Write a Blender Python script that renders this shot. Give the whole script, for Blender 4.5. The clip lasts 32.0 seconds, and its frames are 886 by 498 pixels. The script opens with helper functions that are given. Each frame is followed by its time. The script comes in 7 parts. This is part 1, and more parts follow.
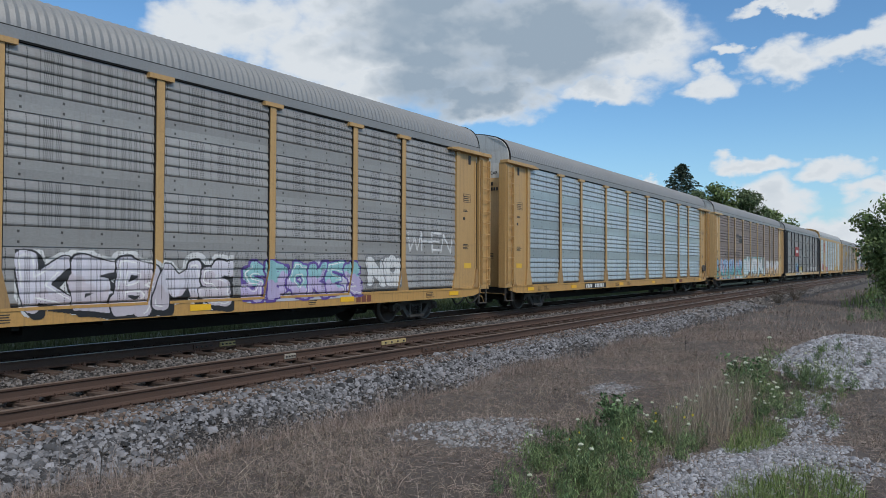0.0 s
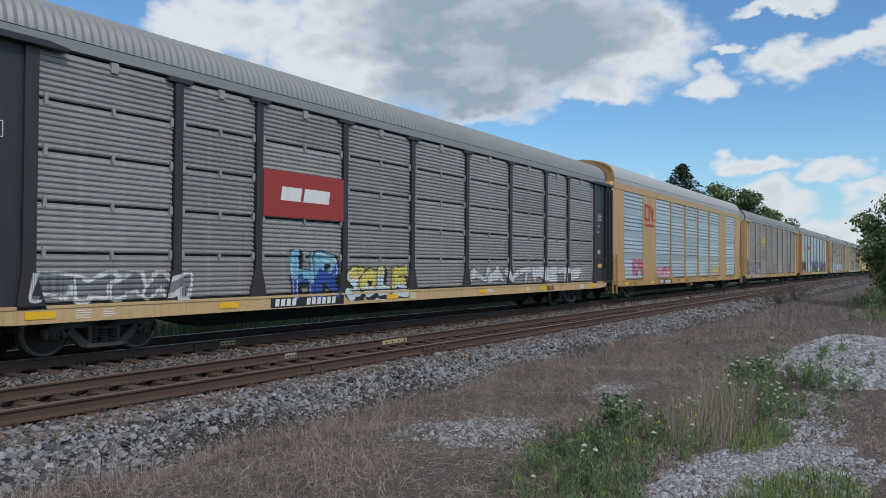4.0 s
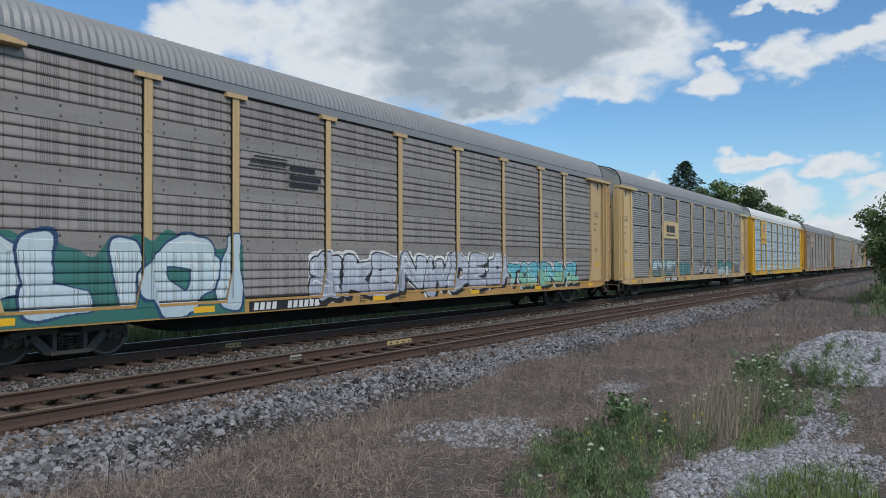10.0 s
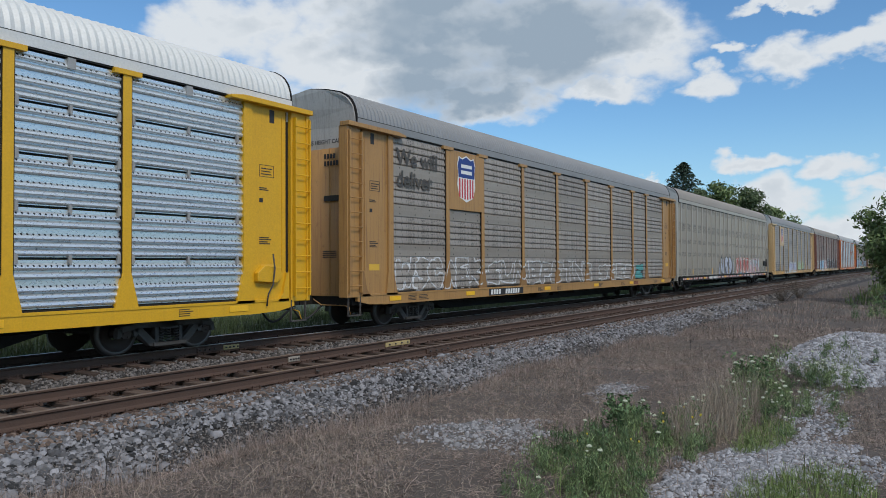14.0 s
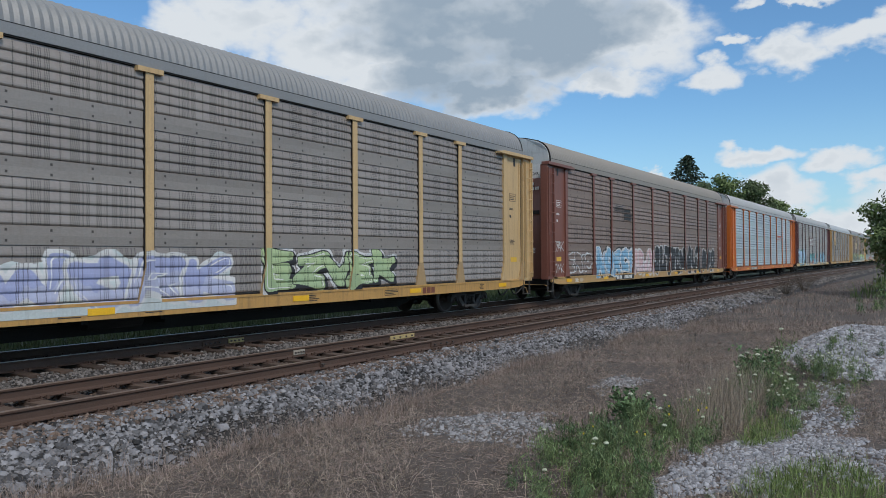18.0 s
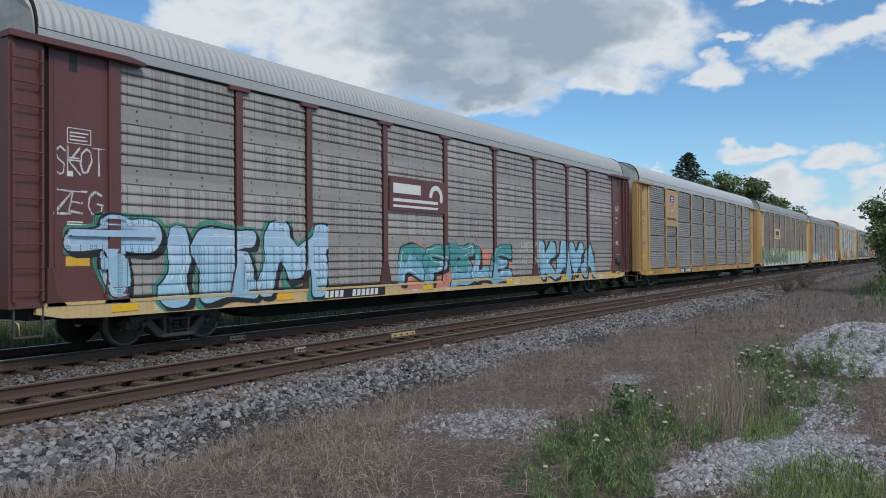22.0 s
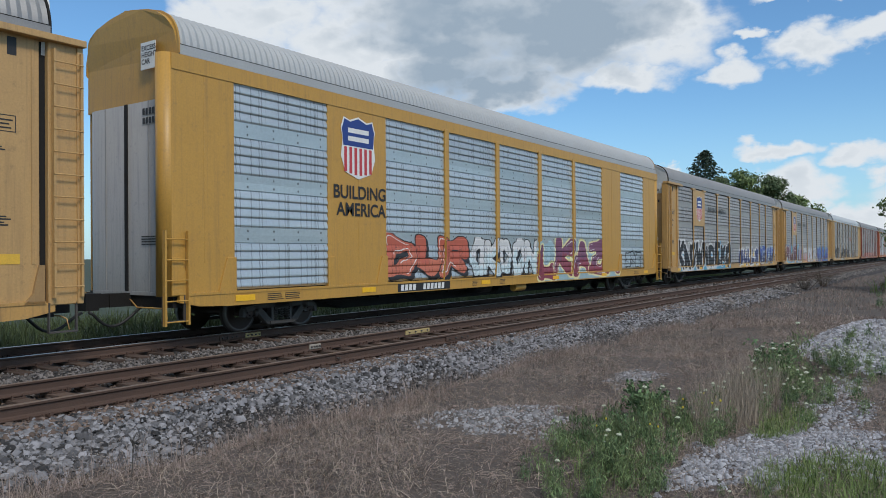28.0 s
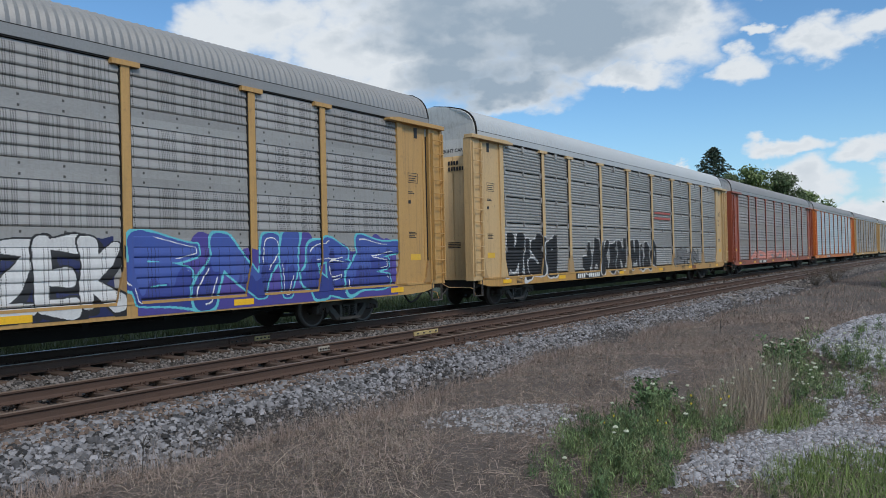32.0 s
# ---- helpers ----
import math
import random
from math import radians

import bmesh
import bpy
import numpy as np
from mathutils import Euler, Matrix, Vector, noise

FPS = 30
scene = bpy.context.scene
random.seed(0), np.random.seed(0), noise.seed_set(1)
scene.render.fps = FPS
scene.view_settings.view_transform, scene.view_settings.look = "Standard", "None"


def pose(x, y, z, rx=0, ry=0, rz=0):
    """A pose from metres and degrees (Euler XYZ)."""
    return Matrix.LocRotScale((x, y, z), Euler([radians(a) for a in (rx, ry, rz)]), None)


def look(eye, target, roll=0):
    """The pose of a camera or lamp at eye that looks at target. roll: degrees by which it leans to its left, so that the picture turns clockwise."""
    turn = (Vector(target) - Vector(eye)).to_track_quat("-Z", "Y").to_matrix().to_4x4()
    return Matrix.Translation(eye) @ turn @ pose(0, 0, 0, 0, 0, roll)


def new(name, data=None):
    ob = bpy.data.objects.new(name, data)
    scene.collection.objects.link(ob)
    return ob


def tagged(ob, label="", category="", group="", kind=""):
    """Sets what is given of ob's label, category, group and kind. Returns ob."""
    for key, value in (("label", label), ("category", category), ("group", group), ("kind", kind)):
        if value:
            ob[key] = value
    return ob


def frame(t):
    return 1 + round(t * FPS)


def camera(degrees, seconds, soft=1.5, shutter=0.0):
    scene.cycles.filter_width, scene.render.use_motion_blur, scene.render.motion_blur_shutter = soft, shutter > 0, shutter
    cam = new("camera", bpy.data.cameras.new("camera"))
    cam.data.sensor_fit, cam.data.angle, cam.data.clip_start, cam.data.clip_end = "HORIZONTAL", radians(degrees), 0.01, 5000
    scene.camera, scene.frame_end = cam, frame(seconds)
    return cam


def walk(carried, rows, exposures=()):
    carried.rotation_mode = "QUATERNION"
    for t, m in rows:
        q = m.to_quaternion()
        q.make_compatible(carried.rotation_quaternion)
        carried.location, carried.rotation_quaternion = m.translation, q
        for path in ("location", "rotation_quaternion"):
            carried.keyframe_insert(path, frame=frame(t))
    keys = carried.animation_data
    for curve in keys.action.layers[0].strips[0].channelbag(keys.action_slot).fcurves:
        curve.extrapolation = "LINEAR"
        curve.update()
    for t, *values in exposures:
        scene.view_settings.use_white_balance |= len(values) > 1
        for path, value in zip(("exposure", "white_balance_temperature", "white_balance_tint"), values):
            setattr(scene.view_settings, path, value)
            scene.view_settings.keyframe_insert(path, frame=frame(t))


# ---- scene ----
# World: x runs along the tracks (away from the viewer), y across them, z up from the train's railheads.
cam = camera(60.94, 32.0, soft=0.9)

# seconds, x, y, z, tilt up, heading (clockwise from +y), lean: a hand-held phone that sways a little
PATH = [
    (0, -0.025, -13.557, 1.639, 1.167, 57.075, 0.243), (0.5, -0.012, -13.547, 1.640, 1.179, 57.058, 0.283),
    (1, -0.003, -13.538, 1.639, 1.184, 57.121, 0.298), (1.5, 0.002, -13.531, 1.639, 1.179, 57.208, 0.310),
    (2, 0.003, -13.526, 1.639, 1.177, 57.235, 0.311), (2.5, 0.002, -13.522, 1.639, 1.179, 57.174, 0.299),
    (3, 0.001, -13.518, 1.639, 1.171, 57.111, 0.301), (3.5, -0.002, -13.519, 1.638, 1.166, 57.101, 0.330),
    (5.5, 0.031, -13.467, 1.635, 1.009, 56.939, 0.171), (6, 0.020, -13.474, 1.635, 0.978, 56.983, 0.084),
    (6.5, 0.009, -13.479, 1.637, 0.942, 57.003, 0.049), (7, 0.003, -13.482, 1.640, 0.927, 57.011, 0.029),
    (7.5, -0.002, -13.485, 1.644, 0.936, 56.984, -0.008), (8, -0.005, -13.488, 1.645, 0.959, 56.936, -0.058),
    (8.5, -0.006, -13.490, 1.644, 0.980, 56.898, -0.106), (9, -0.005, -13.494, 1.642, 1.011, 56.865, -0.143),
    (9.5, -0.006, -13.501, 1.642, 1.070, 56.837, -0.191), (10, -0.012, -13.509, 1.644, 1.132, 56.823, -0.248),
    (10.5, -0.014, -13.512, 1.644, 1.173, 56.845, -0.285), (11, -0.009, -13.509, 1.643, 1.213, 56.864, -0.316),
    (11.5, -0.006, -13.506, 1.641, 1.270, 56.860, -0.365), (12, -0.006, -13.505, 1.639, 1.291, 56.864, -0.410),
    (12.5, -0.003, -13.505, 1.637, 1.281, 56.879, -0.427), (13, 0.001, -13.505, 1.637, 1.262, 56.896, -0.384),
    (13.5, 0.002, -13.506, 1.639, 1.249, 56.912, -0.321), (14, -0.001, -13.507, 1.642, 1.236, 56.933, -0.301),
    (14.5, -0.015, -13.513, 1.643, 1.221, 56.939, -0.324), (16.5, -0.030, -13.493, 1.644, 1.071, 56.794, -0.188),
    (17, -0.016, -13.489, 1.639, 0.975, 56.727, -0.248), (17.5, -0.010, -13.487, 1.638, 0.863, 56.686, -0.307),
    (18, -0.007, -13.486, 1.637, 0.751, 56.661, -0.370), (18.5, -0.008, -13.484, 1.635, 0.661, 56.652, -0.425),
    (19, -0.010, -13.481, 1.635, 0.594, 56.657, -0.445), (19.5, -0.010, -13.477, 1.636, 0.555, 56.673, -0.419),
    (20, -0.010, -13.476, 1.638, 0.540, 56.675, -0.395), (20.5, -0.013, -13.480, 1.640, 0.531, 56.654, -0.389),
    (21, -0.015, -13.485, 1.640, 0.533, 56.624, -0.394), (21.5, -0.017, -13.490, 1.637, 0.549, 56.601, -0.398),
    (22, -0.020, -13.492, 1.637, 0.564, 56.602, -0.411), (22.5, -0.023, -13.491, 1.636, 0.589, 56.629, -0.420),
    (23, -0.028, -13.488, 1.635, 0.616, 56.659, -0.393), (23.5, -0.028, -13.487, 1.633, 0.650, 56.660, -0.354),
    (24, -0.027, -13.489, 1.629, 0.695, 56.632, -0.348), (24.5, -0.026, -13.495, 1.626, 0.729, 56.565, -0.367),
    (25, -0.024, -13.499, 1.623, 0.747, 56.472, -0.347), (25.5, -0.029, -13.500, 1.620, 0.774, 56.381, -0.281),
    (27.5, -0.033, -13.519, 1.599, 0.604, 55.628, -0.320), (28, -0.033, -13.533, 1.605, 0.479, 55.444, -0.466),
    (28.5, -0.031, -13.541, 1.611, 0.372, 55.283, -0.655), (29, -0.028, -13.548, 1.613, 0.293, 55.139, -0.840),
    (29.5, -0.028, -13.552, 1.611, 0.256, 55.012, -0.977), (30, -0.027, -13.555, 1.607, 0.271, 54.905, -1.076),
    (30.5, -0.025, -13.561, 1.604, 0.312, 54.817, -1.154), (31, -0.019, -13.566, 1.599, 0.372, 54.767, -1.224),
    (31.5, -0.016, -13.569, 1.592, 0.476, 54.753, -1.296), (32, -0.026, -13.574, 1.586, 0.607, 54.765, -1.333),
]
walk(cam, [(t, pose(x, y, z, 90 + tilt, 0, -turn) @ pose(0, 0, 0, 0, 0, lean)) for t, x, y, z, tilt, turn, lean in PATH],
     exposures=[(0, -0.08), (22, -0.08), (28, -0.02), (32, -0.02)])

# ---------------------------------------------------------------- sky, clouds and sun
SUN_AZ, SUN_EL = 205.0, 46.0   # degrees clockwise from +y, above the horizon


def make_world():
    w = bpy.data.worlds.new("sky")
    scene.world = w
    w.use_nodes = True
    nt = w.node_tree
    nt.nodes.clear()
    N, L = nt.nodes.new, nt.links.new

    def m(op, a, b=None, c=None, clamp=False):
        n = N("ShaderNodeMath")
        n.operation, n.use_clamp = op, clamp
        for i, v in enumerate((a, b, c)):
            if v is None:
                continue
            if isinstance(v, (int, float)):
                n.inputs[i].default_value = v
            else:
                L(v, n.inputs[i])
        return n.outputs[0]

    def smooth(v, lo, hi, a=0.0, b=1.0):
        n = N("ShaderNodeMapRange")
        n.interpolation_type = "SMOOTHSTEP"
        L(v, n.inputs[0])
        for i, x in enumerate((lo, hi, a, b)):
            n.inputs[i + 1].default_value = x
        return n.outputs[0]

    def fbm(vec, scale, detail, rough=0.55):
        n = N("ShaderNodeTexNoise")
        n.inputs["Scale"].default_value, n.inputs["Detail"].default_value = scale, detail
        n.inputs["Roughness"].default_value = rough
        L(vec, n.inputs["Vector"])
        return n.outputs["Fac"]

    def mix(f, a, b):
        n = N("ShaderNodeMix")
        n.data_type = "RGBA"
        L(f, n.inputs[0])
        for i, v in ((6, a), (7, b)):
            if isinstance(v, tuple):
                n.inputs[i].default_value = (*v, 1)
            else:
                L(v, n.inputs[i])
        return n.outputs[2]

    tc = N("ShaderNodeTexCoord")
    sep = N("ShaderNodeSeparateXYZ")
    L(tc.outputs["Generated"], sep.inputs[0])
    az = m("MULTIPLY", m("ARCTAN2", sep.outputs[0], sep.outputs[1]), 57.2958)
    el = m("MULTIPLY", m("ARCSINE", sep.outputs[2]), 57.2958)

    # cumulus: centres and half sizes in degrees; first those over the tracks, then the rest of the sky
    front = [(38.0, 16.1, 3.1, 2.1), (41.9, 17.2, 5.2, 2.7), (47.3, 15.2, 4.6, 2.7), (50.7, 13.3, 2.5, 1.7), (55.9, 17.0, 12.8, 5.9), (65.3, 16.8, 9.2, 4.3), (71.1, 16.1, 5.1, 3.3), 
             (60.2, 12.5, 5.1, 1.9), (69.5, 12.8, 3.7, 1.1), (77.0, 12.7, 2.3, 1.1), (81.3, 13.8, 2.3, 1.4), (84.9, 14.5, 3.7, 1.2), (87.9, 14.6, 1.9, 1.4), (81.5, 17.4, 3.2, 0.5), 
             (79.2, 7.1, 2.4, 0.7), (72.7, 6.0, 1.2, 0.4), (80.6, 4.1, 2.7, 1.8), (84.5, 6.6, 2.2, 0.9), (86.6, 4.9, 1.9, 0.9), (85.1, 2.2, 5.0, 1.3), (77.8, 14.9, 1.5, 0.5)]
    around = [(10, 19, 11, 4), (-25, 15, 14, 5), (-70, 22, 16, 6), (-110, 14, 13, 5), (-150, 20, 15, 7), (170, 13, 14, 4), (130, 18, 16, 6), (108, 12, 9, 3.5), (92, 3.5, 7, 1.8)]
    # hearts where the cloud is thick and grey
    hearts = [(60.5, 18.1, 14.5, 5.8, 1.0), (69.0, 17.2, 7.5, 3.2, 0.75), (50.7, 16.1, 4.6, 2.8, 0.2), (58.5, 12.9, 9.5, 2.9, 0.85), (64.5, 14.5, 7.0, 2.6, 0.6)]

    stretch = N("ShaderNodeCombineXYZ")
    L(m("MULTIPLY", az, 0.055), stretch.inputs[0])
    L(m("MULTIPLY", el, 0.085), stretch.inputs[1])
    vec = stretch.outputs[0]

    # billowing outlines: the angles are shifted by noise before the cloud shapes are laid out
    shifted = N("ShaderNodeVectorMath")
    shifted.operation = "ADD"
    L(vec, shifted.inputs[0])
    shifted.inputs[1].default_value = (7.3, 3.1, 0)
    az_w = m("ADD", az, m("MULTIPLY", m("SUBTRACT", fbm(vec, 5.5, 6, 0.52), 0.5), 7.0))
    el_w = m("ADD", el, m("MULTIPLY", m("SUBTRACT", fbm(shifted.outputs[0], 5.5, 6, 0.52), 0.5), 4.2))

    def blob(u, v, ru, rv):
        du = m("DIVIDE", m("SUBTRACT", az_w, u), ru)
        dv = m("DIVIDE", m("SUBTRACT", el_w, v), rv)
        q = m("SUBTRACT", 1.0, m("ADD", m("MULTIPLY", du, du), m("MULTIPLY", dv, dv)))
        return m("MAXIMUM", q, -1.5)
    body = grey = None
    for e in front + around:
        q = blob(*e)
        body = q if body is None else m("MAXIMUM", body, q)
    for u, v, ru, rv, g in hearts + [(u, v, ru, rv, 0.5) for u, v, ru, rv in around]:
        gq = m("MULTIPLY", m("MAXIMUM", blob(u, v, ru, rv), 0.0), g)
        grey = gq if grey is None else m("MAXIMUM", grey, gq)
    puff = fbm(vec, 3.2, 10, 0.52)
    fine = fbm(vec, 13.0, 6, 0.5)
    field = m("ADD", body, m("MULTIPLY", m("SUBTRACT", puff, 0.5), 1.5))
    field = m("ADD", field, m("MULTIPLY", m("SUBTRACT", fine, 0.5), 0.75))
    # high overhead the cloud deck is nearly closed
    over = m("ADD", smooth(el, 20, 38, -1.5, 0.45), m("MULTIPLY", m("SUBTRACT", puff, 0.5), 1.5))
    field = m("MAXIMUM", field, over)
    cover = smooth(field, -0.45, 0.72)
    # shade: greyer in the thick heart and the under side, with billows
    lower = N("ShaderNodeVectorMath")
    lower.operation = "ADD"
    L(vec, lower.inputs[0])
    lower.inputs[1].default_value = (0.02, 0.05, 0)
    relief = m("SUBTRACT", fbm(lower.outputs[0], 2.6, 3, 0.45), fbm(vec, 2.6, 3, 0.45))
    shade = m("ADD", smooth(grey, 0.0, 0.75, 0.0, 0.95), m("MULTIPLY", relief, 1.3))
    shade = m("ADD", shade, m("MULTIPLY", m("SUBTRACT", fbm(vec, 1.9, 3, 0.45), 0.5), 0.8))
    # thin parts and rims are lit through, thick parts are grey
    shade = m("ADD", shade, smooth(field, 0.35, 1.1, -0.38, 0.10))
    shade = m("ADD", shade, smooth(el, 24, 40, 0, 0.75))
    shade = m("ADD", shade, 0.0, clamp=True)
    cloud = mix(shade, (0.74, 0.79, 0.84), (0.325, 0.415, 0.515))

    sky = N("ShaderNodeTexSky")
    sky.sky_type, sky.sun_disc = "NISHITA", False
    sky.sun_elevation, sky.sun_rotation = radians(SUN_EL), radians(SUN_AZ)
    sky.air_density, sky.dust_density, sky.ozone_density = 1.0, 0.6, 2.0
    scale = N("ShaderNodeVectorMath")
    scale.operation = "MULTIPLY"
    L(sky.outputs[0], scale.inputs[0])
    scale.inputs[1].default_value = (0.088, 0.124, 0.146)
    haze = smooth(el, 0, 12, 0.5, 0.0)
    blue = mix(haze, scale.outputs[0], (0.46, 0.70, 0.88))
    both = mix(cover, blue, cloud)
    bg = N("ShaderNodeBackground")
    bg.inputs[1].default_value = 1.0
    L(both, bg.inputs[0])
    out = N("ShaderNodeOutputWorld")
    L(bg.outputs[0], out.inputs[0])


make_world()
sun_data = bpy.data.lights.new("sun", "SUN")
sun_data.energy, sun_data.angle, sun_data.color = 2.15, radians(12), (1.0, 0.93, 0.85)
sun = new("sun", sun_data)
_a, _e = radians(SUN_AZ), radians(SUN_EL)
sun.matrix_basis = look((100 * math.sin(_a) * math.cos(_e), 100 * math.cos(_a) * math.cos(_e), 100 * math.sin(_e)), (0, 0, 0))

# ---------------------------------------------------------------- materials
MATS = {}


def surface(name, base, second=None, amount=0.5, scale=2.0, rough=0.6, metal=0.0, bump=0.0, grain=60.0, streak=0.0, streak_colour=(0.12, 0.07, 0.04),
            dots=None, vary=0.0, island=False, stretch=(1, 1, 1), spots=0.0, holes=0.0, low=0.0, bolts=False):
    """A weathered surface: two tones at a large scale, fine grain, optional downward streaks and a perforation of small holes."""
    if name in MATS:
        return MATS[name]
    mt = bpy.data.materials.new(name)
    mt.use_nodes = True
    nt = mt.node_tree
    N, L = nt.nodes.new, nt.links.new
    bsdf = nt.nodes["Principled BSDF"]
    tc, info = N("ShaderNodeTexCoord"), N("ShaderNodeObjectInfo")
    off = N("ShaderNodeVectorMath")
    off.operation = "MULTIPLY_ADD"
    L(info.outputs["Random"], off.inputs[0])
    off.inputs[1].default_value = (37.0, 17.0, 23.0)
    L(tc.outputs["Object"], off.inputs[2])
    mp = N("ShaderNodeMapping")
    mp.inputs["Scale"].default_value = stretch
    L(off.outputs[0], mp.inputs[0])

    def noise(vec, sc, detail=5, rough_=0.6):
        n = N("ShaderNodeTexNoise")
        n.inputs["Scale"].default_value, n.inputs["Detail"].default_value, n.inputs["Roughness"].default_value = sc, detail, rough_
        L(vec, n.inputs["Vector"])
        return n.outputs["Fac"]

    def ramp(fac, lo, hi):
        n = N("ShaderNodeMapRange")
        L(fac, n.inputs[0])
        n.inputs[1].default_value, n.inputs[2].default_value = lo, hi
        n.inputs[3].default_value, n.inputs[4].default_value = 0.0, 1.0
        return n.outputs[0]

    def mul(a, b):
        n = N("ShaderNodeMath")
        n.operation = "MULTIPLY"
        for i, v in enumerate((a, b)):
            if isinstance(v, (int, float)):
                n.inputs[i].default_value = v
            else:
                L(v, n.inputs[i])
        return n.outputs[0]

    def mix(fac, a, b, kind="MIX"):
        n = N("ShaderNodeMix")
        n.data_type, n.blend_type = "RGBA", kind
        if isinstance(fac, (int, float)):
            n.inputs[0].default_value = fac
        else:
            L(fac, n.inputs[0])
        for i, v in ((6, a), (7, b)):
            if isinstance(v, tuple):
                n.inputs[i].default_value = (*v, 1)
            else:
                L(v, n.inputs[i])
        return n.outputs[2]

    second = second or tuple(c * 0.7 for c in base)
    big = noise(mp.outputs[0], scale, 6)
    col = mix(mul(ramp(big, 0.5 - 0.22, 0.5 + 0.28), amount), tuple(base), tuple(second))
    fine = noise(mp.outputs[0], grain, 3)
    col = mix(0.35, col, mix(ramp(fine, 0.25, 0.75), tuple(c * 0.72 for c in base), tuple(min(1, c * 1.25) for c in base)), "MIX")
    if streak:
        st = N("ShaderNodeMapping")
        st.inputs["Scale"].default_value = (9.0, 9.0, 0.35)
        L(off.outputs[0], st.inputs[0])
        col = mix(mul(ramp(noise(st.outputs[0], 1.6, 6, 0.65), 0.5, 0.78), streak), col, tuple(streak_colour))
    if spots:
        col = mix(mul(ramp(noise(mp.outputs[0], scale * 7, 6, 0.7), 0.58, 0.7), spots), col, tuple(streak_colour))
    if vary:
        lift = N("ShaderNodeHueSaturation")
        L(col, lift.inputs["Color"])
        pick = info.outputs["Random"]
        if island:
            geo = N("ShaderNodeNewGeometry")
            pick = geo.outputs["Random Per Island"]
        v = N("ShaderNodeMapRange")
        L(pick, v.inputs[0])
        v.inputs[3].default_value, v.inputs[4].default_value = 1 - vary, 1 + vary
        L(v.outputs[0], lift.inputs["Value"])
        col = lift.outputs["Color"]
    if holes or bolts:
        # columns of small slots, gathered in uneven groups, over the ribs of each sheet; pairs of bolts along its plain band
        sep = N("ShaderNodeSeparateXYZ")
        L(tc.outputs["Object"], sep.inputs[0])

        def op(kind, a, b=0.0):
            n = N("ShaderNodeMath")
            n.operation = kind
            for i, v in enumerate((a, b)):
                if isinstance(v, (int, float)):
                    n.inputs[i].default_value = v
                else:
                    L(v, n.inputs[i])
            return n.outputs[0]

        def near(v, pitch, half):
            return op("LESS_THAN", op("ABSOLUTE", op("SUBTRACT", op("FRACT", op("DIVIDE", v, pitch)), 0.5)), half / pitch)
        up = op("SUBTRACT", sep.outputs[2], low)
        band = op("MULTIPLY", op("SUBTRACT", op("FRACT", op("ADD", op("DIVIDE", op("SUBTRACT", up, 1.10), 1.065), 0.5)), 0.5), 1.065)
        band = op("ADD", op("ABSOLUTE", band), op("MULTIPLY", op("LESS_THAN", up, 0.5), 5.0))
        if holes:
            cell = op("FLOOR", op("DIVIDE", sep.outputs[0], 0.036))
            dice = N("ShaderNodeTexWhiteNoise")
            dice.noise_dimensions = "1D"
            L(cell, dice.inputs["W"])
            group = N("ShaderNodeTexNoise")
            group.noise_dimensions = "1D"
            group.inputs["Scale"].default_value, group.inputs["Detail"].default_value = 5.0, 2.0
            L(sep.outputs[0], group.inputs["W"])
            column = op("LESS_THAN", dice.outputs["Value"], op("MULTIPLY", op("SUBTRACT", group.outputs["Fac"], 0.18), 2.2 * holes))
            hit = op("MULTIPLY", op("MULTIPLY", near(sep.outputs[0], 0.036, 0.0085), near(up, 0.042, 0.013)), column)
            hit = op("MULTIPLY", hit, op("MULTIPLY", op("GREATER_THAN", up, 0.02), op("GREATER_THAN", band, 0.165)))
            if low:
                hit = op("MULTIPLY", hit, op("GREATER_THAN", sep.outputs[2], low))
            col = mix(mul(hit, 0.9), col, (0.016, 0.015, 0.015))
        if bolts:
            row = op("LESS_THAN", op("ABSOLUTE", op("SUBTRACT", band, 0.085)), 0.021)
            col = mix(mul(op("MULTIPLY", row, near(sep.outputs[0], 0.71, 0.020)), 0.85), col, (0.030, 0.024, 0.021))
    if dots:
        # rows of round holes: pitch along x and z, radius, heights of the bands of holes, group length, share of it with holes
        px, pz, rad, bands, group, share = dots
        sep = N("ShaderNodeSeparateXYZ")
        L(tc.outputs["Object"], sep.inputs[0])

        def mm(op, a, b):
            n = N("ShaderNodeMath")
            n.operation = op
            for i, v in enumerate((a, b)):
                if isinstance(v, (int, float)):
                    n.inputs[i].default_value = v
                else:
                    L(v, n.inputs[i])
            return n.outputs[0]

        def spot(pitch_x, pitch_z, r, lo, hi):
            fx = mm("MULTIPLY", mm("SUBTRACT", mm("FRACT", mm("DIVIDE", sep.outputs[0], pitch_x), 0), 0.5), pitch_x)
            fz = mm("MULTIPLY", mm("SUBTRACT", mm("FRACT", mm("DIVIDE", sep.outputs[2], pitch_z), 0), 0.5), pitch_z)
            hole = mm("LESS_THAN", mm("ADD", mm("MULTIPLY", fx, fx), mm("MULTIPLY", fz, fz)), r * r)
            return mm("MULTIPLY", hole, mm("MULTIPLY", mm("GREATER_THAN", sep.outputs[2], lo), mm("LESS_THAN", sep.outputs[2], hi)))
        gx = mm("LESS_THAN", mm("FRACT", mm("DIVIDE", sep.outputs[0], group), 0), share)
        for lo, hi in bands:
            col = mix(mm("MULTIPLY", spot(px, pz, rad, lo, hi), gx), col, (0.015, 0.015, 0.017))
    L(col, bsdf.inputs["Base Color"])
    bsdf.inputs["Metallic"].default_value = metal
    rr = N("ShaderNodeMapRange")
    L(fine, rr.inputs[0])
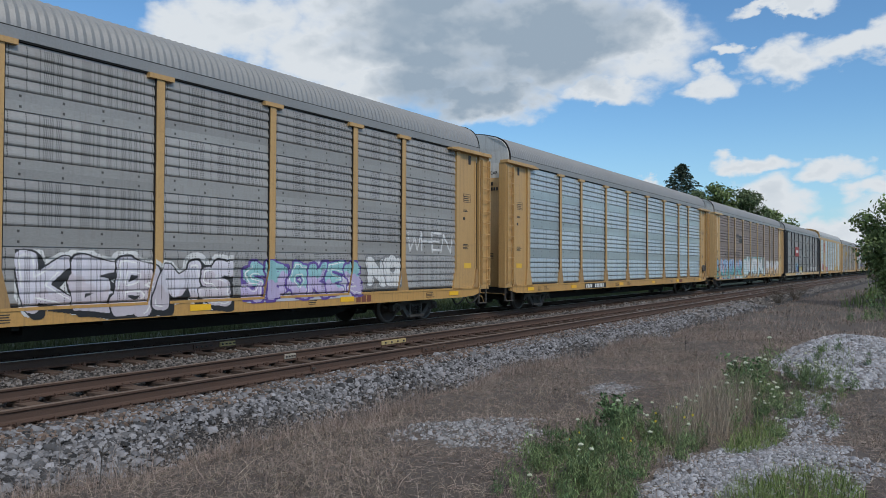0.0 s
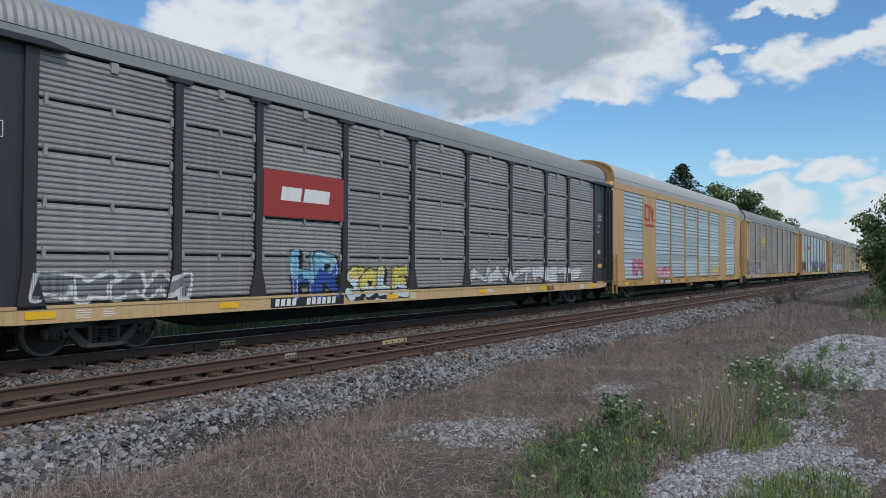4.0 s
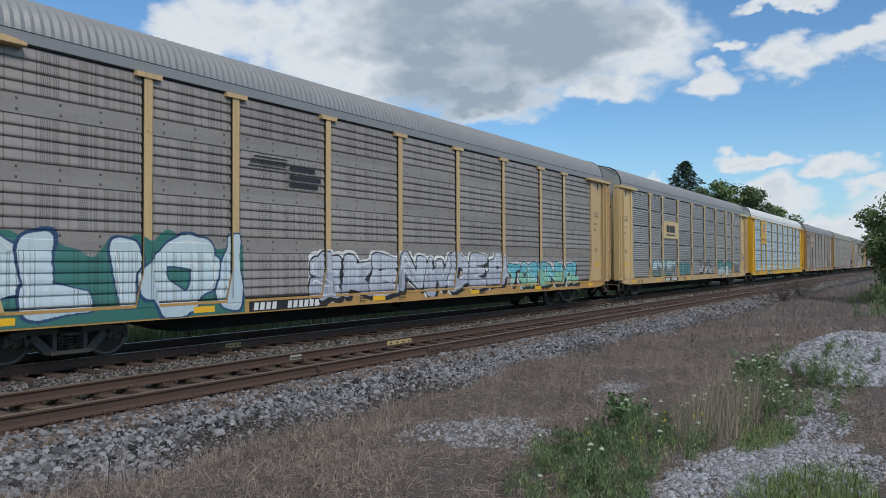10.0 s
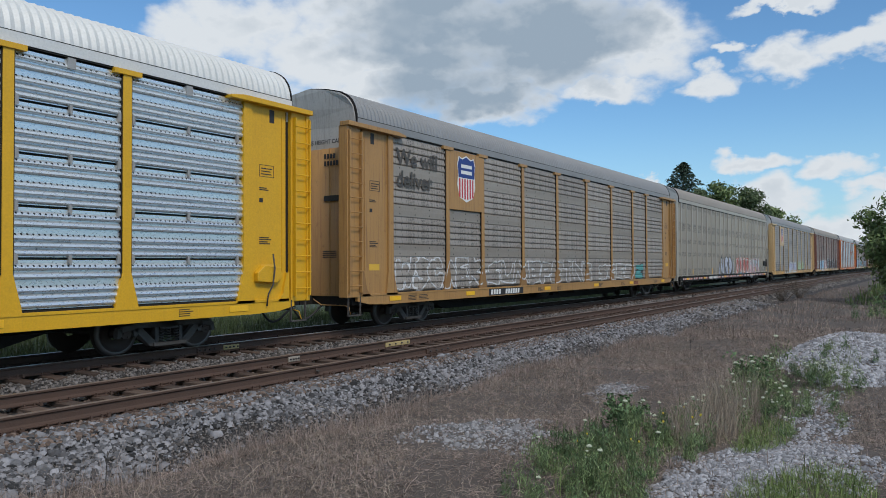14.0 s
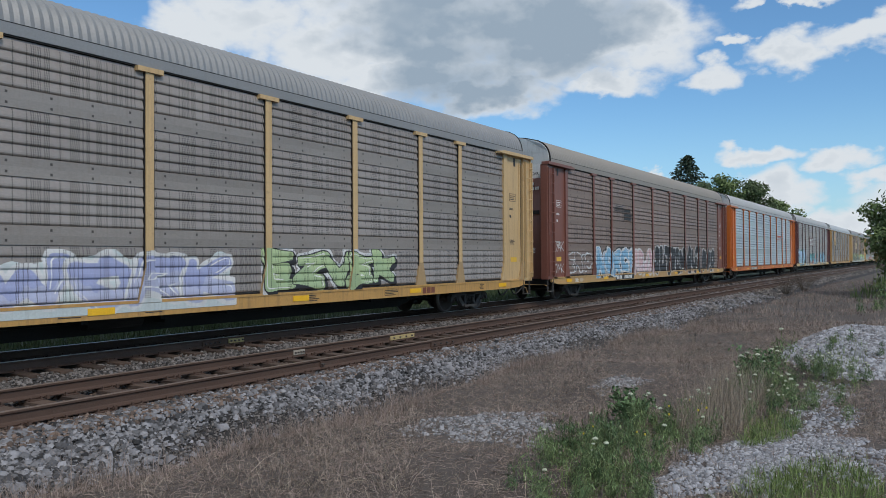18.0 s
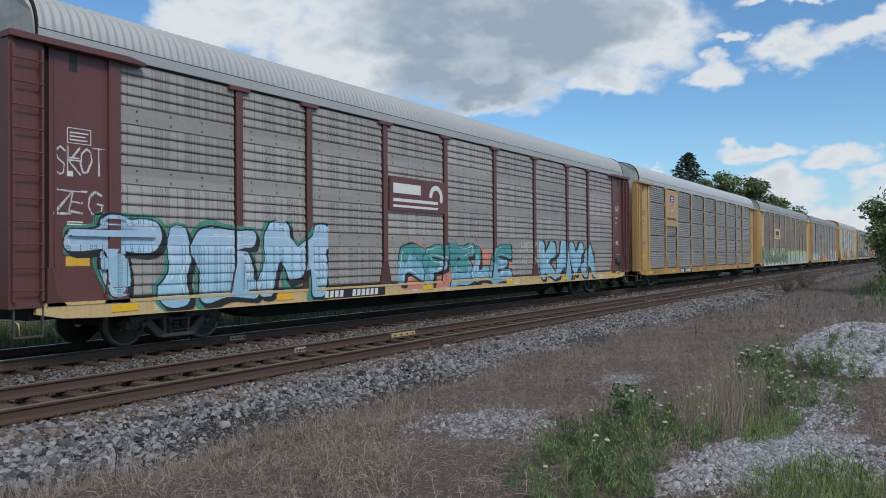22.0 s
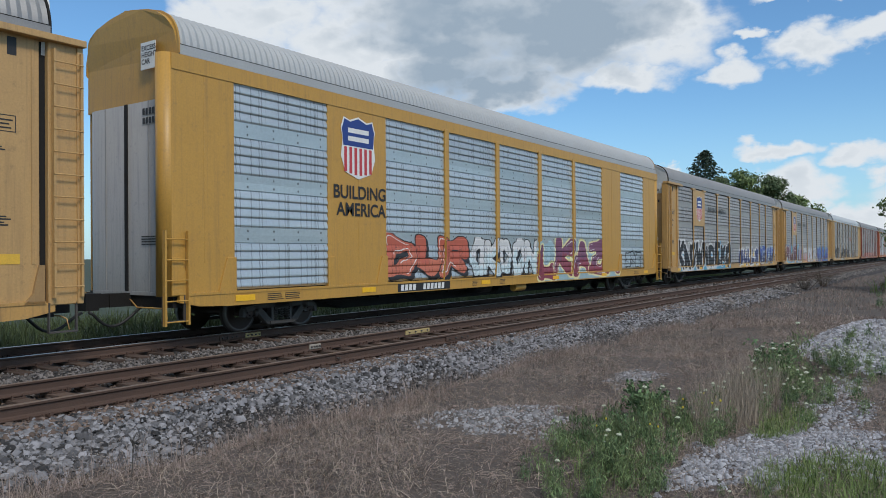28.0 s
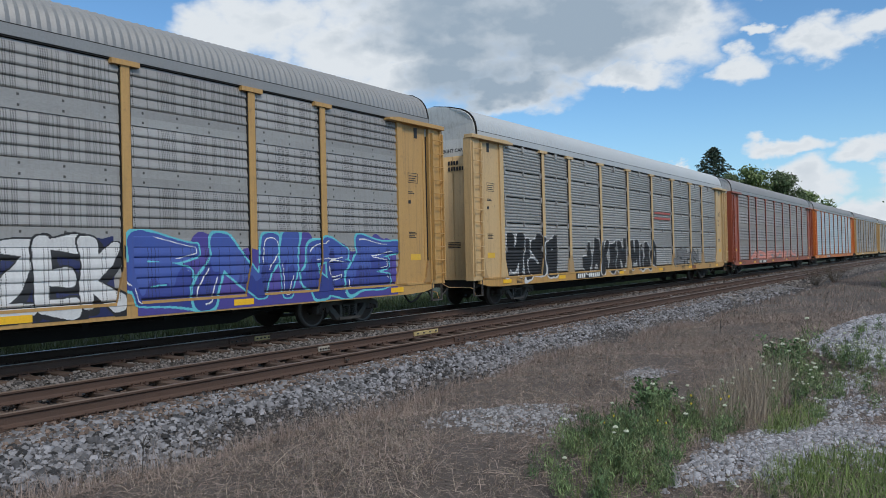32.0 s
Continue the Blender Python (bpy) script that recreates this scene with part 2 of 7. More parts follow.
    rr.inputs[3].default_value, rr.inputs[4].default_value = max(0.05, rough - 0.12), min(1, rough + 0.12)
    L(rr.outputs[0], bsdf.inputs["Roughness"])
    if bump:
        b = N("ShaderNodeBump")
        b.inputs["Strength"].default_value, b.inputs["Distance"].default_value = bump, 0.02
        L(fine, b.inputs["Height"])
        L(b.outputs[0], bsdf.inputs["Normal"])
    MATS[name] = mt
    return mt


def plain(name, colour, rough=0.55):
    return surface(name, colour, tuple(c * 0.86 for c in colour), 0.6, 3.0, rough, 0.0, 0.0, 40.0, streak=0.12)


RUST = surface("rusty rail steel", (0.098, 0.058, 0.042), (0.050, 0.034, 0.028), 0.8, 1.2, 0.75, 0.2, 0.4, 45)
RAILHEAD = surface("rail head worn by wheels", (0.60, 0.59, 0.58), (0.42, 0.40, 0.38), 0.8, 1.4, 0.42, 0.85, 0.1, 60)
RAILHEAD_DULL = surface("rail head with thin rust", (0.21, 0.155, 0.125), (0.14, 0.09, 0.065), 0.8, 1.4, 0.5, 0.5, 0.1, 60)
TIE = surface("weathered creosoted tie", (0.085, 0.055, 0.040), (0.040, 0.029, 0.024), 0.8, 5, 0.9, 0, 0.7, 50, vary=0.35, stretch=(1, 0.2, 1))
STONE = surface("grey limestone ballast", (0.185, 0.184, 0.195), (0.030, 0.030, 0.034), 0.85, 7, 0.85, 0, 0.4, 60, vary=0.95, island=True)
STONE_LIGHT = surface("pale crushed limestone", (0.32, 0.325, 0.35), (0.11, 0.112, 0.125), 0.75, 6, 0.85, 0, 0.4, 60, vary=0.5, island=True)
STONE_DUSTY = surface("dusty brown-grey ballast", (0.145, 0.132, 0.125), (0.05, 0.044, 0.042), 0.8, 7, 0.85, 0, 0.4, 60, vary=0.8, island=True)
STONE_PATCH = surface("grey gravel in the verge", (0.25, 0.25, 0.26), (0.11, 0.11, 0.115), 0.7, 6, 0.85, 0, 0.4, 60, vary=0.6, island=True)
STONE_RUST = surface("ballast stained by rust", (0.15, 0.108, 0.086), (0.045, 0.032, 0.027), 0.8, 6, 0.88, 0, 0.4, 60, vary=0.6, island=True)
# near-black: the shade between stones and under the train is in this colour
BED = surface("ballast bed with stone-gap shade in tone", (0.032, 0.029, 0.029), (0.014, 0.013, 0.013), 0.7, 9, 0.95, 0, 1.0, 35)
SOIL = surface("dry soil and thatch", (0.095, 0.078, 0.068), (0.045, 0.038, 0.034), 0.8, 0.9, 0.95, 0, 0.9, 22)
GREENSOIL = surface("rough green field", (0.030, 0.045, 0.024), (0.045, 0.052, 0.030), 0.7, 0.12, 0.95, 0, 0.9, 5)
# grimy steel, taken darker still so its colour carries the shade under the cars
BLACK = surface("grimy black steel with shade in tone", (0.007, 0.0065, 0.0065), (0.013, 0.011, 0.010), 0.7, 3, 0.8, 0.1, 0.3, 30)
CAST = surface("dark rusted cast steel", (0.085, 0.078, 0.072), (0.045, 0.037, 0.032), 0.6, 5, 0.8, 0.2, 0.4, 40)
WHEEL = surface("wheel steel with brown dust", (0.07, 0.05, 0.04), (0.035, 0.03, 0.028), 0.6, 4, 0.6, 0.5, 0.2, 40)
TREAD = surface("polished wheel rim", (0.13, 0.12, 0.112), None, 0.5, 8, 0.5, 0.6)
RUBBER = surface("black rubber hose", (0.02, 0.02, 0.02), None, 0.5, 8, 0.6)
YELLOWPAINT = surface("faded yellow joint paint", (0.46, 0.36, 0.16), (0.25, 0.17, 0.10), 0.8, 18, 0.8, 0, 0.3, 50, spots=0.6)
WHITE = plain("white paint", (0.72, 0.72, 0.70))
INK = plain("black paint", (0.02, 0.02, 0.022))
REFLECT = plain("yellow reflective tape", (0.85, 0.47, 0.02), 0.4)
REDTAPE = plain("red reflective tape", (0.42, 0.05, 0.04), 0.4)

# ---------------------------------------------------------------- mesh helpers
def box(bm, x0, x1, y0, y1, z0, z1, mat=0):
    v = [bm.verts.new(p) for p in ((x0, y0, z0), (x1, y0, z0), (x1, y1, z0), (x0, y1, z0), (x0, y0, z1), (x1, y0, z1), (x1, y1, z1), (x0, y1, z1))]
    for q in ((3, 2, 1, 0), (4, 5, 6, 7), (0, 1, 5, 4), (1, 2, 6, 5), (2, 3, 7, 6), (3, 0, 4, 7)):
        bm.faces.new([v[i] for i in q]).material_index = mat


def rod(bm, a, b, r, seg=8, r2=None, mat=0, caps=True):
    a, b = Vector(a), Vector(b)
    d = (b - a).normalized()
    u = d.orthogonal().normalized()
    w = d.cross(u)
    rings = []
    for p, rr in ((a, r), (b, r if r2 is None else r2)):
        rings.append([bm.verts.new(p + rr * (math.cos(2 * math.pi * i / seg) * u + math.sin(2 * math.pi * i / seg) * w)) for i in range(seg)])
    for i in range(seg):
        j = (i + 1) % seg
        f = bm.faces.new((rings[0][i], rings[0][j], rings[1][j], rings[1][i]))
        f.material_index, f.smooth = mat, seg > 6
    if caps:
        bm.faces.new(rings[0][::-1]).material_index = mat
        bm.faces.new(rings[1]).material_index = mat


def hose(bm, pts, r, seg=6):
    """One bent tube through the points."""
    pts = [Vector(p) for p in pts]
    rings = []
    for i, p in enumerate(pts):
        d = (pts[min(i + 1, len(pts) - 1)] - pts[max(i - 1, 0)]).normalized()
        u = d.cross(Vector((0.31, 0.52, 0.79))).normalized()
        w = d.cross(u)
        rings.append([bm.verts.new(p + r * (math.cos(2 * math.pi * k / seg) * u + math.sin(2 * math.pi * k / seg) * w)) for k in range(seg)])
    for a, b in zip(rings, rings[1:]):
        for k in range(seg):
            f = bm.faces.new((a[k], a[(k + 1) % seg], b[(k + 1) % seg], b[k]))
            f.smooth = True
    bm.faces.new(rings[0][::-1])
    bm.faces.new(rings[-1])


def prism(bm, outline, y0, y1, mat=0):
    """A flat outline of (x, z) given thickness from y0 to y1."""
    a = [bm.verts.new((x, y0, z)) for x, z in outline]
    b = [bm.verts.new((x, y1, z)) for x, z in outline]
    n = len(outline)
    bm.faces.new(a).material_index = mat
    bm.faces.new(b[::-1]).material_index = mat
    for i in range(n):
        j = (i + 1) % n
        bm.faces.new((a[j], a[i], b[i], b[j])).material_index = mat


def sweep_x(bm, profile, xs, closed=False, mat=0, smooth=False):
    """A profile of (y, z) carried along x."""
    rows = [[bm.verts.new((x, y, z)) for y, z in profile] for x in xs]
    n = len(profile)
    for r, s in zip(rows, rows[1:]):
        for i in range(n if closed else n - 1):
            j = (i + 1) % n
            f = bm.faces.new((r[i], s[i], s[j], r[j]))
            f.material_index, f.smooth = mat, smooth
    if closed:
        bm.faces.new(rows[0][::-1]).material_index = mat
        bm.faces.new(rows[-1]).material_index = mat


def mesh_of(name, bm, *mats, bevel=0.0):
    if bevel:
        bmesh.ops.bevel(bm, geom=[e for e in bm.edges], offset=bevel, segments=1, affect="EDGES")
    bmesh.ops.recalc_face_normals(bm, faces=bm.faces[:])
    me = bpy.data.meshes.new(name)
    bm.to_mesh(me)
    bm.free()
    for mt in mats:
        me.materials.append(mt)
    return me


def part(name, bm, material, parent, label="", at=(0, 0, 0), bevel=0.0):
    """Links a bmesh (or a finished mesh) as one mesh object under a thing or a part."""
    me = bm if isinstance(bm, bpy.types.Mesh) else mesh_of(name, bm, *(material if isinstance(material, (list, tuple)) else (material,)), bevel=bevel)
    ob = new(name, me)
    ob.parent = parent
    ob.location = at
    return tagged(ob, label)


def from_arrays(name, verts, faces, mat, smooth=False):
    """One mesh from arrays of vertices and of equal-sided faces."""
    me = bpy.data.meshes.new(name)
    k = faces.shape[1]
    me.vertices.add(len(verts))
    me.vertices.foreach_set("co", np.asarray(verts, np.float32).ravel())
    me.loops.add(faces.size)
    me.loops.foreach_set("vertex_index", faces.astype(np.int32).ravel())
    me.polygons.add(len(faces))
    me.polygons.foreach_set("loop_start", np.arange(0, faces.size, k, dtype=np.int32))
    me.polygons.foreach_set("loop_total", np.full(len(faces), k, np.int32))
    me.update(calc_edges=True)
    me.materials.append(mat)
    return me


RNG = np.random.default_rng(7)

# ---------------------------------------------------------------- ground
NEAR_Y = -3.90          # centre of the empty track
NEAR_Z = -0.05          # its railheads
GRAVEL_PATCHES = [(7.7, -9.05, 1.05, 0.8), (8.0, -12.3, 1.0, 0.85), (7.0, -12.0, 0.7, 0.45), (11.5, -9.25, 0.8, 0.35), (9.9, -12.3, 0.9, 0.45), (6.6, -11.6, 0.6, 0.22), (11.6, -12.15, 0.9, 0.3)]
PILE = (17.0, -12.3, 3.9, 1.2, 0.49)


def hills(x, y):
    """Height of the natural ground."""
    x, y = np.asarray(x, float), np.asarray(y, float)
    z = -0.40 + 0.05 * np.sin(x * 0.9 + y * 0.4) + 0.04 * np.sin(x * 0.37 - y * 1.3) + 0.03 * np.sin(2.1 * x + 1.7 * y)
    z = z + 0.10 * np.clip((-y - 7) / 5, 0, 1)
    px, py, ax, ay, ph = PILE
    d = ((x - px) / ax) ** 2 + ((y - py) / ay) ** 2
    z = z + ph * np.exp(-1.1 * d ** 1.4) * (1 + 0.16 * np.sin(3.1 * x + 2 * y) * np.sin(2.3 * y - x))
    # under the tracks the ground is cut down below the ballast
    bed = np.clip((np.minimum(y + 7.2, 3.4 - y)) / 1.2, 0, 1)
    return z * (1 - bed) + bed * -0.75 - 0.25 * np.clip((y - 4) / 8, 0, 1)


def axis(*spans):
    return np.unique(np.round(np.concatenate([np.arange(a, b, s) for a, b, s in spans]), 4))


def make_ground():
    xs = axis((-400, -40, 60), (-40, 2, 3), (2, 30, 0.3), (30, 80, 1.5), (80, 300, 20), (300, 2400, 150))
    ys = axis((-900, -60, 60), (-60, -16, 4), (-16, -4, 0.3), (-4, 12, 1), (12, 80, 10), (80, 1500, 120))
    gx, gy = np.meshgrid(xs, ys, indexing="ij")
    v = np.stack([gx, gy, hills(gx, gy)], -1).reshape(-1, 3)
    i = np.arange(len(xs) * len(ys)).reshape(len(xs), len(ys))
    f = np.stack([i[:-1, :-1], i[1:, :-1], i[1:, 1:], i[:-1, 1:]], -1).reshape(-1, 4)
    me = from_arrays("ground", v, f, SOIL)
    me.materials.append(GREENSOIL)
    cy = (v[f][:, :, 1]).mean(1)
    cx = (v[f][:, :, 0]).mean(1)
    me.polygons.foreach_set("material_index", ((cy > 3.5) | (cx > 60) & (cy < -9) | (cy < -18)).astype(np.int32))
    me.shade_smooth()
    tagged(new("ground", me), "dry brown verge of soil and thatch beside the tracks", "ground", kind="structure")


def stones_mesh(name, pts, size, mat, seed=1):
    """Crushed stones: little wedge-shaped solids, each turned and stretched at random."""
    rng = np.random.default_rng(seed)
    base = np.array([(-1, -0.7, -0.5), (0.9, -0.9, -0.5), (1, 0.8, -0.5), (-0.8, 1, -0.5), (-0.6, -0.5, 0.55), (0.7, -0.4, 0.65), (0.35, 0.75, 0.5)])
    tri = np.array([(0, 1, 5), (0, 5, 4), (1, 2, 5), (2, 6, 5), (2, 3, 6), (3, 4, 6), (3, 0, 4), (4, 5, 6)])
    n = len(pts)
    a, b = rng.uniform(0, 6.283, n), rng.uniform(-0.6, 0.6, n)
    s = size * rng.lognormal(0, 0.38, (n, 1, 1)) * rng.uniform(0.65, 1.2, (n, 1, 3))
    v = base[None] * s + rng.normal(0, 0.13, (n, 7, 3)) * s
    ca, sa, cb, sb = np.cos(a)[:, None], np.sin(a)[:, None], np.cos(b)[:, None], np.sin(b)[:, None]
    y2, z2 = v[..., 1] * cb - v[..., 2] * sb, v[..., 1] * sb + v[..., 2] * cb
    x3, y3 = v[..., 0] * ca - y2 * sa, v[..., 0] * sa + y2 * ca
    v = np.stack([x3, y3, z2], -1) + np.asarray(pts)[:, None, :]
    f = tri[None] + 7 * np.arange(n)[:, None, None]
    return from_arrays(name, v.reshape(-1, 3), f.reshape(-1, 3), mat)


def bed_z(y):
    """Top of the ballast across both tracks."""
    return np.interp(y, [-7.1, -5.75, -5.3, -2.5, -1.95, -1.3, 1.4, 2.6], [-0.56, -0.34, -0.25, -0.285, -0.25, -0.225, -0.225, -0.60])


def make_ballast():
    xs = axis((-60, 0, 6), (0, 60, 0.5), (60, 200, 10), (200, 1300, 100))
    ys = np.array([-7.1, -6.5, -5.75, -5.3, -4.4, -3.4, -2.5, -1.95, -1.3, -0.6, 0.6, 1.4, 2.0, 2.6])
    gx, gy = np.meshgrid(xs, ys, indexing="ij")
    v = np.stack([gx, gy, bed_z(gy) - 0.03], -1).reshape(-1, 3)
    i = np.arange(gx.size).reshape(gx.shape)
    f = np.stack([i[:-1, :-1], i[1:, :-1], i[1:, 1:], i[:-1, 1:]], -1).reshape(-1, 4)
    # the bed sheet's colour holds the shade seen in the gaps between stones
    bed = tagged(new("ballast_bed", from_arrays("ballast_bed", v, f, BED)), "packed ballast under both tracks, darkened for the shade between stones", "ballast", kind="structure")
    rng = np.random.default_rng(3)

    def scatter(n, x0, x1, y0, y1, power=1.6):
        x = x0 + (x1 - x0) * rng.uniform(0, 1, n) ** power
        y = rng.uniform(y0, y1, n)
        return np.stack([x, y, bed_z(y) - 0.012 + rng.uniform(-0.012, 0.02, n)], 1)
    edge = scatter(50000, 2.6, 42, -7.2, -4.75, 1.7)
    edge = edge[edge[:, 1] > -6.1 - 0.28 * np.sin(edge[:, 0] * 1.7) - 0.2 * np.sin(edge[:, 0] * 0.6) - rng.exponential(0.22, len(edge))]
    st = tagged(new("ballast_stones", stones_mesh("ballast_stones", edge, 0.0235, STONE, 4)), "loose grey crushed stone along the empty track", "ballast", kind="stuff")
    mid = scatter(21000, 2.6, 42, -3.1, -0.9, 1.7)
    tagged(new("ballast_stones", stones_mesh("ballast_stones", mid, 0.020, STONE_DUSTY, 5)), "grey crushed stone between the two tracks", "ballast", kind="stuff")
    crib = scatter(15000, 2.6, 38, -5.1, -2.9, 1.7)
    crib[:, 2] -= np.where(np.abs(crib[:, 1] + 3.9) < 0.7, 0.03, 0.02)
    tagged(new("ballast_stones", stones_mesh("ballast_stones", crib, 0.019, STONE_RUST, 6)), "rust-stained crushed stone between the ties", "ballast", kind="stuff")
    foot = scatter(11000, 2.6, 40, -5.5, -4.6, 1.7)
    foot[:, 2] += 0.008
    tagged(new("ballast_stones", stones_mesh("ballast_stones", foot, 0.0185, STONE_RUST, 7)), "brown stained stone at the foot of the rail", "ballast", kind="stuff")
    fines = scatter(16000, 2.6, 30, -7.15, -5.9, 1.7)
    tagged(new("ballast_stones", stones_mesh("ballast_stones", fines, 0.010, STONE_DUSTY, 15)), "dark fine stone chips along the foot of the ballast", "ballast", kind="stuff")
    behind = scatter(4000, 2.6, -16, -6.6, -1.0, 1.0)
    tagged(new("ballast_stones", stones_mesh("ballast_stones", behind, 0.045, STONE, 12)), "grey crushed stone along both tracks", "ballast", kind="stuff")
    far = scatter(9000, 30, 150, -6.2, -1.0, 1.3)
    tagged(new("ballast_stones", stones_mesh("ballast_stones", far, 0.05, STONE_DUSTY, 8)), "grey crushed stone along the distant track", "ballast", kind="stuff")
    # pale gravel in the verge and a heap of it
    pts = []
    for cx, cy, ax, ay in GRAVEL_PATCHES:
        n = int((2600 if cy > -10 else 2000 if cx > 9 else 5200) * ax * ay)
        a = rng.uniform(0, 6.283, n)
        r = rng.uniform(0, 1, n) ** 0.6 * (1 + 0.22 * np.sin(3 * a + cx) + 0.14 * np.sin(7 * a + cy))
        pts.append(np.stack([cx + ax * r * np.cos(a), cy + ay * r * np.sin(a)], 1))
    dark, pts = np.concatenate(pts[:1] + pts[3:4]), np.concatenate(pts[1:3] + pts[4:])
    p3 = np.c_[dark, hills(dark[:, 0], dark[:, 1]) + rng.uniform(-0.006, 0.012, len(dark))]
    tagged(new("gravel", stones_mesh("gravel", p3, 0.014, STONE_PATCH, 13)), "thin grey gravel showing through the dry grass", "gravel", kind="stuff")
    p3 = np.c_[pts, hills(pts[:, 0], pts[:, 1]) + rng.uniform(-0.006, 0.012, len(pts))]
    tagged(new("gravel", stones_mesh("gravel", p3, 0.0135, STONE_LIGHT, 9)), "pale crushed limestone in patches on the verge", "gravel", kind="stuff")
    n = 17000
    px, py, ax, ay, ph = PILE
    a, r = rng.uniform(0, 6.283, n), np.sqrt(rng.uniform(0, 1, n)) * 1.15
    x, y = px + ax * r * np.cos(a), py + ay * r * np.sin(a)
    p3 = np.c_[x, y, hills(x, y) + rng.uniform(-0.01, 0.015, n)]
    tagged(new("gravel_heap", stones_mesh("gravel_heap", p3, 0.024, STONE_LIGHT, 10)), "low heap of pale crushed limestone on the verge", "gravel heap", kind="stuff")


make_ground()
make_ballast()

# ---------------------------------------------------------------- tracks
RAIL = [(-0.070, 0), (-0.072, 0.012), (-0.02, 0.028), (-0.009, 0.045), (-0.009, 0.125), (-0.034, 0.142), (-0.036, 0.166), (-0.028, 0.173),
        (0.028, 0.173), (0.036, 0.166), (0.034, 0.142), (0.009, 0.125), (0.009, 0.045), (0.02, 0.028), (0.072, 0.012), (0.070, 0)]


def make_track(name, yc, ztop, head, label):
    track = tagged(new(name), label, "railway track", kind="structure")
    track.location = (0, yc, ztop)
    for side in (-1, 1):
        bm = bmesh.new()
        sweep_x(bm, [(side * 0.755 + y, z - 0.173) for y, z in RAIL], [-60, 0, 40, 200, 1250], True)
        for f in bm.faces:
            if f.calc_center_median().z > -0.005:
                f.material_index = 1
        part("rail", bm, (RUST, head), track, "rust-brown steel rail")
    rng = random.Random(yc)
    bm = bmesh.new()
    box(bm, -0.115, 0.115, -1.3, 1.3, -0.36, -0.187)
    tie = mesh_of("tie", bm, TIE, bevel=0.008)
    bm = bmesh.new()
    box(bm, -0.1, 0.1, -0.14, 0.14, -0.186, -0.172)
    for dx in (-0.07, 0.07):
        for dy in (-0.095, 0.095):
            box(bm, dx - 0.012, dx + 0.012, dy - 0.016, dy + 0.012, -0.172, -0.135)
    plate = mesh_of("tie_plate", bm, RUST)
    bm = bmesh.new()
    box(bm, -0.03, 0.03, -0.10, 0.10, -0.176, -0.148)
    box(bm, -0.02, 0.02, -0.115, -0.085, -0.19, -0.13)
    box(bm, -0.02, 0.02, 0.085, 0.115, -0.19, -0.13)
    clip = mesh_of("rail_anchor", bm, RUST)
    far_v = bmesh.new()
    for i in range(330):
        x = -2.0 + 0.535 * i
        jx = x + rng.uniform(-0.03, 0.03)
        if x < 46 and x > 2.5:
            t = part("tie", tie, None, track, at=(jx, rng.uniform(-0.05, 0.05), rng.uniform(-0.012, 0.004)))
            t.rotation_euler[2] = rng.uniform(-0.02, 0.02)
            for side in (-0.755, 0.755):
                part("tie_plate", plate, None, t, at=(0, side, 0))
                if i % 2 == 0 and x < 30:
                    part("rail_anchor", clip, None, t, at=(0.16, side, 0))
        else:
            box(far_v, jx - 0.115, jx + 0.115, -1.3, 1.3, -0.36, -0.19)
    tagged(part("distant_ties", far_v, TIE, track, "row of weathered ties running into the distance"), kind="stuff")
    return track


train_track = make_track("track_main", 0.0, 0.0, RAILHEAD, "main track with polished railheads under the train")
near_track = make_track("track_empty", NEAR_Y, NEAR_Z, RAILHEAD_DULL, "empty track with rusty rails on stone ballast")


def joint_bar(track, x, side, length, mats, label, bolts=4):
    bm = bmesh.new()
    for s in (-1, 1):
        y = side * 0.755 + s * 0.024
        prism(bm, [(x - length / 2, -0.14), (x + length / 2, -0.14), (x + length / 2, -0.045), (x - length / 2, -0.045)], y - 0.016, y + 0.016)
    bar = part("joint_bar", bm, mats, track, label, bevel=0.004)
    bm = bmesh.new()
    for k in range(bolts):
        bx = x - length / 2 + length * (k + 0.5) / bolts
        rod(bm, (bx, side * 0.755 - 0.075, -0.09), (bx, side * 0.755 - 0.03, -0.09), 0.017, 6)
    part("bolts", bm, CAST, bar)


joint_bar(near_track, 13.95, 1, 0.92, YELLOWPAINT, "bolted joint bar painted faded yellow")
joint_bar(near_track, 13.35, -1, 0.9, RUST, "rusty bolted joint bar")
joint_bar(near_track, 10.6, 1, 0.3, surface("grey weld mark", (0.35, 0.31, 0.26)), "pale patch of weld grindings on the rail")
joint_bar(near_track, 9.6, -1, 0.08, RUST, "rusty bolted joint bar", 2)
joint_bar(train_track, 11.15, -1, 0.42, YELLOWPAINT, "bolted joint bar with pale orange paint")
joint_bar(train_track, 10.5, -1, 0.5, RUST, "rusty bolted joint bar")

# ---------------------------------------------------------------- the train: covered auto carriers
SPEED = 18.9            # metres a second, towards -x
LENGTH = 27.5             # over the ladders
SIDE = 1.52               # half width at the side sheets
PITCH = 0.83              # height of one split side sheet
SHEET_Z = 0.95            # lower edge of the lowest sheet
POSTS = [4.6, 6.65, 9.45, 12.3, 15.2, 18.05, 20.85, 22.9]
COLUMN = 1.92             # end panel and ladder column

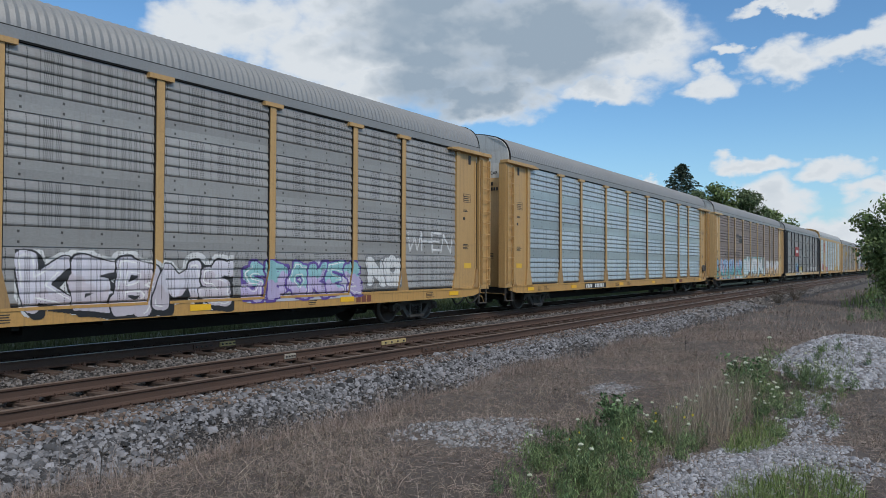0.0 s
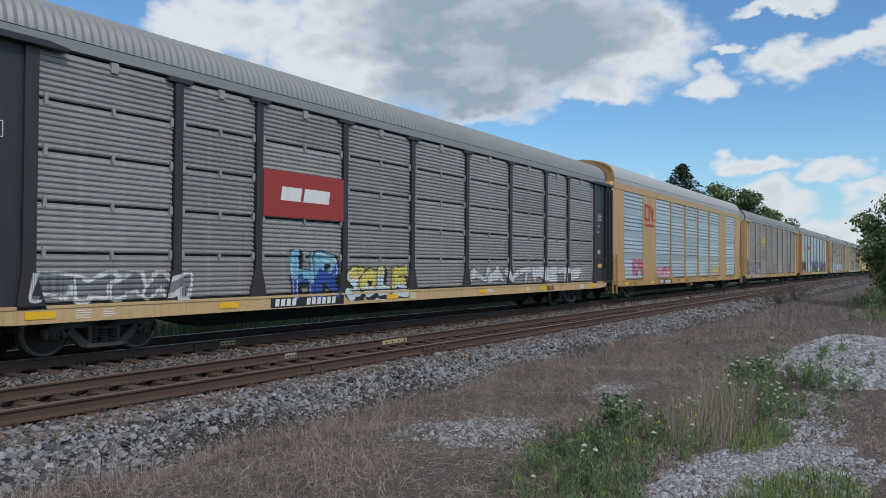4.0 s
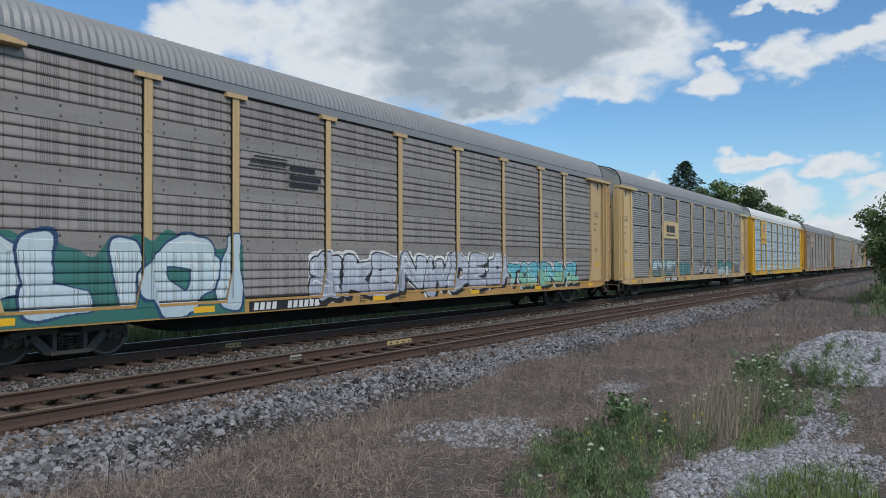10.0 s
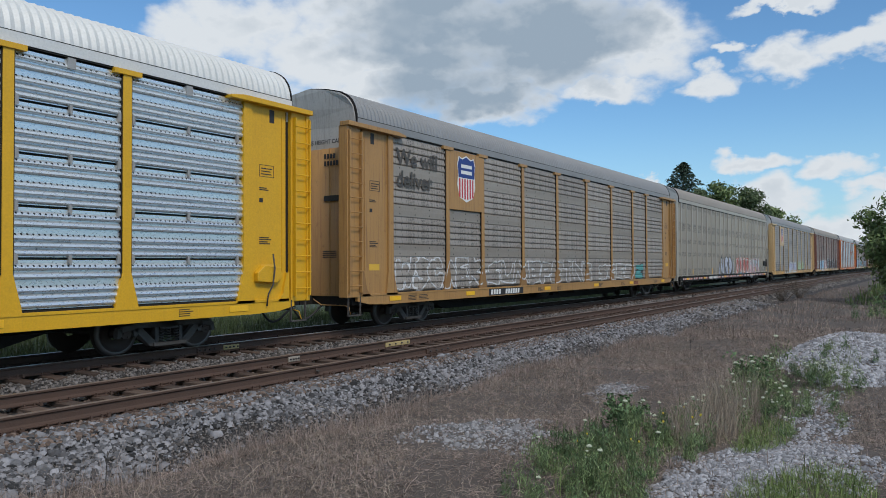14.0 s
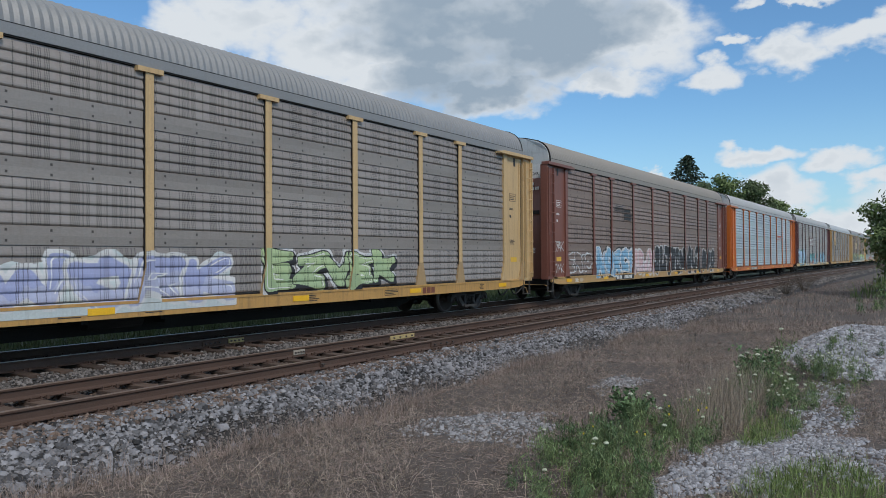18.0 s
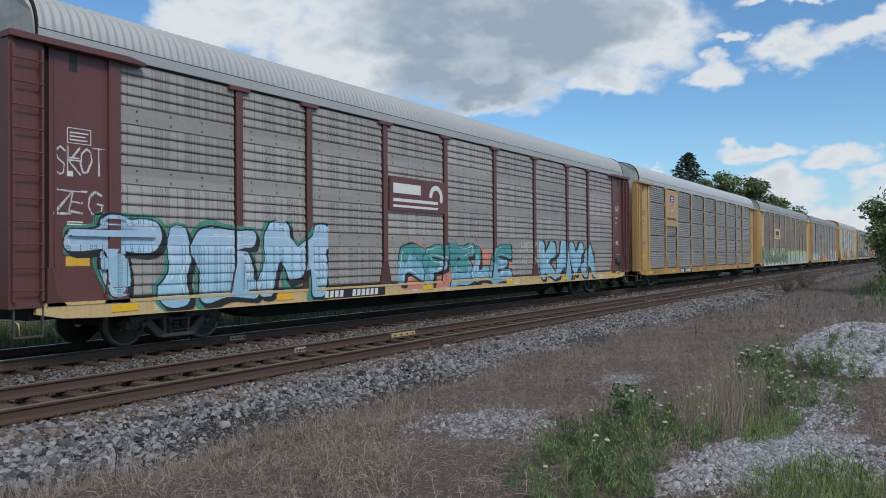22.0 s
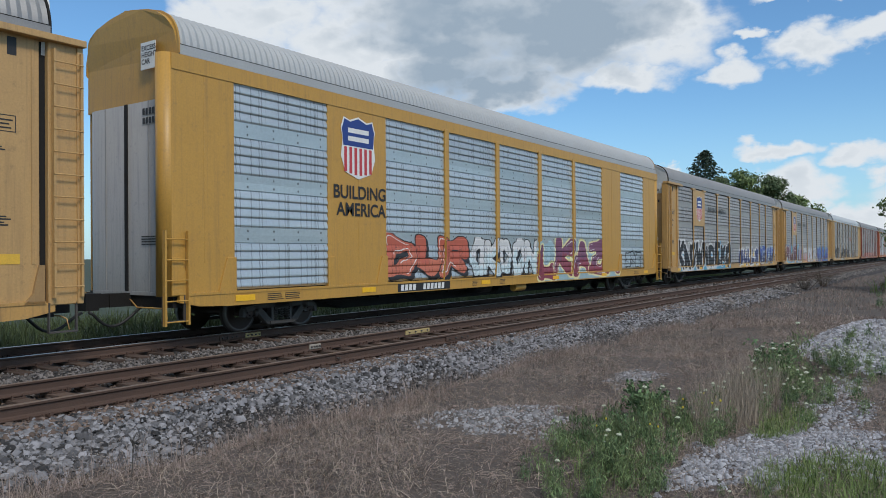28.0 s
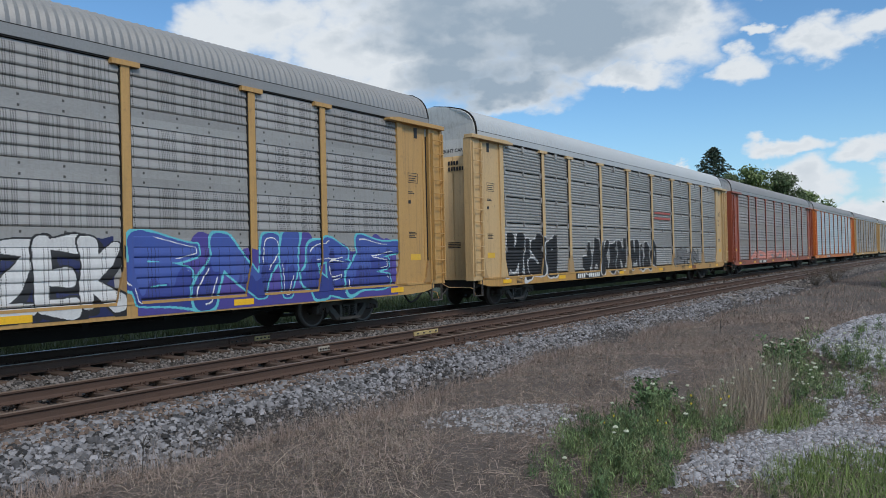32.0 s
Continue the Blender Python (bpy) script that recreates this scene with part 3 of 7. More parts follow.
# rib profile of one side sheet: (outward, height)
BANDS = [1.10, 2.165, 3.23]       # heights of the plain bands over the lowest sheet's edge
TOP = 4.15
COURSES = []
for _lo, _hi, _n in zip([0.0] + BANDS, BANDS + [TOP], (5, 4, 4, 4)):
    _a, _b = _lo + (0.16 if _lo else 0.02), _hi - (0.16 if _hi < TOP else 0.02)
    _rows = [(0.016, _lo), (0.020, _a - 0.01)] if _lo else [(-0.012, 0.0)]
    _w = (_b - _a) / _n
    for _k in range(_n):
        _z = _a + _w * _k
        _rows += [(0.0, _z), (0.026, _z + 0.10 * _w), (0.034, _z + 0.20 * _w), (0.032, _z + 0.36 * _w), (0.020, _z + 0.64 * _w), (0.004, _z + 0.94 * _w)]
    COURSES.append(_rows + ([(0.0, _b), (0.022, _b + 0.008), (0.024, _hi)] if _hi < TOP else [(0.0, _b), (0.0, TOP)]))
RIBBED = [p for rows in COURSES for p in rows]
SPLIT = [(-0.06, 0.0), (-0.06, 0.021), (0, 0.023)]
for _k in range(8):
    _z = 0.035 + 0.096 * _k
    SPLIT += [(0.0, _z), (0.026, _z + 0.008), (0.031, _z + 0.030), (0.0, _z + 0.052)]
SPLIT += [(0, PITCH - 0.019), (-0.06, PITCH - 0.017)]
FLUSH = [(0, 0), (0, 5 * PITCH)]
BOLD = [(-0.06, 0.0), (-0.06, 0.021), (0, 0.023)]
for _z in (0.04, 0.16, 0.28, 0.50, 0.64):
    BOLD += [(0.0, _z), (0.036, _z + 0.015), (0.044, _z + 0.040), (0.030, _z + 0.080), (0.0, _z + 0.115)]
BOLD += [(0, PITCH - 0.018), (-0.06, PITCH - 0.016)]
PROFILES = {"ribbed": RIBBED, "split": SPLIT, "flush": FLUSH, "bold": BOLD}


def depth_at(profile, z):
    zs, ds = [p[1] for p in profile], [p[0] for p in profile]
    if profile is RIBBED:
        return np.max([np.interp(np.asarray(z) + dz - SHEET_Z, zs, ds) for dz in (-0.013, 0, 0.013)], 0)
    return np.max([np.interp((np.asarray(z) + dz - SHEET_Z) % PITCH, zs, ds) for dz in (-0.013, 0, 0.013)], 0)


_sheets = {}


def sheet_mesh(profile_name, width, mat, course=0):
    key = (profile_name, round(width, 3), mat.name, course)
    if key not in _sheets:
        prof = COURSES[course] if profile_name == "ribbed" else PROFILES[profile_name]
        bm = bmesh.new()
        rows = [[bm.verts.new((x, -d, z)) for d, z in prof] for x in (0, width)]
        for i in range(len(prof) - 1):
            f = bm.faces.new((rows[0][i], rows[1][i], rows[1][i + 1], rows[0][i + 1]))
            # recessed seam faces are coloured black to stand for shade in the gap
            f.material_index = 1 if min(prof[i][0], prof[i + 1][0]) < -0.05 else 0
        back = [bm.verts.new((x, 0.065, z)) for x, z in ((0, prof[0][1]), (width, prof[0][1]), (width, prof[-1][1]), (0, prof[-1][1]))]
        bm.faces.new(back[::-1])
        _sheets[key] = mesh_of("side_sheet", bm, mat, INK)
    return _sheets[key]


ROOF_KNOTS = [(1.535, 5.15), (1.535, 5.30), (1.515, 5.46), (1.44, 5.68), (1.28, 5.88), (1.02, 6.03), (0.55, 6.15), (0.0, 6.23)]


def eased(knots, steps=3):
    """A soft curve through the knots."""
    out = []
    for i in range(len(knots) - 1):
        p0, p1, p2, p3 = [Vector(knots[min(max(i + d, 0), len(knots) - 1)]) for d in (-1, 0, 1, 2)]
        for k in range(steps):
            t = k / steps
            out.append(tuple(0.5 * (2 * p1 + (p2 - p0) * t + (2 * p0 - 5 * p1 + 4 * p2 - p3) * t * t + (3 * p1 - p0 - 3 * p2 + p3) * t ** 3)))
    return out + [knots[-1]]


ROOF_ARC = eased(ROOF_KNOTS[:6]) + ROOF_KNOTS[6:]


def roof_profile(grow=0.0, lift=0.0):
    side = [(y + grow, z + lift) for y, z in ROOF_ARC]
    return [(-y, z) for y, z in side] + side[-2::-1]


_shared = {}


def roof_mesh(mat, step=0.08, lift=0.0):
    key = ("roof", mat.name, step, lift)
    if key not in _shared:
        bm = bmesh.new()
        prof = roof_profile(0, lift)
        xs = np.arange(0.50, LENGTH - 0.45, step)
        rows = []
        for i, x in enumerate(xs):
            g = 0.010 if i % 2 else -0.009
            rows.append([bm.verts.new((x, y * (1 + (g / 1.5 if 0 < k < len(prof) - 1 else 0)), z + (g if 0 < k < len(prof) - 1 else 0))) for k, (y, z) in enumerate(prof)])
        for r, s in zip(rows, rows[1:]):
            for i in range(len(prof) - 1):
                bm.faces.new((r[i], s[i], s[i + 1], r[i + 1])).smooth = True
        for r in rows:
            for p, q in zip(r, r[1:]):
                bm.edges.get((p, q)).smooth = False
        _shared[key] = mesh_of("roof", bm, mat)
    return _shared[key]


def shared(key, build, *mats, bevel=0.0):
    key = (key, *[mt.name for mt in mats])
    if key not in _shared:
        bm = bmesh.new()
        build(bm)
        _shared[key] = mesh_of(key[0], bm, *mats, bevel=bevel)
    return _shared[key]


def b_post(bm, w=0.085, flare=0.24, z0=0.88, z1=5.10):
    """A side post: a pressed channel that spreads into a gusset at the sill."""
    prism(bm, [(-w, z0 + 0.64), (w, z0 + 0.64), (w, z1), (-w, z1)], -0.075, 0.02)


def b_joint_shade(bm, w=0.085, z0=0.88, z1=5.10):
    """The joint behind a post and its shade, as a black strip a little wider than the post."""
    prism(bm, [(-w - 0.022, z0 + 0.3), (w + 0.022, z0 + 0.3), (w + 0.022, z1 - 0.04), (-w - 0.022, z1 - 0.04)], -0.05, 0.015)


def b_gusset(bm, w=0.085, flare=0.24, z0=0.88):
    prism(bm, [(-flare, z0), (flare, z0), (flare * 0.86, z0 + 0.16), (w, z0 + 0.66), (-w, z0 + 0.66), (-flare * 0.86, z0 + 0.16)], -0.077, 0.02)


def b_cap(bm, w=0.27):
    box(bm, -w, w, -0.105, 0.02, 5.04, 5.13)


def b_sill(bm, z0=0.64, z1=0.90):
    L = LENGTH
    prism(bm, [(0.45, z0 + 0.12), (0.9, z0 + 0.03), (1.6, z0), (L - 1.6, z0), (L - 0.9, z0 + 0.03), (L - 0.45, z0 + 0.12), (L - 0.45, z1), (0.45, z1)], -1.585, -1.50)
    box(bm, 0.6, L - 0.6, -1.60, -1.50, z1 - 0.02, z1 + 0.03)


def b_underframe(bm):
    L = LENGTH
    box(bm, 0.5, L - 0.5, -1.49, 1.49, 0.74, 0.93)
    prism(bm, [(1.0, 0.62), (5.0, 0.58), (6.2, 0.27), (L - 6.2, 0.27), (L - 5.0, 0.58), (L - 1, 0.62), (L - 1, 0.78), (1, 0.78)], -0.42, 0.42)
    for x in np.arange(6.5, L - 6, 1.55):
        prism(bm, [(x - 0.06, 0.56), (x + 0.06, 0.56), (x + 0.06, 0.76), (x - 0.06, 0.76)], -1.42, 1.42)
    # brake reservoir, valve and rods slung under the floor
    rod(bm, (11.4, -0.95, 0.60), (12.5, -0.95, 0.60), 0.19, 12)
    box(bm, 13.0, 13.35, -1.05, -0.7, 0.45, 0.75)
    rod(bm, (4.9, -0.72, 0.52), (11.3, -0.9, 0.55), 0.022, 6)
    rod(bm, (13.4, -0.9, 0.55), (22.4, -0.72, 0.52), 0.022, 6)


def b_fascia(bm, lift=0.0):
    """The plain strip along the foot of the roof."""
    box(bm, 0.50, LENGTH - 0.50, -1.566, -1.50, 5.145 + lift, 5.325 + lift)


def b_gutter(bm, lift=0.0):
    """The dark joint above and below that strip."""
    box(bm, 0.50, LENGTH - 0.50, -1.552, -1.50, 5.115 + lift, 5.345 + lift)


def b_latch(bm):
    box(bm, -0.028, 0.028, -0.045, 0.0, -0.07, 0.06)
    box(bm, -0.016, 0.016, -0.055, -0.04, -0.10, -0.02)


def b_clip(bm):
    prism(bm, [(-0.03, -0.10), (0.03, -0.07), (0.03, 0.07), (-0.03, 0.10)], -0.05, 0.0)


def b_far_side(bm):
    L = LENGTH
    box(bm, 0.55, L - 0.55, SIDE - 0.03, SIDE + 0.02, 0.9, 5.16)
    for x in POSTS:
        box(bm, x - 0.085, x + 0.085, SIDE + 0.02, SIDE + 0.075, 0.9, 5.1)
    box(bm, 0.45, L - 0.45, SIDE - 0.02, SIDE + 0.065, 0.64, 0.9)


def b_ladder(bm):
    for x in (0.05, 0.50):
        box(bm, x - 0.02, x + 0.02, -1.70, -1.62, 0.98, 4.95)


def b_rung(bm):
    rod(bm, (0.03, -1.70, 0), (0.52, -1.70, 0), 0.012, 6)


def b_column(bm):
    """The narrow corner column that carries the ladder."""
    box(bm, 0.0, 0.56, -1.60, -1.36, 0.86, 5.08)
    box(bm, 0.0, 0.10, -1.64, -1.58, 0.86, 5.08)


def b_end_panel(bm):
    box(bm, 0.68, 1.70, -1.545, -1.44, 0.9, 5.08)


def b_end_post(bm):
    prism(bm, [(1.62, 0.88), (2.10, 0.88), (COLUMN, 1.5), (COLUMN, 5.10), (1.70, 5.10), (1.70, 1.5)], -1.60, -1.44)


def b_end_foot(bm):
    prism(bm, [(0.62, 0.88), (0.95, 0.88), (0.80, 1.05), (0.70, 1.5), (0.62, 1.5)], -1.60, -1.50)


def b_end_rib(bm):
    box(bm, 0.76, 0.80, -1.56, -1.545, 1.52, 4.9)


def b_cap_plate(bm):
    prism(bm, [(-0.02, 5.06), (2.35, 5.06), (2.35, 5.12), (2.0, 5.17), (-0.02, 5.17)], -1.72, -1.42)


def b_end_door(bm, z0=0.88, z1=4.62, bow=0.22):
    """Rounded clam-shell end doors, seen from above as a flattened arc."""
    ys = np.concatenate([[-1.46, -1.42, -1.36, -1.28, -1.15], np.linspace(-0.9, 0.9, 7), [1.15, 1.28, 1.36, 1.42, 1.46]])
    prof = [(0.40 + bow * (max(0, abs(y) - 1.15) / 0.31) ** 2, y) for y in ys]
    lo = [bm.verts.new((x, y, z0)) for x, y in prof]
    hi = [bm.verts.new((x, y, z1)) for x, y in prof]
    for i in range(16):
        f = bm.faces.new((lo[i], lo[i + 1], hi[i + 1], hi[i]))
        f.smooth = True
    bm.faces.new(hi + [bm.verts.new((0.7, 1.46, z1)), bm.verts.new((0.7, -1.46, z1))])


def b_door_stile(bm, z0=0.88, z1=4.62):
    """The dark gap and bars where the two leaves meet."""
    box(bm, 0.375, 0.41, -0.045, 0.045, z0, z1)


def b_door_fold(bm, z0=0.96, z1=4.62):
    box(bm, 0.388, 0.41, -0.012, 0.012, z0, z1)


def b_door_kick(bm, z0=0.88):
    box(bm, 0.37, 0.41, -1.15, 1.15, z0, z0 + 0.07)


def b_end_cap(bm, z0=4.60, lift=0.0):
    prof = [(y * 0.985, z - 0.012) for y, z in roof_profile(0, lift)]
    xs = (0.385, 0.62)
    pts = [(y, max(z, z0)) for y, z in prof]
    rows = []
    for x in xs:
        rows.append([bm.verts.new((x + (0.10 * (max(0, abs(y) - 1.25) / 0.25) ** 2 if x < 0.5 else 0), y, z)) for y, z in [(-1.49, z0)] + pts + [(1.49, z0)]])
    for i in range(len(rows[0]) - 1):
        bm.faces.new((rows[0][i], rows[1][i], rows[1][i + 1], rows[0][i + 1]))
    bm.faces.new(rows[0])


def b_hoop(bm, x0=0.475, x1=0.51, lift=0.0):
    outer, inner = roof_profile(0.022, lift + 0.02), roof_profile(-0.02, lift - 0.03)
    a = [[bm.verts.new((x, y, z)) for y, z in p] for x in (x0, x1) for p in (outer, inner)]
    for p, q in ((0, 2), (2, 3), (3, 1), (1, 0)):
        for i in range(len(outer) - 1):
            bm.faces.new((a[p][i], a[p][i + 1], a[q][i + 1], a[q][i]))


# trucks -----------------------------------------------------------------
WHEEL_R = 0.42


def b_wheelset(bm):
    rod(bm, (0, -1.02, 0), (0, 1.02, 0), 0.08, 12, mat=0)
    for s in (-1, 1):
        rings = [(0.755, 0.13), (0.765, 0.20), (0.80, 0.33), (0.83, 0.355), (0.84, WHEEL_R - 0.01), (0.76, WHEEL_R), (0.70, WHEEL_R + 0.027), (0.69, WHEEL_R + 0.02), (0.69, 0.13)]
        prev = None
        for k, (y, r) in enumerate(rings):
            ring = [bm.verts.new((r * math.cos(2 * math.pi * i / 28), s * y, r * math.sin(2 * math.pi * i / 28))) for i in range(28)]
            if prev:
                for i in range(28):
                    j = (i + 1) % 28
                    f = bm.faces.new((prev[i], prev[j], ring[j], ring[i]))
                    f.material_index, f.smooth = (1 if k in (4, 5) else 0), True
            prev = ring
        rod(bm, (0, s * 0.90, 0), (0, s * 1.12, 0), 0.105, 14, mat=0)
        for q in range(3):
            a = 2.094 * q
            rod(bm, (0.06 * math.cos(a), s * 1.12, 0.06 * math.sin(a)), (0.06 * math.cos(a), s * 1.15, 0.06 * math.sin(a)), 0.02, 6)


def b_sideframe(bm, s=-1):
    y0, y1 = s * 1.09 - 0.07, s * 1.09 + 0.07
    prism(bm, [(-1.08, 0.50), (-0.98, 0.57), (-0.60, 0.60), (-0.32, 0.66), (0.32, 0.66), (0.60, 0.60), (0.98, 0.57), (1.08, 0.50), (1.02, 0.44), (0.60, 0.50), (-0.60, 0.50), (-1.02, 0.44)], y0, y1)
    for m in (-1, 1):
        prism(bm, [(m * 0.78, 0.50), (m * 0.60, 0.52), (m * 0.30, 0.24), (m * 0.30, 0.15), (m * 0.42, 0.15)][::m], y0, y1)
        prism(bm, [(m * 0.31, 0.2), (m * 0.23, 0.2), (m * 0.23, 0.52), (m * 0.31, 0.52)][::m], y0, y1)
        prism(bm, [(m * 1.10, 0.34), (m * 1.02, 0.34), (m * 0.98, 0.50), (m * 1.08, 0.52)][::m], y0, y1)
        prism(bm, [(m * 0.76, 0.34), (m * 0.68, 0.36), (m * 0.66, 0.50), (m * 0.78, 0.50)][::m], y0, y1)
    # spring plank and bearing adapters
    box(bm, -0.36, 0.36, s * 1.10 - 0.10, s * 1.10 + 0.10, 0.14, 0.21)
    for x in (-0.89, 0.89):
        box(bm, x - 0.12, x + 0.12, s * 1.08 - 0.09, s * 1.08 + 0.09, 0.47, 0.56)


def b_spring(bm):
    pts = []
    for i in range(41):
        a = 2 * math.pi * i / 8
        pts.append((0.055 * math.cos(a), 0.055 * math.sin(a), 0.25 * i / 40))
    hose(bm, pts, 0.013, 4)


def b_bolster(bm):
    box(bm, -0.2, 0.2, -1.16, 1.16, 0.46, 0.62)
    prism(bm, [(-0.2, 0.3), (0.2, 0.3), (0.25, 0.5), (-0.25, 0.5)], -0.9, 0.9)
    for x in (-0.55, 0.55):
        box(bm, x - 0.05, x + 0.05, -0.9, 0.9, 0.34, 0.46)
    for x in (-0.42, 0.42):
        for s in (-1, 1):
            prism(bm, [(x - 0.05, 0.25), (x + 0.05, 0.25), (x + 0.06, 0.55), (x - 0.06, 0.55)], s * 0.76 - 0.06, s * 0.76 + 0.06)


def add_truck(car, x):
    tr = part("truck", shared("bolster", b_bolster, CAST), None, car, "dark rusted cast-steel truck", at=(x, 0, 0))
    part("side_frame", shared("side_frame", lambda b: b_sideframe(b, -1), CAST, bevel=0.008), None, tr)
    part("side_frame", shared("side_frame_far", lambda b: b_sideframe(b, 1), CAST), None, tr)
    for sx in (-0.17, 0.0, 0.17):
        part("spring", shared("spring", b_spring, CAST), None, tr, at=(sx, -1.12, 0.225))
    sets = []
    for dx in (-0.89, 0.89):
        sets.append(part("wheelset", shared("wheelset", b_wheelset, WHEEL, TREAD), None, tr, "brown-dusted wheels with bright rims", at=(dx, 0, WHEEL_R)))
    return sets


def b_coupler(bm):
    box(bm, -0.05, 0.75, -0.13, 0.13, 0.66, 0.92)
    prism(bm, [(-0.52, 0.66), (-0.02, 0.66), (-0.02, 0.92), (-0.52, 0.92)], -0.09, 0.09)
    prism(bm, [(-0.56, 0.62), (-0.30, 0.62), (-0.26, 0.94), (-0.56, 0.94)], -0.19, 0.17)
    box(bm, 0.4, 0.95, -1.45, 1.45, 0.66, 0.90)


def b_step(bm):
    """A stirrup step bent from flat bar."""
    for x in (0.10, 0.55):
        box(bm, x - 0.012, x + 0.012, -1.60, -1.55, 0.42, 0.90)
    box(bm, 0.09, 0.56, -1.62, -1.53, 0.41, 0.435)


def b_hose(bm):
    pts = [(0.35 - 1.0 * u, -0.45 + 0.1 * math.sin(3 * u), 0.62 - 0.30 * math.sin(math.pi * min(1, u * 1.05))) for u in np.linspace(0, 1, 10)]
    hose(bm, pts, 0.028, 7)
    rod(bm, (0.5, -0.5, 0.70), (0.34, -0.45, 0.62), 0.03, 7)


def b_lever(bm):
    hose(bm, [(0.30, -0.25, 0.80), (0.22, -0.6, 0.66), (0.24, -1.35, 0.66), (0.22, -1.5, 0.62), (0.2, -1.56, 0.45)], 0.014, 5)


def mirror_mesh(me):
    """The same part at the other end of the car."""
    key = ("flip", me.name)
    if key not in _shared:
        bm = bmesh.new()
        bm.from_mesh(me)
        for v in bm.verts:
            v.co.x = LENGTH - v.co.x
        bmesh.ops.reverse_faces(bm, faces=bm.faces[:])
        m2 = bpy.data.meshes.new(me.name)
        bm.to_mesh(m2)
        bm.free()
        for mt in me.materials:
            m2.materials.append(mt)
        _shared[key] = m2
    return _shared[key]


# lettering and marks ------------------------------------------------------
def letters(text, size, mat, parent, at, label="", face="side", spread=1.0, name="lettering"):
    cu = bpy.data.curves.new("lettering", "FONT")
    cu.body, cu.size, cu.space_character, cu.offset = text, size, spread, 0.024 * size
    cu.space_line = 0.95
    tmp = bpy.data.objects.new("lettering", cu)
    me = bpy.data.meshes.new_from_object(tmp)
    me.materials.clear()
    me.materials.append(mat)
    bpy.data.objects.remove(tmp)
    for v in me.vertices:
        if face == "side":
            v.co = (v.co.x, 0, v.co.y)
        else:
            v.co = (0, -v.co.x, v.co.y)
    ob = part(name, me, None, parent, label, at=at)
    return ob


def bars(parent, x, z, widths, height, mat, y=-1.592, gap=0.3, name="marking", label="", lean=0.0):
    """Words that cannot be set in type: one plain bar for each, on a hair-thin base line."""
    bm = bmesh.new()
    top, end = [], x
    for w in widths:
        top += [(end, z), (end + lean * height, z + height), (end + w + lean * height, z + height), (end + w, z)]
        end += w + gap * height
    prism(bm, [(x, z - 0.004)] + top + [(top[-1][0], z - 0.004)], y - 0.003, y)
    return part(name, bm, mat, parent, label)


def lines_of_print(bm, x, z, widths, height, step, y):
    """Lines of small print that cannot be read, joined by a hair-thin margin."""
    pts = []
    for k, w in enumerate(widths):
        zz = z + step * k
        pts += [(x, zz), (x + w, zz), (x + w, zz + height), (x, zz + height)]
    prism(bm, [(x - 0.004, z)] + pts + [(x - 0.004, pts[-1][1])], y - 0.003, y)


def ring_frame(bm, x, z, w, h, t, y):
    prism(bm, [(x, z), (x + w, z), (x + w, z + h), (x, z + h), (x, z + 0.001), (x + t, z + t), (x + t, z + h - t), (x + w - t, z + h - t), (x + w - t, z + t), (x + t, z + t - 0.001)], y - 0.003, y)


def shield(parent, x, z, w, h, y):
    """A heraldic shield: blue chief over red and white stripes, on a white rim."""
    def edge(k, cx=0.0):
        top = [(-0.5, 0.80), (-0.42, 0.97), (-0.25, 0.93), (0.0, 1.0), (0.25, 0.93), (0.42, 0.97), (0.5, 0.80)]
        low = [(0.45, 0.62), (0.5, 0.35), (0.38, 0.10), (0.0, 0.0), (-0.38, 0.10), (-0.5, 0.35), (-0.45, 0.62)]
        return [(x + w * k * px, z + h * (0.5 + k * (pz - 0.5))) for px, pz in top + low]
    bm = bmesh.new()
    prism(bm, edge(1.0), y - 0.004, y)
    sh = part("shield", bm, WHITE, parent, "railway shield, blue over red and white stripes")
    bm = bmesh.new()
    top = [p for p in edge(0.94)]
    cut = z + h * 0.52
    prism(bm, top[:7] + [(x + w * 0.43, cut), (x - w * 0.43, cut)], y - 0.008, y - 0.0045)
    part("chief", bm, plain("shield blue", (0.02, 0.05, 0.22)), sh)
    bm = bmesh.new()
    for k in range(6):
        u = -0.41 + 0.145 * k
        lo = z + h * (0.06 + 0.20 * abs(u + 0.04) ** 1.5)
        box(bm, x + w * u, x + w * (u + 0.075), y - 0.008, y - 0.0045, lo, cut - 0.02 * h)
    part("stripes", bm, plain("shield red", (0.50, 0.05, 0.06)), sh)
    bm = bmesh.new()
    for zz in (0.73, 0.60):
        box(bm, x - w * 0.30, x + w * 0.30, y - 0.011, y - 0.0085, z + h * zz, z + h * (zz + 0.075))
    part("lettering", bm, WHITE, sh)
    return sh


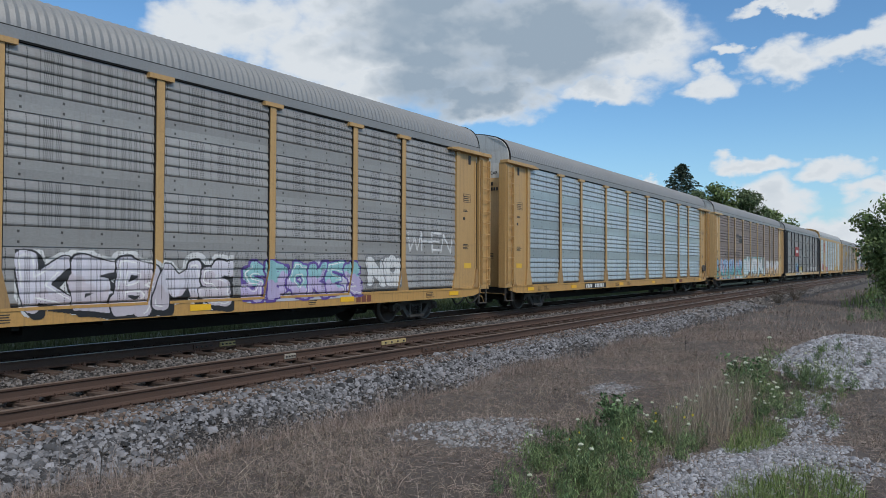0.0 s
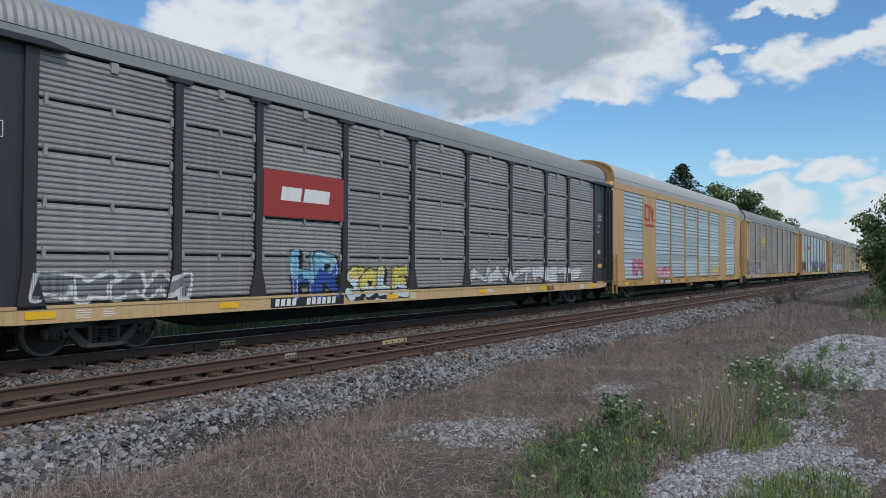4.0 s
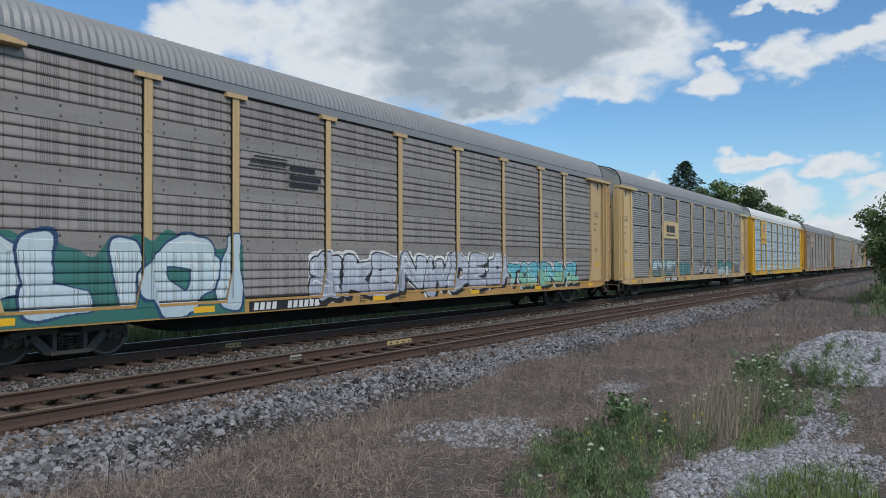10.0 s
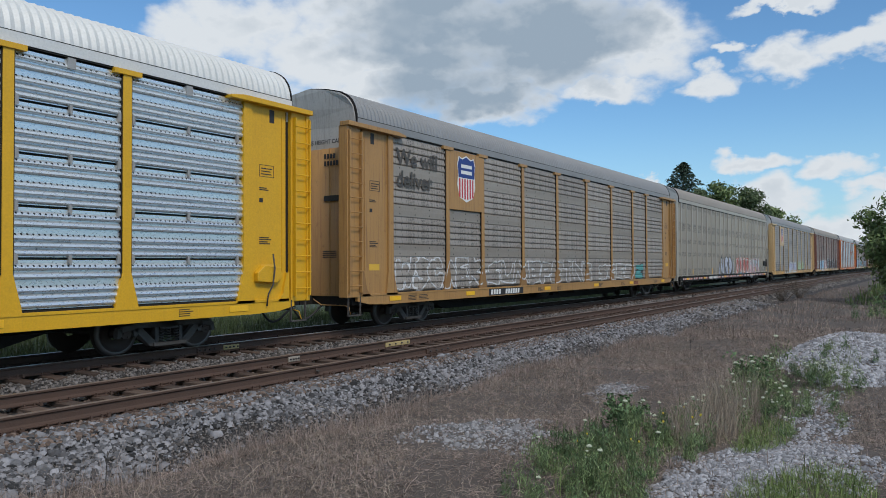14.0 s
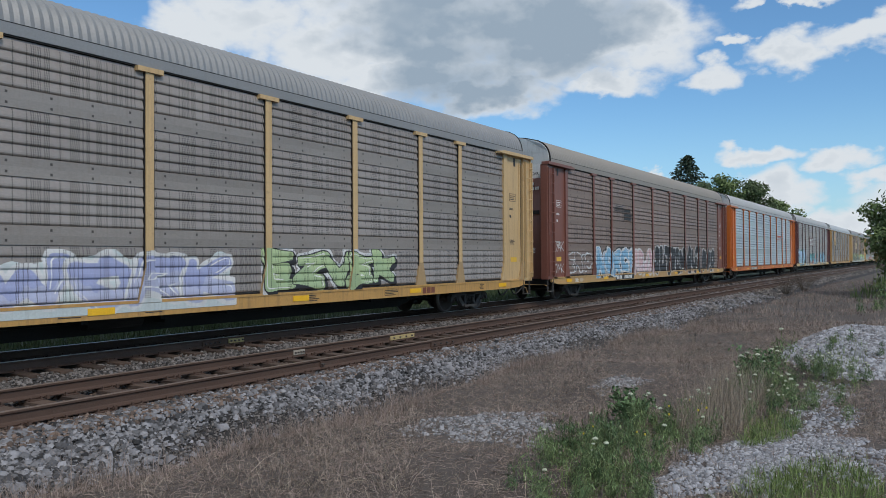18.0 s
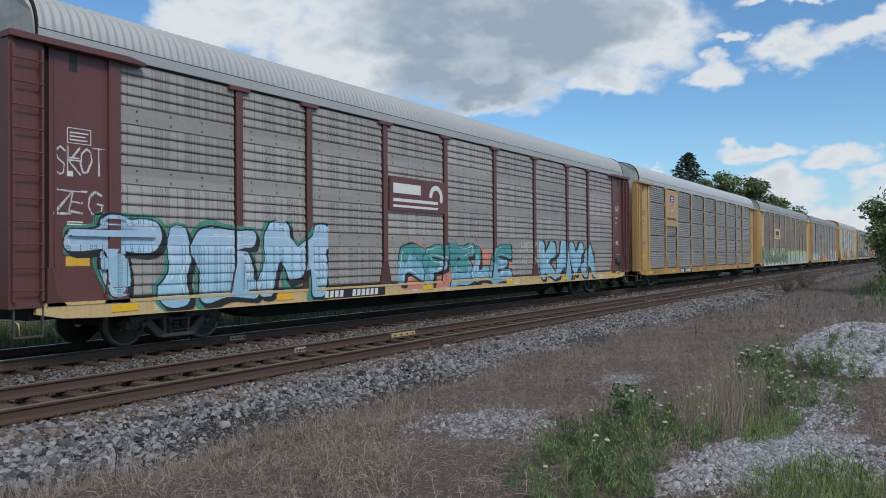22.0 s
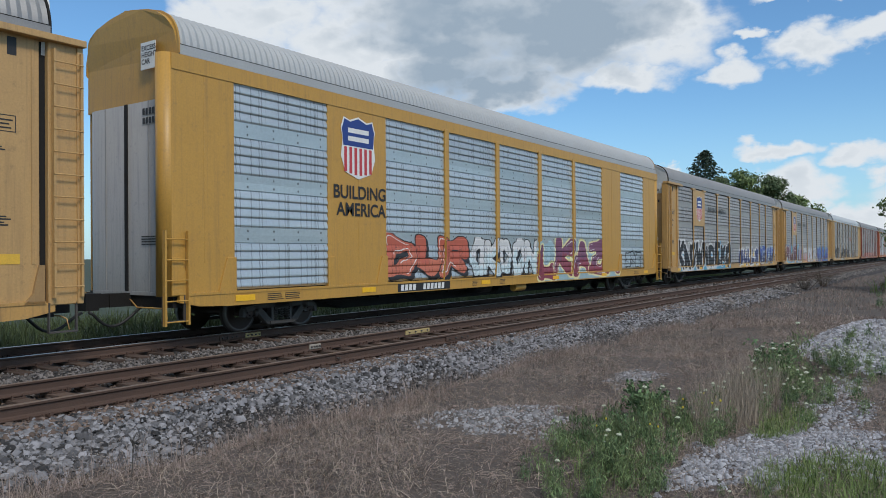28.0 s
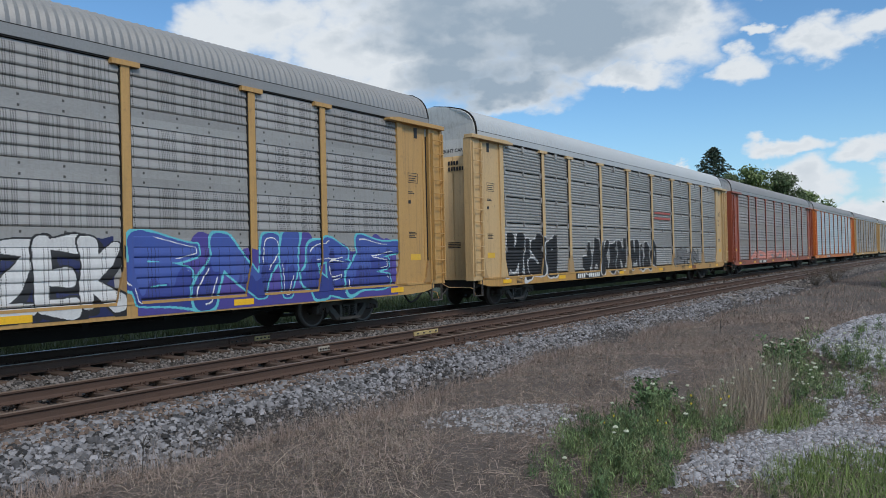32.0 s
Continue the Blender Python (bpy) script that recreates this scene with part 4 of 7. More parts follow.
# spray paint --------------------------------------------------------------
GLYPHS = {
    "A": [[(0, 0), (0.5, 1), (1, 0)], [(0.2, 0.38), (0.8, 0.38)]], "B": [[(0, 0), (0, 1), (0.7, 0.95), (0.85, 0.75), (0.6, 0.52), (0, 0.5)], [(0.6, 0.52), (0.95, 0.28), (0.7, 0.02), (0, 0)]],
    "C": [[(0.95, 0.85), (0.6, 1), (0.15, 0.85), (0, 0.5), (0.15, 0.12), (0.6, 0), (0.95, 0.15)]], "D": [[(0, 0), (0, 1), (0.6, 0.95), (1, 0.5), (0.6, 0.05), (0, 0)]],
    "E": [[(0.9, 1), (0, 1), (0, 0), (0.9, 0)], [(0, 0.5), (0.7, 0.5)]], "F": [[(0.9, 1), (0, 1), (0, 0)], [(0, 0.5), (0.7, 0.5)]],
    "G": [[(0.9, 0.9), (0.5, 1), (0.1, 0.8), (0, 0.4), (0.3, 0), (0.9, 0.05), (0.95, 0.45), (0.55, 0.45)]], "H": [[(0, 0), (0, 1)], [(1, 0), (1, 1)], [(0, 0.5), (1, 0.5)]],
    "I": [[(0.5, 0), (0.5, 1)]], "J": [[(0.8, 1), (0.8, 0.2), (0.45, 0), (0.1, 0.2)]], "K": [[(0, 0), (0, 1)], [(0.95, 1), (0.05, 0.45), (1, 0)]],
    "L": [[(0, 1), (0, 0), (0.9, 0)]], "M": [[(0, 0), (0.1, 1), (0.5, 0.35), (0.9, 1), (1, 0)]], "N": [[(0, 0), (0, 1), (1, 0), (1, 1)]],
    "O": [[(0.5, 1), (0.08, 0.8), (0, 0.4), (0.35, 0), (0.75, 0.05), (1, 0.5), (0.85, 0.9), (0.5, 1)]], "P": [[(0, 0), (0, 1), (0.8, 0.95), (0.9, 0.65), (0.6, 0.42), (0, 0.45)]],
    "R": [[(0, 0), (0, 1), (0.8, 0.95), (0.85, 0.65), (0.5, 0.48), (0, 0.5)], [(0.45, 0.48), (1, 0)]], "S": [[(0.95, 0.9), (0.5, 1), (0.08, 0.8), (0.3, 0.55), (0.85, 0.4), (0.8, 0.08), (0.4, 0), (0, 0.12)]],
    "T": [[(0, 1), (1, 1)], [(0.5, 1), (0.5, 0)]], "U": [[(0, 1), (0.05, 0.2), (0.5, 0), (0.95, 0.2), (1, 1)]], "V": [[(0, 1), (0.5, 0), (1, 1)]], "W": [[(0, 1), (0.22, 0), (0.5, 0.7), (0.78, 0), (1, 1)]],
    "X": [[(0, 0), (1, 1)], [(0, 1), (1, 0)]], "Y": [[(0, 1), (0.5, 0.5), (1, 1)], [(0.5, 0.5), (0.5, 0)]], "Z": [[(0, 1), (1, 1), (0, 0), (1, 0)]],
}


def spray(parent, profile, posts, x0, x1, z0, z1, word, fill, fill2=None, outline=INK, back=None, halo=None, thick=0.125, seed=1, cell=0.018, wild=0.10, flare=0.235, label="", extra=0.0, tagline=False):
    """Painted letters on a car side. Strokes are widened to fat letters with an outline, a halo and a cloud behind them,
    and laid on the sheets, the posts and the sill as thin strips that follow the relief."""
    rng = np.random.default_rng(seed)
    H = z1 - z0
    nz, nx = max(4, int(H / cell)), max(8, int((x1 - x0) / cell))
    zz = z0 + (np.arange(nz) + 0.5) * cell
    xx = x0 + (np.arange(nx) + 0.5) * cell
    X, Z = np.meshgrid(xx, zz)
    wob = sum(a * np.sin(X * f1 + Z * f2 + p) for a, f1, f2, p in zip((0.022, 0.015, 0.010), rng.uniform(2, 7, 3), rng.uniform(3, 9, 3), rng.uniform(0, 6, 3)))
    n = max(1, len(word))
    wide = [{"I": 0.55, "M": 1.25, "W": 1.25, "J": 0.85, "L": 0.85}.get(ch, 1.0) for ch in word] or [1.0]
    step = (x1 - x0) / (sum(wide) + 0.12)
    th = thick * min(H, step * 1.25)
    line = 0.013 if tagline else 0.028 if fill is not None and outline in (INK, NAVY) else 0.07 if outline in (PALE, CREAMS) and fill is not None and fill is not INK else 0.045
    pad = th + line + (0.03 if halo is not None else 0.0)
    fields = []
    for i, ch in enumerate(word):
        if ch not in GLYPHS:
            continue
        lx = x0 + pad + step * (sum(wide[:i]) + rng.uniform(-0.05, 0.05))
        w = max(0.02, step * wide[i] * rng.uniform(1.0, 1.10) - pad * (1.35 if n > 1 else 2.0))
        lean = rng.uniform(-0.12, 0.28)
        b, t = z0 + pad + H * rng.uniform(0, wild), z1 - pad - H * rng.uniform(0, wild)
        dist = np.full(X.shape, 9.0)
        for stroke in GLYPHS[ch]:
            pts = [(lx + w * (gx + lean * (gz - 0.5)) + rng.normal(0, 0.025 * step), b + (t - b) * gz + rng.normal(0, 0.02 * H)) for gx, gz in stroke]
            for (ax, az), (bx, bz) in zip(pts, pts[1:]):
                vx, vz = bx - ax, bz - az
                u = np.clip(((X - ax) * vx + (Z - az) * vz) / (vx * vx + vz * vz + 1e-9), 0, 1)
                grow = 1.0 + (0.0 if tagline else 0.55) * (0.5 - u) * rng.choice((-1, 1))
                # square-ended strokes: a distance between the round and the square one
                dist = np.minimum(dist, (np.abs(X - ax - u * vx) ** 3 + np.abs(Z - az - u * vz) ** 3) ** (1 / 3) / grow)
        fields.append(dist + wob * th / 0.15)
    code = np.zeros(X.shape, int)
    mats = [fill or outline, fill2 or fill or outline, outline or fill, halo or outline or fill, back or outline or fill, WHITE]
    if back is not None:
        edge = 0.12 * H * (np.sin(X * 2.3 + seed) + np.sin(X * 5.1 + 2 * seed) * 0.6 + np.sin(X * 11 + seed) * 0.35)
        side = np.minimum(X - x0, x1 - X)
        code[(Z < z1 - 0.16 * H + edge * 0.8) & (Z > z0 + 0.02 + 0.3 * np.abs(edge) * (Z > 0.95)) & (side > 0.10 + 0.5 * np.abs(edge))] = 5
    if fields:
        union = np.min(fields, 0)
        if halo is not None:
            code[union < th + line + 0.065] = 4
        if outline in (INK, NAVY) and fill is not None and not tagline:
            # a black block shadow, down and to one side
            solid = union < th + line
            for k in range(1, 7):
                drop = np.zeros_like(solid)
                drop[:-k, k:] = solid[k:, :-k]
                code[drop] = 3
    for i, dist in enumerate(fields):
        if outline is not None:
            code[dist < th + line] = 3
        inner = dist < th
        if fill is None:
            code[inner] = 0
            continue
        blend = (Z - z0) / H + 0.16 * np.sin(X * 2.1 + seed + 2 * i) + 0.07 * np.sin(X * 9 + Z * 6) + 0.04 * np.sin(X * 23 - Z * 11)
        code[inner] = np.where(blend[inner] > 0.5, 1, 2)
        if extra:
            shine = inner & (np.abs(dist - th * 0.62) < 0.010) & (np.sin(X * 2.7 + Z * 3.0 + seed + i) > 0.35)
            code[shine] = 6
    # runs of one colour along each course become thin strips on the relief
    prof = PROFILES[profile]

    def out(x, z, mid):
        d = np.where(z < 0.905, 0.068, np.where(z < SHEET_Z, 0.03, depth_at(prof, z)))
        near = np.min(np.abs(mid[:, None] - np.asarray(posts)[None]), 1) if len(posts) else np.full(len(mid), 9.0)
        half = np.interp(z, [0.88, 1.04, 1.54, 5], [flare, flare * 0.86, 0.085, 0.085])
        d = np.where((near < half) & (z > 0.88) & (z < 5.1), 0.078, d)
        end = np.minimum(mid, LENGTH - mid)
        if profile != "flush" and len(posts) != 4:
            d = np.where((end < COLUMN) & (z > 0.88), np.where((end > 0.66) & (end < 1.68), 0.028, 0.082), d)
        return d
    V, F, M = [], [], []
    for r in range(nz):
        row = code[r].copy()
        zc = zz[r]
        if zc > 0.88:
            half = np.interp(zc, [0.88, 1.04, 1.54, 5], [flare, flare * 0.86, 0.085, 0.085])
            onpost = np.zeros(nx, bool)
            for p in posts:
                onpost |= np.abs(xx - p) < half
        else:
            onpost = np.zeros(nx, bool)
        tag = row * 2 + onpost
        cuts = np.flatnonzero(np.diff(tag)) + 1
        st = np.concatenate([[0], cuts])
        en = np.concatenate([cuts, [nx]])
        keep = row[st] > 0
        st, en = st[keep], en[keep]
        if not len(st):
            continue
        xa, xb = x0 + st * cell, x0 + en * cell
        mid = (xa + xb) / 2
        za, zb = zc - cell * 0.52, zc + cell * 0.52
        ya = -SIDE - out(mid, np.full(len(mid), za), mid) - 0.006
        yb = -SIDE - out(mid, np.full(len(mid), zb), mid) - 0.006
        base = sum(len(v) for v in V)
        quad = np.stack([np.stack([xa, ya, np.full(len(xa), za)], 1), np.stack([xb, ya, np.full(len(xa), za)], 1),
                         np.stack([xb, yb, np.full(len(xa), zb)], 1), np.stack([xa, yb, np.full(len(xa), zb)], 1)], 1)
        V.append(quad.reshape(-1, 3))
        F.append(base + np.arange(4 * len(xa)).reshape(-1, 4))
        M.append(row[st] - 1)
    if not V:
        return None
    me = from_arrays("graffiti", np.concatenate(V), np.concatenate(F), mats[0])
    for mt in mats[1:]:
        me.materials.append(mt)
    me.polygons.foreach_set("material_index", np.concatenate(M).astype(np.int32))
    return part("graffiti", me, None, parent, label or "spray-painted letters in several colours")


def end_tag(parent, word, y, z, w, h, mat):
    """A marker tag on the flat of an end door, written from y towards -y."""
    bm = bmesh.new()
    rng = random.Random(word)
    step = w / len(word)
    for i, ch in enumerate(word):
        for stroke in GLYPHS.get(ch, ()):
            pts = [Vector((0.396, y - step * (i + 0.9 * gx) + rng.uniform(-0.01, 0.01), z + h * gz + rng.uniform(-0.03, 0.03))) for gx, gz in stroke]
            for a, b in zip(pts, pts[1:]):
                rod(bm, a, b, 0.011, 5)
    return part("graffiti", bm, mat, parent, "scrawled marker tag")


GUSSET = {}


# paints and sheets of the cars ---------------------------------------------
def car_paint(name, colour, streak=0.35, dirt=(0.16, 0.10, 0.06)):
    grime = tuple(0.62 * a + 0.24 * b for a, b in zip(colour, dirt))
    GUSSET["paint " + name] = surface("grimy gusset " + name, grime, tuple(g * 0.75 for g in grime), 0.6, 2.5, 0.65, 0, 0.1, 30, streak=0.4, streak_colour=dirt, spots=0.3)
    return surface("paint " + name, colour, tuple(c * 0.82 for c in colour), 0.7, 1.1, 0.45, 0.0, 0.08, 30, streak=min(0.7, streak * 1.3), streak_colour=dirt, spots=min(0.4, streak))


def sheet_metal(name, colour, second, dots, metal=0.22, rough=0.45, streak=0.25, dirt=(0.17, 0.12, 0.09), vary=0.10):
    holes = dots if isinstance(dots, float) else 0.0
    return surface("sheet " + name, colour, second, 0.75, 0.8, rough, metal, 0.05, 25, streak=streak, streak_colour=dirt, dots=None if isinstance(dots, float) else dots, vary=vary, stretch=(0.6, 1, 1.6), holes=holes, bolts=holes > 0)


D_RIB = 0.55               # share of columns with holes
D_SPL = (0.040, 0.048, 0.0085, ((0.03, 0.80),), 0.8, 0.92)
D_FLU = (0.055, 0.055, 0.0165, ((0.06, 0.42), (1.13, 1.37), (1.88, 2.11), (2.58, 3.05), (3.88, 4.12)), 1.165, 0.86)
TAN = car_paint("tan", (0.49, 0.30, 0.12))
TAN2 = car_paint("pale tan", (0.565, 0.385, 0.19))
SILLTAN = car_paint("sill orange tan", (0.50, 0.285, 0.09), 0.55)
CREAM = car_paint("cream yellow", (0.63, 0.445, 0.215), 0.3)
OCHRE = car_paint("ochre", (0.47, 0.245, 0.06))
GOLD = car_paint("golden yellow", (0.485, 0.285, 0.098), 0.4)
AMBER = car_paint("amber yellow", (0.49, 0.27, 0.055), 0.3)
BRIGHT = car_paint("bright yellow", (0.68, 0.375, 0.012), 0.08)
DUSK = car_paint("dusty plum black", (0.030, 0.027, 0.032), 0.3, (0.06, 0.05, 0.045))
MAROON = car_paint("maroon", (0.135, 0.05, 0.047), 0.3, (0.05, 0.03, 0.028))
BROWNRED = car_paint("brown red", (0.20, 0.075, 0.054), 0.3, (0.07, 0.04, 0.03))
ORANGE = car_paint("orange", (0.56, 0.145, 0.022), 0.2)
REDDISH = car_paint("dull red", (0.30, 0.07, 0.035), 0.3)
RUSTYTAN = car_paint("rusty ochre", (0.40, 0.22, 0.075), 0.6, (0.13, 0.06, 0.035))
GREYPAINT = car_paint("warm grey", (0.36, 0.335, 0.29), 0.25, (0.16, 0.14, 0.12))

G_GREY = sheet_metal("weathered grey", (0.345, 0.335, 0.325), (0.225, 0.21, 0.198), D_RIB)
G_DARK = sheet_metal("dusty dark grey", (0.315, 0.282, 0.258), (0.20, 0.168, 0.15), D_RIB)
G_BROWN = sheet_metal("rust brown", (0.275, 0.21, 0.18), (0.185, 0.13, 0.105), D_RIB, 0.25, 0.55, 0.4)
G_PALE = sheet_metal("pale tan grey", (0.40, 0.365, 0.335), (0.29, 0.255, 0.23), D_RIB, 0.25, 0.5)
G_TAN = sheet_metal("tan grey", (0.345, 0.305, 0.265), (0.245, 0.205, 0.172), D_RIB, 0.3, 0.5)
G_SILVER = sheet_metal("blue silver", (0.56, 0.60, 0.61), (0.38, 0.43, 0.45), 0.3, 0.62, 0.38, 0.10)
S_GREY = sheet_metal("split weathered grey", (0.42, 0.41, 0.40), (0.30, 0.29, 0.275), D_SPL)
S_DARK = sheet_metal("split dusty grey", (0.40, 0.38, 0.365), (0.28, 0.26, 0.245), D_SPL)
S_NEW = sheet_metal("bright galvanised", (0.72, 0.76, 0.78), (0.60, 0.65, 0.68), (0.095, 0.11, 0.017, ((0.36, 0.41), (0.69, 0.74)), 0.8, 0.92), 0.75, 0.30, 0.0, vary=0.0)
F_GREY = sheet_metal("flush grey", (0.30, 0.27, 0.225), (0.26, 0.235, 0.195), D_FLU, 0.0, 0.55, 0.15)

R_GREY = surface("roof dull galvanised", (0.27, 0.272, 0.275), (0.19, 0.19, 0.19), 0.7, 0.7, 0.5, 0.2, 0.05, 25, streak=0.1)
R_BLUE = surface("roof bluish galvanised", (0.43, 0.46, 0.485), (0.36, 0.385, 0.405), 0.6, 0.7, 0.65, 0.1, 0.05, 25)
R_PALE = surface("roof pale galvanised", (0.40, 0.41, 0.415), (0.30, 0.31, 0.32), 0.6, 0.7, 0.6, 0.15, 0.05, 25)
R_WHITE = surface("roof white", (0.66, 0.665, 0.65), (0.52, 0.52, 0.50), 0.6, 0.7, 0.5, 0.1, 0.05, 25)
R_STAIN = surface("roof stained galvanised", (0.40, 0.40, 0.40), (0.20, 0.19, 0.18), 0.9, 0.9, 0.5, 0.4, 0.05, 25, streak=0.5)
R_BROWN = surface("roof dusty brown grey", (0.29, 0.268, 0.24), (0.22, 0.20, 0.178), 0.6, 0.7, 0.6, 0.2, 0.05, 25)
WHITECAP = car_paint("chalky white", (0.60, 0.61, 0.60), 0.35, (0.22, 0.2, 0.18))
GREYCAP = car_paint("dirty white", (0.45, 0.44, 0.42), 0.45, (0.16, 0.14, 0.12))


GREYDOOR = car_paint("scuffed grey door", (0.31, 0.31, 0.31), 0.4, (0.10, 0.11, 0.14))


def c(*rgb):
    """Spray colours, by 0-255 values as the paint would be mixed."""
    col = tuple((v / 255) ** 2.2 for v in rgb)
    col = tuple(0.86 * v + 0.14 * (0.3 * col[0] + 0.6 * col[1] + 0.1 * col[2]) for v in col)
    return surface("spray %d %d %d" % rgb, col, tuple(0.8 * v + 0.03 for v in col), 0.7, 2.2, 0.55, 0.0, 0.0, 40.0, streak=0.2, holes=0.42, low=SHEET_Z)


SKYB, ICE, TEAL, NAVY, ROYAL, PINK, RED, LIME, YEL, VIOLET, OLIVE, GREYS, PALE, CREAMS, CORAL, WINE = (
    c(120, 180, 205), c(190, 210, 215), c(60, 150, 150), c(30, 40, 90), c(40, 80, 165), c(205, 165, 170), c(185, 75, 55), c(165, 195, 110), c(215, 195, 80), c(95, 70, 150),
    c(130, 140, 80), c(120, 120, 122), c(205, 205, 205), c(225, 215, 150), c(215, 130, 110), c(130, 50, 70))

